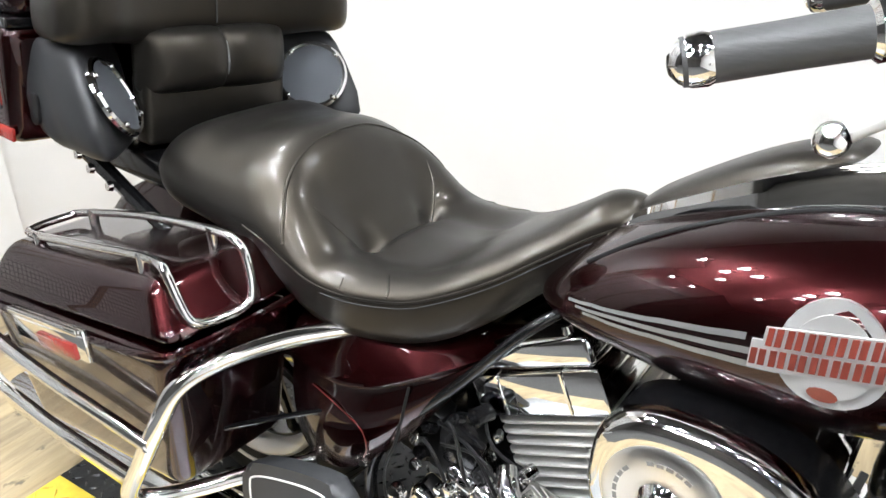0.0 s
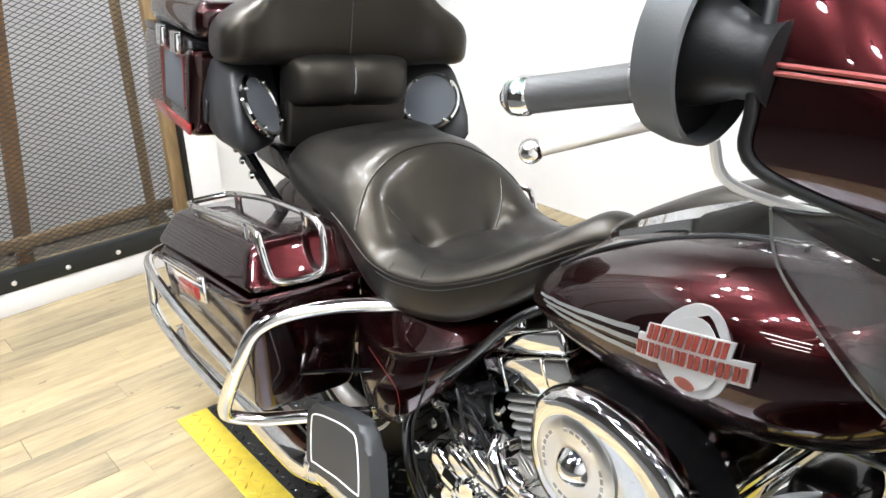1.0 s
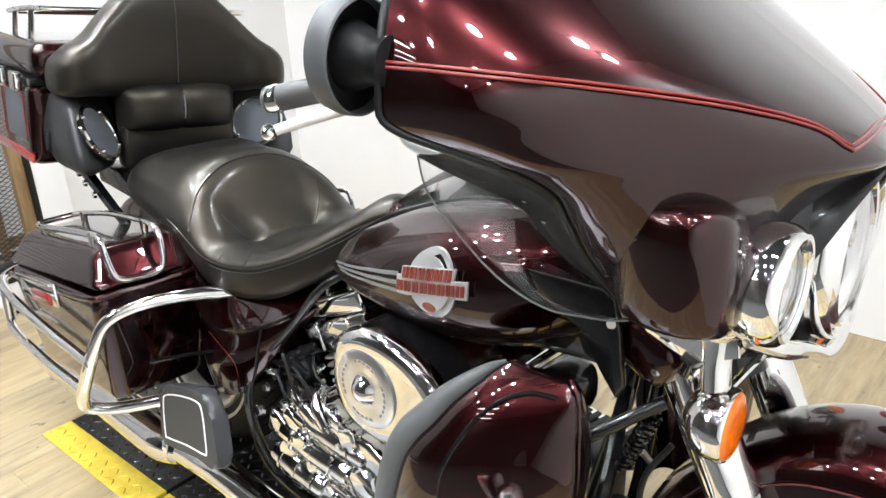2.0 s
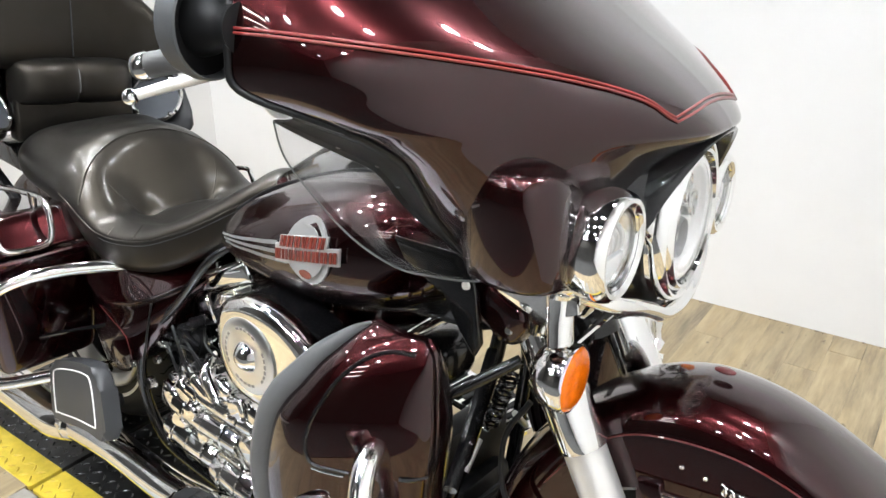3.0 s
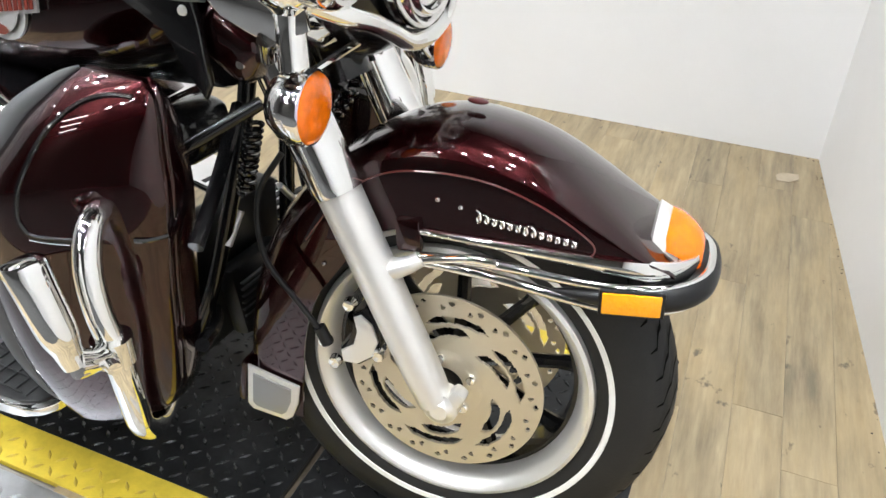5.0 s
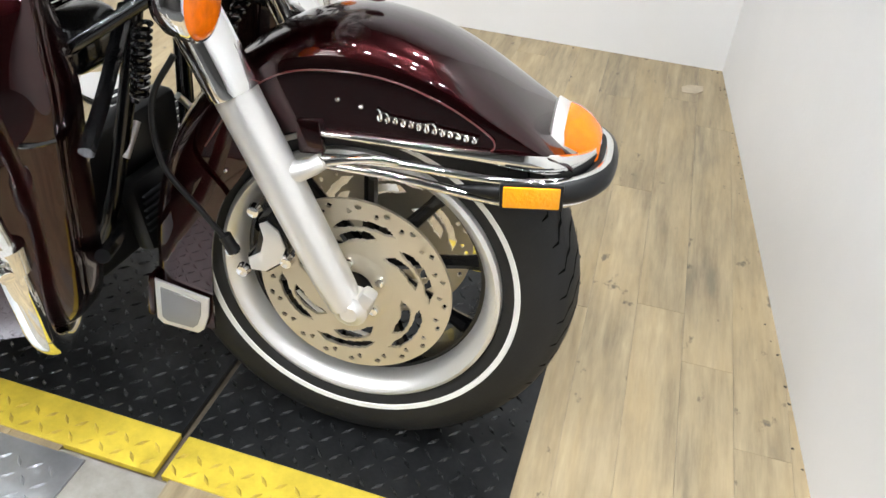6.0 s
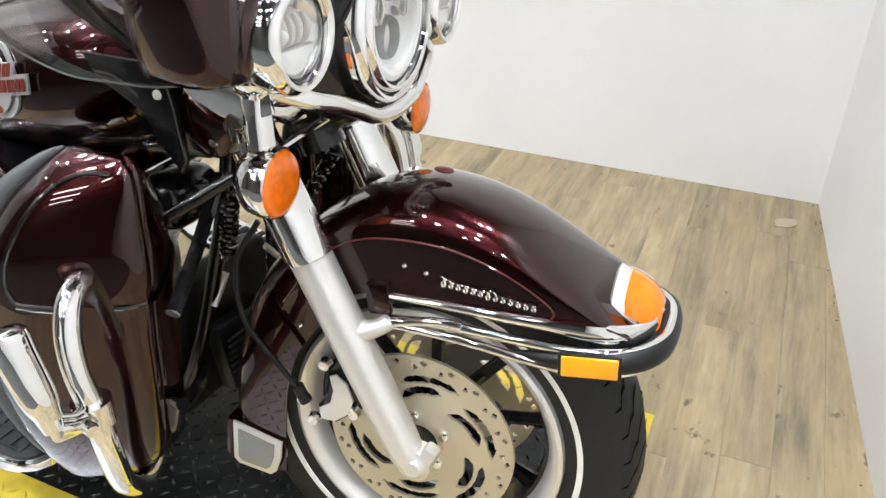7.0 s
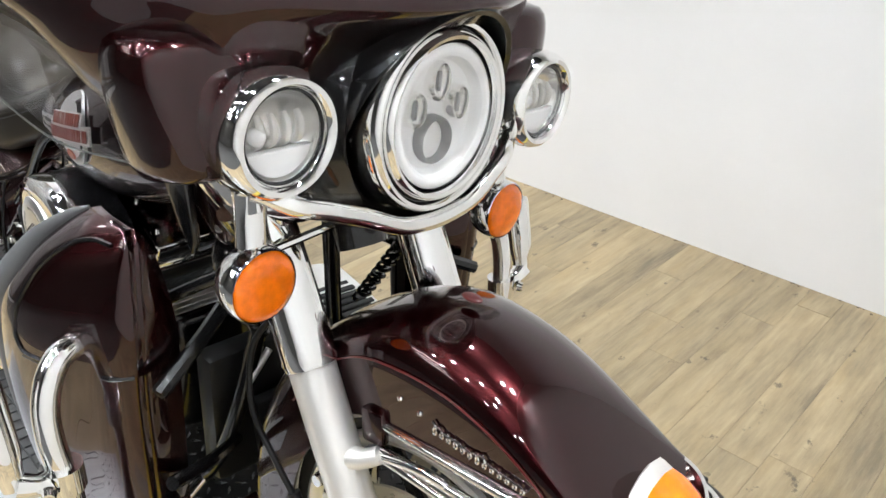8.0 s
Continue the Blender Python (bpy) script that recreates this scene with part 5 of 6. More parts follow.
for s in (-1, 1):
    pts = [Vector((st[0], s * (1.0 * st[1] + 0.0005), st[3] - 0.002)) for st in ST[9:110]]
    part("piping", tube(pts, 0.0018, 6, 1, straight=True), M_LEATHER, seat, "stitched seam piping")
    pts = [on_seat(x, s * v, 0.0002) for x, v in ((-1.255, 0.97), (-1.262, 0.93), (-1.272, 0.86), (-1.29, 0.74), (-1.305, 0.58), (-1.312, 0.42), (-1.316, 0.24), (-1.317, 0.0))]
    part("welt", tube(pts, 0.0024, 6, 5), M_LEATHER, seat, "stitched rim of the bucket")
    part("crease", tube([on_seat(x, s * v, -0.0004) for x, v in ((-1.193, 0.28), (-1.200, 0.38), (-1.212, 0.50), (-1.230, 0.60), (-1.250, 0.66))], [0.0015, 0.002, 0.002, 0.002, 0.001], 6, 4), M_LEATHER, seat)
    part("crease", tube([on_seat(x, s * v, -0.0002) for x, v in ((-1.075, 0.99), (-1.078, 0.94), (-1.088, 0.86), (-1.10, 0.78))], [0.0018, 0.002, 0.0018, 0.001], 6, 4), M_LEATHER, seat)
    part("crease", tube([on_seat(x, s * v, -0.0002) for x, v in ((-1.150, 0.99), (-1.152, 0.95), (-1.156, 0.90))], [0.0018, 0.002, 0.001], 6, 4), M_LEATHER, seat)
part("crease", tube([on_seat(-1.193, v, -0.0004) for v in (-0.28, -0.14, 0, 0.14, 0.28)], 0.0016, 6, 4), M_LEATHER, seat)
part("stitching", tube([Vector((st[0], -(1.0 * st[1] + 0.0005), st[3] - 0.010)) for st in ST[9:75]], 0.0008, 5, 1, straight=True), M_GREY, seat)

# --- side covers and frame ---
def side_cover():
    bm = bmesh.new()
    secs = []
    for x, y, zt, zb, bulge, zl in interp([(-0.935, -0.130, 0.622, 0.596, 0.003, 0.610), (-0.98, -0.155, 0.618, 0.545, 0.008, 0.585), (-1.03, -0.178, 0.614, 0.475, 0.014, 0.560), (-1.09, -0.197, 0.610, 0.405, 0.018, 0.533), (-1.15, -0.206, 0.606, 0.360, 0.018, 0.522), (-1.21, -0.204, 0.600, 0.348, 0.014, 0.530), (-1.25, -0.196, 0.592, 0.370, 0.010, 0.545)], 4):
        # a sloping shelf ends in a rounded lip over the flat lower panel
        ring = [Vector((x, y + 0.055 - 0.071 * k, zt - (zt - zl) * k ** 1.5)) for k in (0, 0.2, 0.4, 0.6, 0.8, 0.93, 1.0)]
        w = min(1.0, (zl - zb) / 0.06)
        ring += [Vector((x, y - 0.015, zl - 0.003 * w)), Vector((x, y - 0.010, zl - 0.007 * w)), Vector((x, y - 0.003, zl - 0.011 * w))]
        for f in (0.08, 0.25, 0.42, 0.6, 0.75, 0.87, 0.95, 1.0):
            ring.append(Vector((x, y - bulge * math.sin(math.pi * f), zl - 0.011 * w + (zb - zl + 0.011 * w) * f)))
        ring += [Vector((x, -0.09, zb)), Vector((x, -0.09, zt))]
        secs.append(ring)
    return rings_to_mesh(bm, secs)


sc, sc2 = both("side_cover", side_cover(), M_PAINT, "dark cherry side cover", smooth=50)
part("pinstripe", tube([(-1.20, -0.2125, 0.492), (-1.15, -0.2190, 0.482), (-1.105, -0.2185, 0.460), (-1.095, -0.2175, 0.43), (-1.11, -0.2080, 0.400)], 0.0010, 6, 5), M_DEEPRED, sc, "red pinstripe")
both("frame_rail", tube([(-0.84, -0.10, 0.70), (-0.89, -0.148, 0.662), (-0.97, -0.165, 0.565), (-1.06, -0.185, 0.465), (-1.115, -0.188, 0.36), (-1.11, -0.168, 0.22), (-1.0, -0.16, 0.17), (-0.6, -0.15, 0.16), (-0.42, -0.12, 0.24), (-0.34, -0.06, 0.55), (-0.31, -0.03, 0.80)], [0.007, 0.0075, 0.008, 0.009, 0.010, 0.0125, 0.0125, 0.0125, 0.0125, 0.0125, 0.0125], 12, 6), M_GLOSS, "black frame tube")
part("frame_spine", tube([(-0.26, 0, 0.90), (-0.33, 0, 0.84), (-0.6, 0, 0.76), (-0.95, 0, 0.66), (-1.2, 0, 0.58)], 0.03, 12, 5), M_GLOSS, bike)
part("neck", tube([(-0.19, 0, 0.70), (-0.31, 0, 0.95)], 0.034, 16, 2), M_GLOSS, bike)
part("frame_box", rbox((0.26, 0.18, 0.24), pose(-1.14, 0, 0.46), 0.03), M_GLOSS, bike)
part("rear_fender", (lambda b: rings_to_mesh(b, [[Vector((-1.61 + r * math.cos(a), y, 0.315 + r * math.sin(a))) for y, r in ((-0.10, 0.26), (-0.10, 0.33), (-0.085, 0.355), (-0.04, 0.367), (0.04, 0.367), (0.085, 0.355), (0.10, 0.33), (0.10, 0.26), (0.095, 0.26), (0.095, 0.33), (0, 0.36), (-0.095, 0.33), (-0.095, 0.26))] for a in (radians(d) for d in range(10, 171, 8))]))(bmesh.new()), M_PAINT, bike, "dark cherry rear fender")

# --- engine ---
engine = part("engine", rbox((0.44, 0.22, 0.26), pose(-0.80, 0.0, 0.30), 0.05, 3), M_GLOSS, bike, "black and chrome air-cooled v-twin engine")


for cx, tilt in ((-0.770, -24.0), (-0.760, 22.5)):
    m = pose(cx, 0, 0.298, 0, tilt, 0)
    part("cylinder_barrel", lathe([(0, 0.05), (0.055, 0.05), (0.055, 0.28), (0, 0.28)], m, 24), M_BLACK, engine)
    for k in range(10):
        part("cooling_fin", prism(rounded(0.194, 0.250, 0.03, 3), 0.0042, m @ pose(0.01, 0, 0.105 + k * 0.0155), 0.0010, 1), M_SILVER, engine)
    part("rocker_box", rbox((0.200, 0.268, 0.060), m @ pose(0.01, 0, 0.288), 0.005, 2), M_CHROME, engine, "chrome rocker box")
    part("rocker_cover", rbox((0.192, 0.260, 0.042), m @ pose(0.01, 0, 0.341), 0.010, 3), M_CHROME, engine, "polished rocker cover")
    for dx in (-0.045, 0.055):
        part("rocker_rib", rbox((0.007, 0.272, 0.058), m @ pose(dx, 0, 0.290), 0.002, 1), M_CHROME, engine)
    for dy in (-0.112, 0.112):
        for dx in (-0.06, 0.0, 0.07):
            part("cap_bolt", lathe([(0, 0.010), (0.007, 0.009), (0.0085, 0)], m @ pose(dx, dy, 0.362), 10), M_CHROME, engine)
    for k in (-1, 1):
        a = Vector((-0.735 + k * 0.013 + (-0.02 if tilt < 0 else 0.03), -0.135, 0.40))
        b = m @ Vector((k * 0.02 + (0.06 if tilt < 0 else -0.04), -0.085, 0.25))
        part("pushrod_tube", tube([a, a * 0.5 + b * 0.5, b], [0.011, 0.009, 0.008], 10, 3), M_CHROME, engine)
# air cleaner: teardrop plate with a round polished insert
AC = Vector((-0.648, -0.192, 0.585))
outline = spline([(-0.108, 0.015, 0), (-0.096, 0.062, 0), (-0.052, 0.090, 0), (0.03, 0.094, 0), (0.100, 0.070, 0), (0.148, 0.020, 0), (0.150, -0.032, 0), (0.100, -0.072, 0), (0.01, -0.090, 0), (-0.07, -0.078, 0), (-0.104, -0.035, 0)], 5, True)
acm = Matrix.Translation(AC) @ pose(0, 0, 0, 90, 0, 0)
cleaner = part("air_cleaner", prism([(p.x, p.y) for p in outline], 0.075, acm, 0.010, 3), M_GLOSS, bike, "chrome air cleaner with a round engraved disc", smooth=30)
bm = bmesh.new()
rings_to_mesh(bm, [[acm @ Vector((p.x * k, p.y * k, h)) for p in outline] for k, h in ((1.01, 0.020), (1.015, 0.032), (0.99, 0.044), (0.93, 0.050), (0.80, 0.052), (0.62, 0.050), (0.3, 0.049))], True, False, True)
part("cover", bm, M_CHROME, cleaner, "polished teardrop cover", smooth=40)
dm = facing(acm @ Vector((-0.022, 0.0, 0.046)), (0, -1, 0))
part("disc", lathe([(0, 0.014), (0.014, 0.014), (0.020, 0.011), (0.028, 0.009), (0.034, 0.0095), (0.045, 0.0100), (0.060, 0.0095), (0.066, 0.006), (0.068, 0.0)], None, 64), turned_metal(), cleaner, "round polished medallion", dm)
part("boss", lathe([(0, 0.026), (0.006, 0.0255), (0.013, 0.023), (0.020, 0.017), (0.026, 0.010)], dm, 32), M_CHROME, cleaner)
for i in range(30):
    a = 2 * math.pi * i / 30
    if i in (3, 4, 10, 11, 18, 19, 25, 26):
        continue
    part("engraved_bar", rbox((0.0045, 0.0075, 0.001), dm @ Matrix.Rotation(a, 4, "Z") @ pose(0.049, 0, 0.0098), 0), M_STRIPE, cleaner)
part("intake", tube([(-0.70, -0.06, 0.60), (-0.66, -0.17, 0.60)], 0.035, 16, 2), M_GLOSS, engine)
# gearcase cover and covers below it
bm = prism([(-0.17, 0.05), (-0.13, 0.085), (-0.03, 0.095), (0.07, 0.080), (0.15, 0.05), (0.165, 0.0), (0.13, -0.055), (0.05, -0.085), (-0.06, -0.08), (-0.14, -0.045)], 0.05, pose(-0.82, -0.155, 0.33, 90, 0, 0), 0.012, 3)
part("cam_cover", bm, M_CHROME, engine, "chrome cam cover", smooth=30)
part("point_cover", lathe([(0, 0.016), (0.03, 0.015), (0.038, 0.010), (0.042, 0)], facing((-0.76, -0.18, 0.32), (0, -1, 0)), 32), M_CHROME, engine)
for k, (x, z, r, l) in enumerate(((-0.93, 0.345, 0.022, 0.06), (-0.90, 0.30, 0.018, 0.05), (-0.98, 0.30, 0.026, 0.05), (-0.86, 0.255, 0.02, 0.05), (-0.70, 0.27, 0.024, 0.05), (-0.95, 0.24, 0.02, 0.05), (-0.66, 0.33, 0.018, 0.04))):
    part("cover_boss", lathe([(0, l * 0.5), (r * 0.7, l * 0.48), (r, l * 0.3), (r, -l * 0.3)], facing((x, -0.175, z), (0.1, -1, 0.15)), 20), M_CHROME, engine)
# stepped chrome barrels of the cam and gearbox covers
for x0, x1, y, z, r in ((-1.022, -0.86, -0.178, 0.272, 0.032), (-1.000, -0.80, -0.172, 0.330, 0.028), (-0.960, -0.76, -0.168, 0.380, 0.022), (-0.985, -0.90, -0.165, 0.412, 0.016), (-0.86, -0.70, -0.182, 0.250, 0.036)):
    part("cover_barrel", tube([(x0 - 0.004, y, z + 0.002), (x0, y, z), (x0 + 0.012, y, z), ((x0 + x1) / 2, y - 0.004, z - 0.004), (x1 - 0.012, y, z - 0.010), (x1, y, z - 0.011)], [r * 0.7, r * 0.95, r, r, r, r * 0.8], 20, 2), M_CHROME, engine, "chrome cover barrel", smooth=50)
    for q in (0.2, 0.5, 0.8):
        part("cover_rib", lathe([(r * 0.98, -0.004), (r * 1.10, -0.003), (r * 1.10, 0.003), (r * 0.98, 0.004)], facing((x0 + (x1 - x0) * q, y - 0.002, z - 0.004), (1, 0, -0.05)), 20), M_CHROME, engine)
part("oil_filter", tube([(-0.70, -0.165, 0.215), (-0.69, -0.205, 0.215), (-0.685, -0.245, 0.215), (-0.684, -0.255, 0.215)], [0.038, 0.040, 0.039, 0.028], 24, 2), M_CHROME, engine, "chrome oil filter", smooth=50)
for k in range(16):
    rr = random.Random(40 + k)
    x, z = rr.uniform(-1.02, -0.70), rr.uniform(0.22, 0.40)
    part("cover_bolt", lathe([(0, 0.010), (0.006, 0.009), (0.0075, 0)], facing((x, -0.183, z), (0, -1, 0)), 10), M_CHROME, engine)
part("starter", tube([(-1.10, -0.10, 0.40), (-0.98, -0.12, 0.40)], 0.036, 20, 2), M_BLACK, engine)
part("solenoid", lathe([(0, 0.03), (0.016, 0.03), (0.022, 0.022), (0.030, 0.018), (0.034, 0)], facing((-0.985, -0.135, 0.455), (0.2, -1, 0.2)), 20), M_BLACK, engine)
part("sensor", rbox((0.04, 0.04, 0.035), pose(-1.035, -0.13, 0.47, 10, 20, 0), 0.008), M_BLACK, engine)
part("red_cap", lathe([(0, 0.016), (0.005, 0.015), (0.006, 0)], facing((-1.01, -0.105, 0.447), (0, -1, 0.3)), 10), M_EMBLEM_RED, engine)
part("oil_line", tube([(-1.04, -0.19, 0.54), (-1.05, -0.205, 0.46), (-1.075, -0.205, 0.38), (-1.06, -0.20, 0.28), (-1.04, -0.19, 0.22)], 0.0022, 8, 5), M_BLACK, engine)
for x, z, r in ((-1.052, 0.366, 0.014), (-1.115, 0.385, 0.008), (-1.14, 0.42, 0.007), (-1.02, 0.43, 0.009), (-0.965, 0.415, 0.010)):
    part("bright_bolt", lathe([(0, r * 1.1), (r * 0.75, r), (r, r * 0.4), (r, 0)], facing((x, -0.20, z), (0.1, -1, 0.1)), 14), M_CHROME, engine)
for k in range(3):
    rr = random.Random(90 + k)
    p = Vector((rr.uniform(-1.0, -0.9), -0.13, rr.uniform(0.42, 0.56)))
    part("cable", tube([p, p + Vector((0.03, -0.02, -0.03)), p + Vector((0.08, 0.0, -0.07))], 0.0026, 6, 4), M_BLACK, engine)

for x, z, lx, lz, t_ in ((-0.90, 0.395, 0.09, 0.035, 24), (-0.965, 0.365, 0.07, 0.045, 30), (-0.845, 0.425, 0.06, 0.030, 12), (-1.02, 0.335, 0.06, 0.06, 20), (-0.80, 0.40, 0.05, 0.05, -10)):
    part("casting", rbox((lx, 0.05, lz), pose(x, -0.165, z, 0, t_, 0), 0.010, 3), M_CHROME, engine, "chrome engine casting")
# wiring, fittings and hoses beside the crankcase
for k in range(14):
    rr = random.Random(300 + k)
    x, z = rr.uniform(-1.06, -0.86), rr.uniform(0.40, 0.52)
    y = -rr.uniform(0.135, 0.185)
    r = rr.uniform(0.006, 0.014)
    d = (rr.uniform(-0.5, 0.6), -1, rr.uniform(-0.2, 0.9))
    mat = (M_CHROME, M_GLOSS, M_CHROME, M_BLACK)[k % 4]
    part("fitting", lathe([(0, r * 1.5), (r * 0.55, r * 1.45), (r * 0.6, r * 0.9), (r, r * 0.8), (r, -r * 1.2)], facing((x, y, z), d), 6 if k % 3 == 0 else 12), mat, engine, smooth=30)
for k in range(4):
    rr = random.Random(500 + k)
    a = Vector((rr.uniform(-1.08, -0.95), -rr.uniform(0.15, 0.19), rr.uniform(0.42, 0.58)))
    b = Vector((rr.uniform(-0.98, -0.80), -rr.uniform(0.13, 0.18), rr.uniform(0.36, 0.50)))
    part("wire", tube([a, a * 0.6 + b * 0.4 + Vector((0, -0.015, 0.03)), a * 0.3 + b * 0.7 + Vector((0, -0.01, -0.02)), b], rr.uniform(0.0018, 0.0030), 7, 5), M_BLACK, engine)
# linkage bracket behind the side cover
part("linkage_plate", rbox((0.05, 0.01, 0.07), pose(-0.965, -0.165, 0.455, 0, 20, 0), 0.004), M_GLOSS, engine)
part("chrome_elbow", tube([(-0.90, -0.16, 0.455), (-0.88, -0.185, 0.44), (-0.85, -0.19, 0.41)], [0.014, 0.016, 0.014], 12, 4), M_CHROME, engine)

# exhaust
pipe = part("exhaust_pipe", tube([(-0.60, -0.15, 0.43), (-0.56, -0.20, 0.34), (-0.62, -0.225, 0.255), (-0.78, -0.235, 0.205), (-0.95, -0.24, 0.178), (-1.15, -0.245, 0.185), (-1.32, -0.25, 0.175)], [0.024, 0.028, 0.034, 0.036, 0.036, 0.034, 0.034], 20, 6), M_CHROME, bike, "chrome exhaust header shield")
part("muffler", tube([(-1.30, -0.25, 0.174), (-1.36, -0.255, 0.168), (-1.45, -0.26, 0.165), (-1.95, -0.27, 0.17), (-2.0, -0.27, 0.17)], [0.034, 0.046, 0.049, 0.047, 0.040], 24, 4), M_CHROME, pipe, "long chrome muffler")
part("muffler_clamp", tube([(-1.32, -0.25, 0.175), (-1.345, -0.252, 0.172)], 0.042, 20, 2), M_CHROME, pipe)

# footboards
FB = prism([(p.x, p.y) for p in spline([(-0.155, 0.05, 0), (0.09, 0.05, 0), (0.15, 0.035, 0), (0.165, 0.0, 0), (0.145, -0.04, 0), (0.07, -0.055, 0), (-0.10, -0.055, 0), (-0.155, -0.04, 0)], 4, True)], 0.016, pose(-0.640, -0.318, 0.268, 0, 6, 4), 0.004)
fb, fb_left = both("rider_footboard", FB, M_CHROME, "chrome-edged rider footboard with black rubber grid")
for k in range(12):
    part("pad_rib", rbox((0.014, 0.09, 0.006), pose(-0.76 + k * 0.0225, 0.318, 0.282, 0, 6, -4), 0.002, 1), M_RUBBER, fb_left)
fm = pose(-0.640, -0.318, 0.278, 0, 6, 4)
part("rubber_pad", prism([(p.x * 0.93, p.y * 0.86) for p in spline([(-0.155, 0.05, 0), (0.09, 0.05, 0), (0.15, 0.035, 0), (0.165, 0.0, 0), (0.145, -0.04, 0), (0.07, -0.055, 0), (-0.10, -0.055, 0), (-0.155, -0.04, 0)], 4, True)], 0.006, fm, 0.002), M_BLACK, fb, "black rubber pad")
for k in range(13):
    part("pad_rib", rbox((0.003, 0.082 if k < 10 else 0.06, 0.003), fm @ pose(-0.135 + k * 0.0215, 0, 0.004), 0.001, 1), M_RUBBER, fb)
for k in range(3):
    part("pad_rib", rbox((0.25, 0.003, 0.003), fm @ pose(-0.01, -0.028 + k * 0.028, 0.0042), 0.001, 1), M_RUBBER, fb)
part("pedal_arm", tube([(-0.52, -0.20, 0.24), (-0.50, -0.24, 0.27), (-0.50, -0.28, 0.285)], 0.010, 10, 3), M_CHROME, fb)
part("pedal_pad", rbox((0.06, 0.05, 0.014), pose(-0.485, -0.28, 0.30, 0, -18, 0), 0.005), M_BLACK, fb)
mpf = Matrix.Translation((-1.137, -0.302, 0.352)) @ pose(0, 0, 0, 90, 0, 0) @ pose(0, 0, 0, 0, 0, 15) @ pose(0, 0, 0, -12, 0, 0)
PF_OUT = [(p.x, p.y) for p in spline([(-0.112, -0.052, 0), (-0.114, 0.03, 0), (-0.098, 0.058, 0), (-0.03, 0.066, 0), (0.06, 0.064, 0), (0.098, 0.044, 0), (0.112, -0.01, 0), (0.118, -0.066, 0), (0.098, -0.078, 0), (0.03, -0.066, 0), (-0.09, -0.062, 0)], 4, True)]
pf, pf2 = both("passenger_footboard", prism(PF_OUT, 0.034, mpf, 0.011, 3), M_GREY, "folded grey rubber passenger footboard", smooth=30)
part("trim_line", tube([mpf @ Vector((x, y, 0.0175)) for x, y in ((-0.094, -0.040), (-0.096, 0.025), (-0.082, 0.042), (-0.02, 0.048), (0.045, 0.046), (0.070, 0.03), (0.080, -0.045), (0.068, -0.054), (0.0, -0.048), (-0.08, -0.046))], 0.0016, 6, 5, True), M_WHITE, pf, "white border line")
part("hinge", rbox((0.05, 0.05, 0.03), pose(-1.13, -0.26, 0.318), 0.008), M_BLACK, pf)
part("hinge_bolt", ball((-1.24, -0.285, 0.245), 0.020), M_CHROME, pf)

# --- engine guard, lower fairings ---
LOW_Z = [(0.262, -0.450, -0.335, 0.80), (0.3, -0.475, -0.305, 0.88), (0.36, -0.496, -0.288, 0.95), (0.44, -0.506, -0.276, 0.99), (0.52, -0.508, -0.270, 1.0), (0.6, -0.488, -0.262, 0.985), (0.64, -0.469, -0.261, 0.91), (0.672, -0.445, -0.264, 0.77), (0.702, -0.424, -0.266, 0.60), (0.724, -0.404, -0.269, 0.42), (0.742, -0.386, -0.276, 0.22), (0.752, -0.372, -0.288, 0.06)]
LOW_ROWS = interp(LOW_Z, 5)
LOW_SEC = [(0.0, 0.332), (0.05, 0.350), (0.14, 0.362), (0.28, 0.366), (0.46, 0.358), (0.64, 0.340), (0.78, 0.322), (0.87, 0.310), (0.94, 0.298), (0.98, 0.288), (1.0, 0.276), (0.996, 0.264), (0.974, 0.244), (0.94, 0.225)]


def low_base(z):
    return 0.17 + 0.085 * smooth01((z - 0.50) / 0.15)


def on_low(z, f, s, lift=0.0):
    """A place on the lower fairing's skin at height z and the fraction f from its rear edge."""
    zs = [q[0] for q in LOW_ROWS]
    xr, xf, g = (float(np.interp(z, zs, [q[k] for q in LOW_ROWS])) for k in (1, 2, 3))
    sec = interp(LOW_SEC[:11], 8)
    y = float(np.interp(f, [q[0] for q in sec], [q[1] for q in sec]))
    return Vector((xr + (xf - xr) * f, s * (low_base(z) + (y - low_base(z)) * g + lift), z + lift))



def lower(s):
    bm = bmesh.new()
    secs = []
    sec = interp(LOW_SEC, 7)
    for z, xr, xf, g in LOW_ROWS:
        ring = [Vector((xr + (xf - xr) * f, s * (low_base(z) + (y - low_base(z)) * g), z)) for f, y in sec]
        ring += [Vector((q.x * 0.98 - 0.006, q.y - s * 0.012, q.z)) for q in ring[::-1]]
        secs.append(ring)
    return rings_to_mesh(bm, secs)


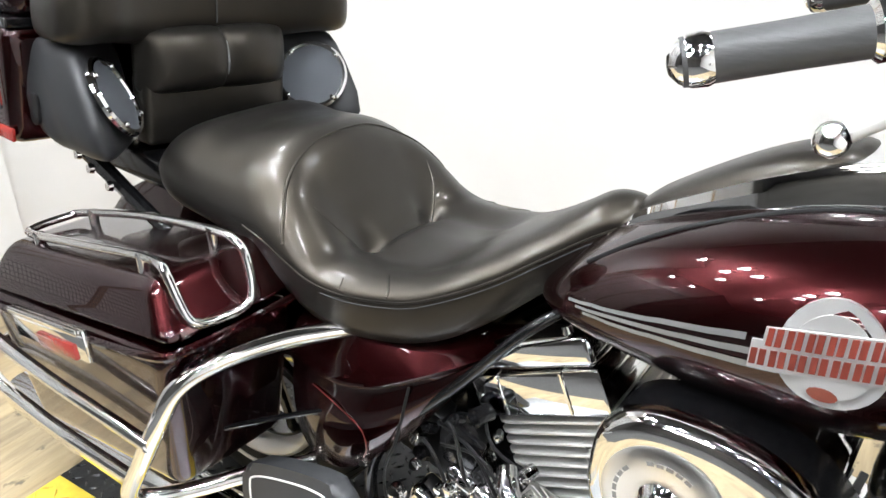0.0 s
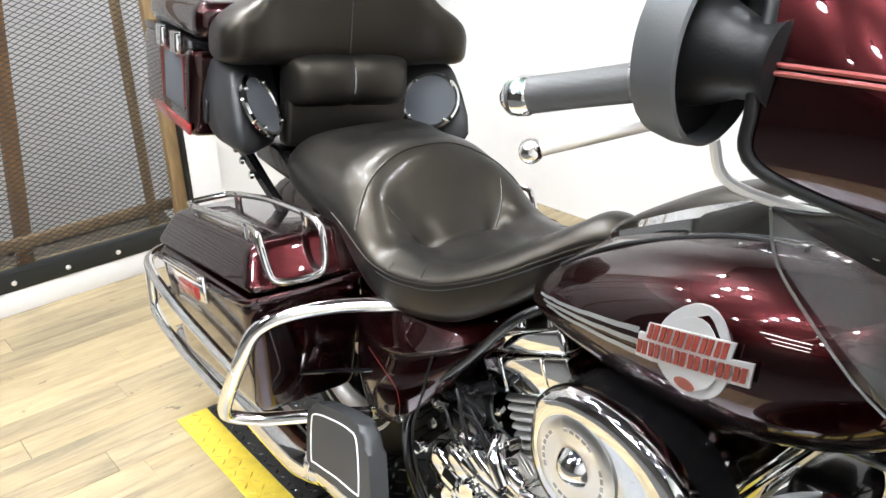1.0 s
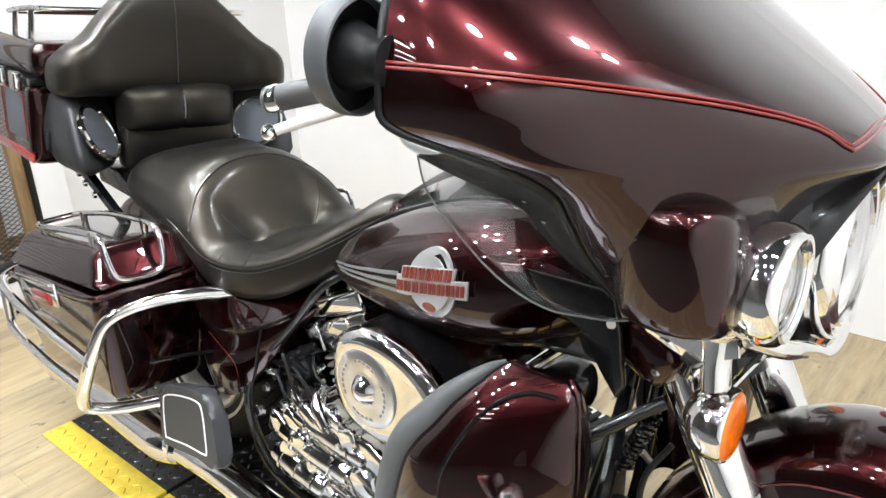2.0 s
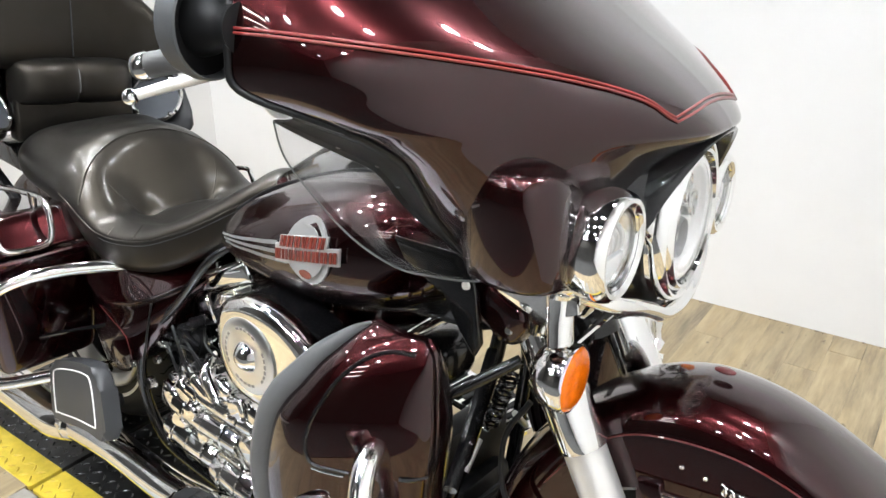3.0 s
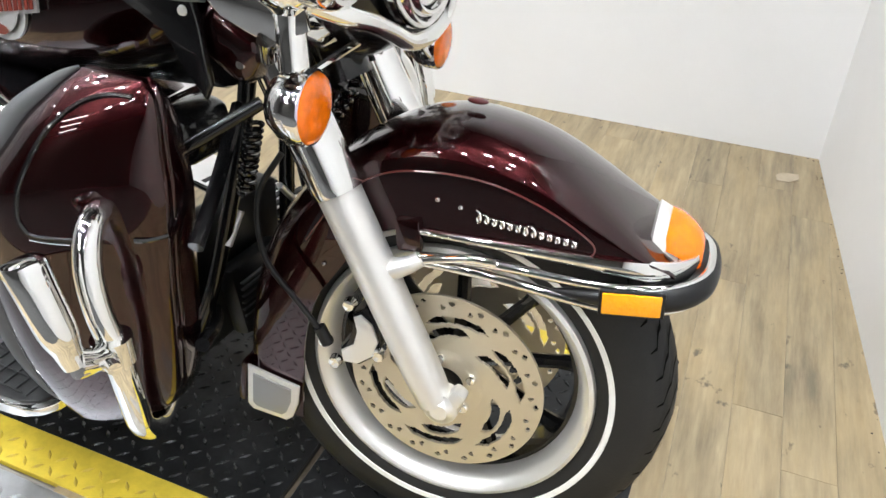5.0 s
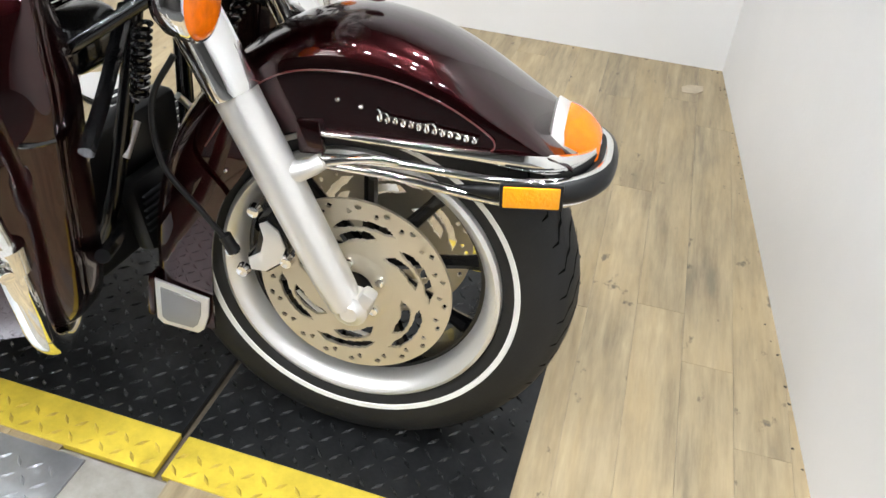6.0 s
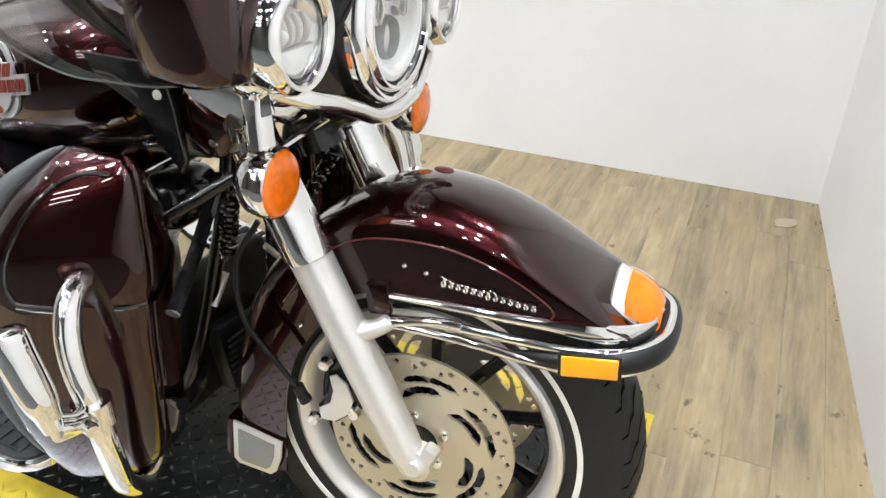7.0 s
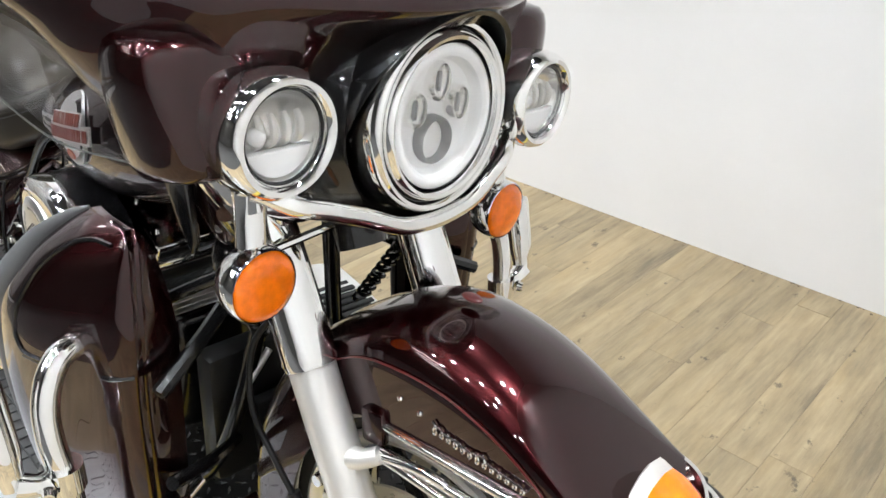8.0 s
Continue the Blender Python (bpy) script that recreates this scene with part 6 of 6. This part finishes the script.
for s in (-1, 1):
    lw = part("lower_fairing", lower(s), M_PAINT, bike, "dark cherry lower leg fairing", smooth=50)
    edge_pts = [Vector((r[1] - 0.004, s * (low_base(r[0]) + (0.340 - low_base(r[0])) * r[3]), r[0])) for r in LOW_ROWS]
    # same grey trim on both sides; the far one is coloured black for its shade
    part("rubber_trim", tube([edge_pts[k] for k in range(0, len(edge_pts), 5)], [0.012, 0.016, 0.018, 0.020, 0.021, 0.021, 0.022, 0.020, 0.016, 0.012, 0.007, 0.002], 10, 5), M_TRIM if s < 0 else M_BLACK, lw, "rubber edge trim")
    seam = [(0.738, 0.85), (0.737, 0.60), (0.726, 0.42), (0.700, 0.35), (0.670, 0.345), (0.635, 0.365), (0.605, 0.385), (0.588, 0.42), (0.580, 0.46), (0.578, 0.54), (0.577, 0.66)]
    part("door_seam", tube([on_low(z, f, s, 0.0004) for z, f in seam], 0.0030, 6, 5), M_GLOSS, lw, "dark door seam")
    part("door_seam", tube([on_low(z, f, s, 0.0004) for z, f in ((0.578, 0.90), (0.577, 0.95), (0.577, 1.0))], 0.0034, 6, 4), M_GLOSS, lw)
    # chrome sliver standing in for the highlight along the seam's lower lip
    part("seam_glint", tube([on_low(z, f, s, 0.0020) for z, f in ((0.574, 0.46), (0.572, 0.55), (0.571, 0.64))], 0.0016, 6, 4), M_CHROME, lw)
    # guard bar through the fairing with peg
    bar = part("engine_guard", tube([(-0.334, s * 0.262, 0.585), (-0.322, s * 0.305, 0.612), (-0.308, s * 0.342, 0.610), (-0.295, s * 0.366, 0.574), (-0.285, s * 0.373, 0.526), (-0.276, s * 0.369, 0.472), (-0.274, s * 0.362, 0.40), (-0.295, s * 0.335, 0.315), (-0.335, s * 0.27, 0.25), (-0.42, s * 0.15, 0.225)], 0.0158, 18, 6), M_CHROME, bike, "chrome engine guard bar")
    part("clamp", tube([(-0.2775, s * 0.369, 0.488), (-0.2755, s * 0.369, 0.456)], 0.024, 18, 2), M_CHROME, bar, "chrome peg clamp")
    part("clamp_arm", tube([(-0.276, s * 0.375, 0.472), (-0.272, s * 0.400, 0.478), (-0.276, s * 0.420, 0.486)], [0.017, 0.014, 0.018], 14, 3), M_CHROME, bar)
    part("clamp_bolt", lathe([(0, 0.010), (0.008, 0.009), (0.010, 0)], facing((-0.256, s * 0.392, 0.472), (0.9, s * 0.4, 0)), 12), M_CHROME, bar)
    part("highway_peg", tube([(-0.277, s * 0.421, 0.484), (-0.283, s * 0.422, 0.505), (-0.290, s * 0.424, 0.53), (-0.311, s * 0.426, 0.598), (-0.314, s * 0.426, 0.608), (-0.315, s * 0.426, 0.611)], [0.013, 0.016, 0.021, 0.0235, 0.021, 0.012], 22, 3), M_CHROME, bar, "chrome folding highway peg")
    part("lower_strut", tube([(-0.24, s * 0.26, 0.56), (-0.27, s * 0.18, 0.60), (-0.31, s * 0.08, 0.66)], 0.010, 8, 4), M_GLOSS, lw)
    part("lower_strut", tube([(-0.26, s * 0.25, 0.40), (-0.31, s * 0.17, 0.36), (-0.37, s * 0.10, 0.32)], 0.010, 8, 4), M_GLOSS, lw)
# forward frame clutter between fork and engine
part("tank_support", rbox((0.20, 0.13, 0.12), pose(-0.44, 0, 0.715, 0, -6, 0), 0.02, 2), M_GLOSS, bike, "black frame cover under the tank")
part("horn_cover", rbox((0.08, 0.12, 0.09), pose(-0.47, 0, 0.56), 0.03, 3), M_GLOSS, bike)
part("oil_cooler", rbox((0.035, 0.13, 0.12), pose(-0.37, 0, 0.31, 0, -12, 0), 0.01), M_BLACK, bike)
for k in range(8):
    part("cooler_fin", rbox((0.006, 0.12, 0.003), pose(-0.350, 0, 0.265 + k * 0.0125, 0, -12, 0), 0), M_GREY, bike)
# made-up black block, stands in for the darkness between fairing and fork
part("gap_filler", rbox((0.05, 0.24, 0.24), pose(-0.43, 0, 0.33), 0.015, 2), M_BLACK, bike, "added black block that darkens the gap between the frame tubes")
for s in (-1, 1):
    cowl = part("neck_cowl", rbox((0.092, 0.066, 0.072), pose(-0.242, s * 0.146, 0.778, 0, 30, 0), 0.024, 4), M_PAINT, bike, "dark cherry steering neck cowl", smooth=60)
    part("cowl_bolt", lathe([(0, 0.008), (0.005, 0.007), (0.007, 0.003), (0.008, 0)], facing((-0.222, s * 0.172, 0.760), (0.4, s, 0.3)), 16), M_CHROME, cowl, "chrome domed bolt")
    plate = part("neck_plate", prism([(-0.40, 0.845), (-0.272, 0.850), (-0.262, 0.80), (-0.252, 0.735), (-0.262, 0.715), (-0.285, 0.745), (-0.31, 0.79), (-0.38, 0.815)], 0.010, pose(0, s * 0.188, 0, 90, 0, 0), 0.003), M_GLOSS, bike, "black side plate on the steering neck")
    part("plate_screw", lathe([(0, 0.004), (0.005, 0.003), (0.006, 0)], facing((-0.262, s * 0.212, 0.822), (0, s, 0)), 14), M_SILVER, plate)
    part("cross_tube", tube([(-0.345, s * 0.245, 0.610), (-0.285, s * 0.200, 0.657), (-0.220, s * 0.145, 0.706)], 0.0085, 12, 4), M_GLOSS, bike, "glossy black guard tube")
    coil = [Vector((-0.240, s * 0.137, 0.672)).lerp(Vector((-0.306, s * 0.085, 0.537)), k / 120) + Vector((0.0105 * math.cos(k * 0.62), 0.0105 * math.sin(k * 0.62), 0)) for k in range(121)]
    part("coil_spring", tube(coil, 0.0032, 6, 1, straight=True), M_GLOSS, bike, "black coiled spring")
    part("clutch_rod", tube([(-0.349, s * 0.048, 0.476), (-0.348, s * 0.084, 0.434)], 0.0055, 10, 2), M_SILVER, bike, "bright adjuster rod")
    shroud = prism([(-0.285, 0.840), (-0.150, 0.836), (-0.145, 0.806), (-0.185, 0.786), (-0.215, 0.792), (-0.250, 0.806)], 0.008, pose(0, s * 0.192, 0, 90, 0, 0), 0.003)
    part("lamp_shroud", shroud, M_CHROME, bike, "polished chrome shroud under the fairing", S)

# --- saddlebags ---
def bag_box(x0, x1, y0, y1, z0, z1, slope, bev, taper=0.0, lean_front=0.0):
    b = bmesh.new()
    bmesh.ops.create_cube(b, size=1.0)
    for v in b.verts:
        fx, fy, fz = v.co.x + 0.5, v.co.y + 0.5, v.co.z + 0.5
        x = x0 + (x1 - x0) * fx + lean_front * (1 - fz) * (1 if fx > 0.5 else -0.6)
        y = y0 + (y1 - y0) * fy + (taper * (1 - fz) * (1 if fy < 0.5 else 0))
        z = z0 + (z1 - z0) * fz + slope * (x - x1)
        v.co = (x, y, z)
    bmesh.ops.bevel(b, geom=b.edges[:], offset=bev, segments=5, affect="EDGES", profile=0.6)
    return b


SL = 0.205
bag, bag2 = both("saddlebag", bag_box(-1.74, -1.262, -0.405, -0.175, 0.350, 0.606, SL * 0.55, 0.030, 0.03, -0.05), M_PAINT, "dark cherry hard saddlebag with chrome lid rail")
bag2.matrix_basis = pose(-0.03, -0.09, -0.05)
for s, b in ((-1, bag), (1, bag2)):
    lid = bag_box(-1.712, -1.316, -0.366, -0.165, 0.612, 0.686, SL * 0.70, 0.026, -0.040, 0.068)
    if s > 0:
        lid = mirrored(lid)
    part("lid", lid, M_PAINT, b, "dark cherry lid")
    part("lid_edge", tube([(-1.72, s * 0.409, 0.536), (-1.5, s * 0.414, 0.571), (-1.28, s * 0.412, 0.608), (-1.246, s * 0.385, 0.614), (-1.240, s * 0.30, 0.615), (-1.242, s * 0.19, 0.615)], 0.006, 8, 5), M_PAINT, b)
    rail = [(-1.66, 0.345, 0.648), (-1.50, 0.348, 0.676), (-1.36, 0.350, 0.700), (-1.305, 0.360, 0.708), (-1.288, 0.362, 0.694), (-1.268, 0.359, 0.650), (-1.258, 0.348, 0.634), (-1.250, 0.310, 0.630), (-1.248, 0.276, 0.634), (-1.250, 0.264, 0.652), (-1.264, 0.258, 0.694), (-1.285, 0.256, 0.710), (-1.33, 0.254, 0.712), (-1.50, 0.252, 0.690), (-1.66, 0.255, 0.655), (-1.688, 0.275, 0.647), (-1.690, 0.325, 0.645)]
    part("lid_rail", tube([(x, s * y, z) for x, y, z in rail], 0.0065, 12, 6, True), M_CHROME, b, "chrome lid rail")
    for x, y, z in ((-1.36, 0.350, 0.700), (-1.335, 0.254, 0.711), (-1.64, 0.346, 0.652), (-1.64, 0.254, 0.660)):
        part("rail_post", tube([(x, s * y, z + 0.004), (x, s * y, z - 0.030)], [0.009, 0.007], 10, 2), M_CHROME, b)
    part("latch_plate", rbox((0.20, 0.010, 0.050), pose(-1.505, s * 0.421, 0.565, 0, -8, 0), 0.003), M_CHROME, b, "chrome latch plate with red reflector")
    part("red_reflector", rbox((0.10, 0.006, 0.024), pose(-1.480, s * 0.4275, 0.556, 0, -8, 0), 0.002), M_REDLENS, b, "red reflector")
    part("latch_handle", rbox((0.19, 0.008, 0.010), pose(-1.510, s * 0.428, 0.586, 0, -8, 0), 0.002), M_CHROME, b)
    # guard bars round the bag
    g = part("bag_guard", tube([(x, s * y, z) for x, y, z in ((-1.15, 0.175, 0.585), (-1.20, 0.26, 0.588), (-1.235, 0.345, 0.582), (-1.262, 0.390, 0.556), (-1.285, 0.412, 0.50), (-1.325, 0.425, 0.42), (-1.365, 0.425, 0.352), (-1.372, 0.405, 0.325), (-1.34, 0.36, 0.320), (-1.28, 0.28, 0.33), (-1.21, 0.205, 0.345))], 0.0132, 16, 6), M_CHROME, bike, "chrome saddlebag guard", bag2.matrix_basis.copy() if s > 0 else None)
    for za, zb in ((0.470, 0.500), (0.384, 0.398)):
        part("guard_rail", tube([(x, s * y, z) for x, y, z in ((-1.262 - 0.75 * (0.51 - za), 0.425, za), (-1.55, 0.432, za + (zb - za) * 0.6), (-1.72, 0.425, zb), (-1.795, 0.40, zb + 0.004), (-1.83, 0.33, zb + 0.006), (-1.83, 0.22, zb + 0.006))], 0.0105, 12, 6), M_CHROME, g, "chrome guard rail")
    part("guard_link", tube([(-1.765, s * 0.416, 0.506), (-1.768, s * 0.416, 0.394)], 0.011, 12, 2), M_CHROME, g)
    part("bracket", tube([(x, s * y, z) for x, y, z in ((-1.30, 0.30, 0.42), (-1.24, 0.26, 0.44), (-1.17, 0.21, 0.46))], 0.0045, 8, 4), M_GLOSS, g)

# --- luggage box, speakers, backrest ---
M_POD = material("dark_moulded_plastic", (0.020, 0.0205, 0.022), 0.40, bump=0.05, bump_scale=600)
TAIL = Matrix.Translation((-1.62, 0, 0.84)) @ pose(0, 0, 0, -4.5, 0, -5.0) @ Matrix.Translation((1.62, 0, -0.84))
box = part("luggage_box", bag_box(-2.12, -1.705, -0.305, 0.305, 0.735, 0.925, 0.0, 0.030, 0.0, -0.02), M_PAINT, bike, "dark cherry rear luggage box with lid and speakers", TAIL)
part("lid", bag_box(-2.12, -1.705, -0.290, 0.290, 0.932, 1.015, 0.0, 0.038), M_PAINT, box, "dark cherry luggage lid")
part("seam_gap", bag_box(-2.115, -1.71, -0.300, 0.300, 0.920, 0.935, 0.0, 0.002), M_GLOSS, box)
for s in (-1, 1):
    for x in (-1.78, -1.90):
        part("latch", rbox((0.045, 0.018, 0.045), pose(x, s * 0.312, 0.925), 0.006, 3), M_CHROME, box, "chrome latch")
    part("red_side_lens", rbox((0.30, 0.006, 0.022), pose(-1.87, s * 0.305, 0.755), 0.002), M_REDLENS, box, "red side marker strip")
    part("side_grille", rbox((0.15, 0.005, 0.11), pose(-1.83, s * 0.3055, 0.845), 0.002), M_CLOTH, box)
    part("pinstripe", tube([(-1.92, s * 0.3085, 0.79), (-1.92, s * 0.3085, 0.90), (-1.75, s * 0.3085, 0.90), (-1.742, s * 0.3085, 0.80)], 0.0015, 6, 1, straight=True), M_RED, box)
    # speaker pod: a moulded body with an angled round face
    c = Vector((-1.598, s * 0.197, 0.826))
    d = Vector((0.60, -s * 0.64, 0.48)).normalized()
    fm2 = facing(c, d)
    plan = spline([(-1.735, 0.268, 0), (-1.65, 0.276, 0), (-1.575, 0.274, 0), (-1.538, 0.262, 0), (-1.545, 0.240, 0), (-1.590, 0.196, 0), (-1.640, 0.150, 0), (-1.680, 0.125, 0), (-1.735, 0.130, 0)], 5, True)
    mid = Vector((-1.64, 0.20, 0))
    rows = []
    for z, k in ((0.744, 0.56), (0.746, 0.66), (0.753, 0.76), (0.765, 0.86), (0.80, 0.96), (0.85, 0.99), (0.885, 0.97), (0.898, 0.93), (0.905, 0.86), (0.907, 0.75)):
        ring = []
        for q in plan:
            v = mid + (q - mid) * k
            ring.append(Vector((v.x - 0.66 * (z - 0.826) - 0.016, s * (v.y + 0.10 * (0.826 - z)), z)))
        rows.append(ring)
    bm = bmesh.new()
    rings_to_mesh(bm, rows)
    pod = part("speaker_pod", bm, M_POD, bike, "grey moulded speaker pod with chrome ring", TAIL, smooth=50)
    part("grille", lathe([(0, 0.008), (0.03, 0.007), (0.058, 0.003)], fm2, 36), M_CLOTH, pod, "dark cloth speaker grille")
    part("chrome_ring", lathe([(0.056, 0.002), (0.058, 0.007), (0.063, 0.008), (0.067, 0.004), (0.067, -0.002)], fm2, 40), M_CHROME, pod, "chrome speaker ring")
    for k in range(4):
        a = math.pi / 4 + k * math.pi / 2
        part("ring_tab", ball(fm2 @ Vector((0.0585 * math.cos(a), 0.0585 * math.sin(a), 0.007)), 0.006), M_CHROME, pod)
    part("headset_socket", prism(rounded(0.028, 0.05, 0.013), 0.006, pose(-1.690, s * 0.280, 0.80, 90, 0, 0), 0.001), M_BLACK, pod)


def cushion(rows, nring=28, e=0.6):
    """A padded form: stations across y of (y, x, z, half depth, half height)."""
    bm = bmesh.new()
    rings = []
    for y, x, z, dx, dz in interp(rows, 5):
        ring = []
        for i in range(nring):
            a = 2 * math.pi * i / nring
            c, s_ = math.cos(a), math.sin(a)
            ring.append(Vector((x + dx * math.copysign(abs(c) ** e, c), y, z + dz * math.copysign(abs(s_) ** e, s_))))
        rings.append(ring)
    return rings_to_mesh(bm, rings)


rest = part("backrest", cushion([(-0.28, -1.64, 0.94, 0.022, 0.016), (-0.272, -1.632, 0.948, 0.046, 0.036), (-0.245, -1.625, 0.958, 0.06, 0.052), (-0.2, -1.63, 0.972, 0.062, 0.066), (-0.155, -1.645, 0.992, 0.058, 0.092), (-0.105, -1.655, 1.012, 0.055, 0.118), (-0.05, -1.66, 1.024, 0.054, 0.129), (0, -1.662, 1.026, 0.054, 0.131), (0.05, -1.66, 1.024, 0.054, 0.129), (0.105, -1.655, 1.012, 0.055, 0.118), (0.155, -1.645, 0.992, 0.058, 0.092), (0.2, -1.63, 0.972, 0.062, 0.066), (0.245, -1.625, 0.958, 0.06, 0.052), (0.272, -1.632, 0.948, 0.046, 0.036), (0.28, -1.64, 0.94, 0.022, 0.016)]), M_LEATHER, bike, "black leather passenger backrest", TAIL, smooth=80)
part("seam", tube([(-1.6085, 0, 0.93), (-1.6065, 0, 1.0), (-1.6065, 0, 1.08), (-1.612, 0, 1.12)], 0.0016, 6, 4), M_GREY, rest)
PILLOW = [(0.145, -1.628, 0.868, 0.005, 0.036), (0.142, -1.626, 0.869, 0.010, 0.044), (0.132, -1.622, 0.871, 0.024, 0.050), (0.112, -1.618, 0.872, 0.037, 0.052), (0.075, -1.615, 0.873, 0.045, 0.053), (0.035, -1.614, 0.873, 0.046, 0.053), (0.010, -1.616, 0.873, 0.043, 0.052)]
pil = part("back_pillow", cushion([(-y, x, z, a, b) for y, x, z, a, b in PILLOW] + [(0.0, -1.618, 0.873, 0.040, 0.0505)] + PILLOW[::-1], e=0.80), M_LEATHER, bike, "black leather lumbar pillow with centre seam", TAIL, smooth=80)
part("seam", tube([(-1.606, 0, 0.921), (-1.586, 0, 0.905), (-1.578, 0, 0.880), (-1.580, 0, 0.853), (-1.600, 0, 0.828)], 0.002, 6, 4), M_STRIPE, pil, "pale stitched seam")
part("back_panel", rbox((0.05, 0.28, 0.12), pose(-1.63, 0, 0.795), 0.012, 3), M_LEATHER, bike, "black vinyl panel under the pillow", TAIL)
part("box_bracket", rbox((0.30, 0.30, 0.05), pose(-1.62, 0, 0.70), 0.01), M_GLOSS, bike, "", TAIL)
for s in (-1, 1):
    part("bracket_bar", tube([(-1.74, s * 0.20, 0.725), (-1.66, s * 0.20, 0.705), (-1.55, s * 0.195, 0.665), (-1.42, s * 0.19, 0.62)], [0.012, 0.014, 0.012, 0.010], 8, 4), M_GLOSS, bike, "", TAIL)
    for x, z in ((-1.70, 0.715), (-1.66, 0.70), (-1.60, 0.685)):
        part("bracket_bolt", lathe([(0, 0.008), (0.007, 0.007), (0.009, 0)], facing((x, s * 0.214, z), (0, s, 0)), 10), M_CHROME, bike, "", TAIL)
rack = part("luggage_rack", tube([(-1.95, -0.25, 1.075), (-1.80, -0.25, 1.085), (-1.74, -0.20, 1.085), (-1.74, 0.20, 1.085), (-1.80, 0.25, 1.085), (-1.95, 0.25, 1.075), (-2.06, 0.20, 1.065), (-2.06, -0.20, 1.065)], 0.007, 10, 5, True), M_CHROME, bike, "chrome luggage rack", TAIL)
for x, y in ((-1.82, -0.252), (-1.98, -0.245), (-1.82, 0.252), (-1.98, 0.245)):
    part("rack_post", tube([(x, y, 1.08), (x - 0.01, y * 1.02, 1.00)], 0.007, 8, 2), M_CHROME, rack)

# ---- floor boards ----
LIFT_INV = LIFT.inverted()
BOARD_W, BOARD_L = 0.095, 1.90
rng = random.Random(5)
short = finish("plank_short", rbox((BOARD_W - 0.0005, BOARD_L / 2 - 0.0005, 0.012), pose(0, 0, -0.006), 0.0003, 1), M_PLANK, 0)
rest = bmesh.new()
yaw = radians(5.0)
rot = Matrix.Rotation(yaw, 4, "Z")
count = 0


def on_lift(p):
    q = LIFT_INV @ p
    return (LIFT_X0 < q.x < LIFT_X1 and -0.004 < q.y < LIFT_W) or (-1.45 < q.x < 0.35 and -0.565 < q.y < 0.1)


for i in range(-34, 30):
    x = i * BOARD_W
    off = rng.random() * BOARD_L
    for j in range(-5, 3):
        for half in (0, 1):
            c = rot @ Vector((x, j * BOARD_L / 2 * 2 + off * 1.0 + half * BOARD_L / 2, 0))
            near = [rot @ Vector((x + sx * BOARD_W / 2, j * BOARD_L + off + half * BOARD_L / 2 + sy * BOARD_L / 4, 0)) for sx in (-1, 0, 1) for sy in (-1, -0.5, 0, 0.5, 1)]
            if all(on_lift(p) for p in near) or c.y > 2.0 or c.x < -3.6 or c.x > 2.4 or c.y < -5.3:
                continue
            if -3.05 < c.x < 0.85 and -1.0 < c.y < 1.9 and count < 330:
                ob = new("plank", short)
                ob.parent = floor
                ob.matrix_basis = Matrix.Translation(c) @ rot
                count += 1
            else:
                rbox((BOARD_W - 0.002, BOARD_L / 2 - 0.002, 0.012), Matrix.Translation(c) @ rot @ pose(0, 0, -0.006), 0, 1, rest)
ob = new("plank_field", finish("plank_field", rest, M_PLANK, 0))
ob.parent = floor
tagged(ob, kind="stuff")
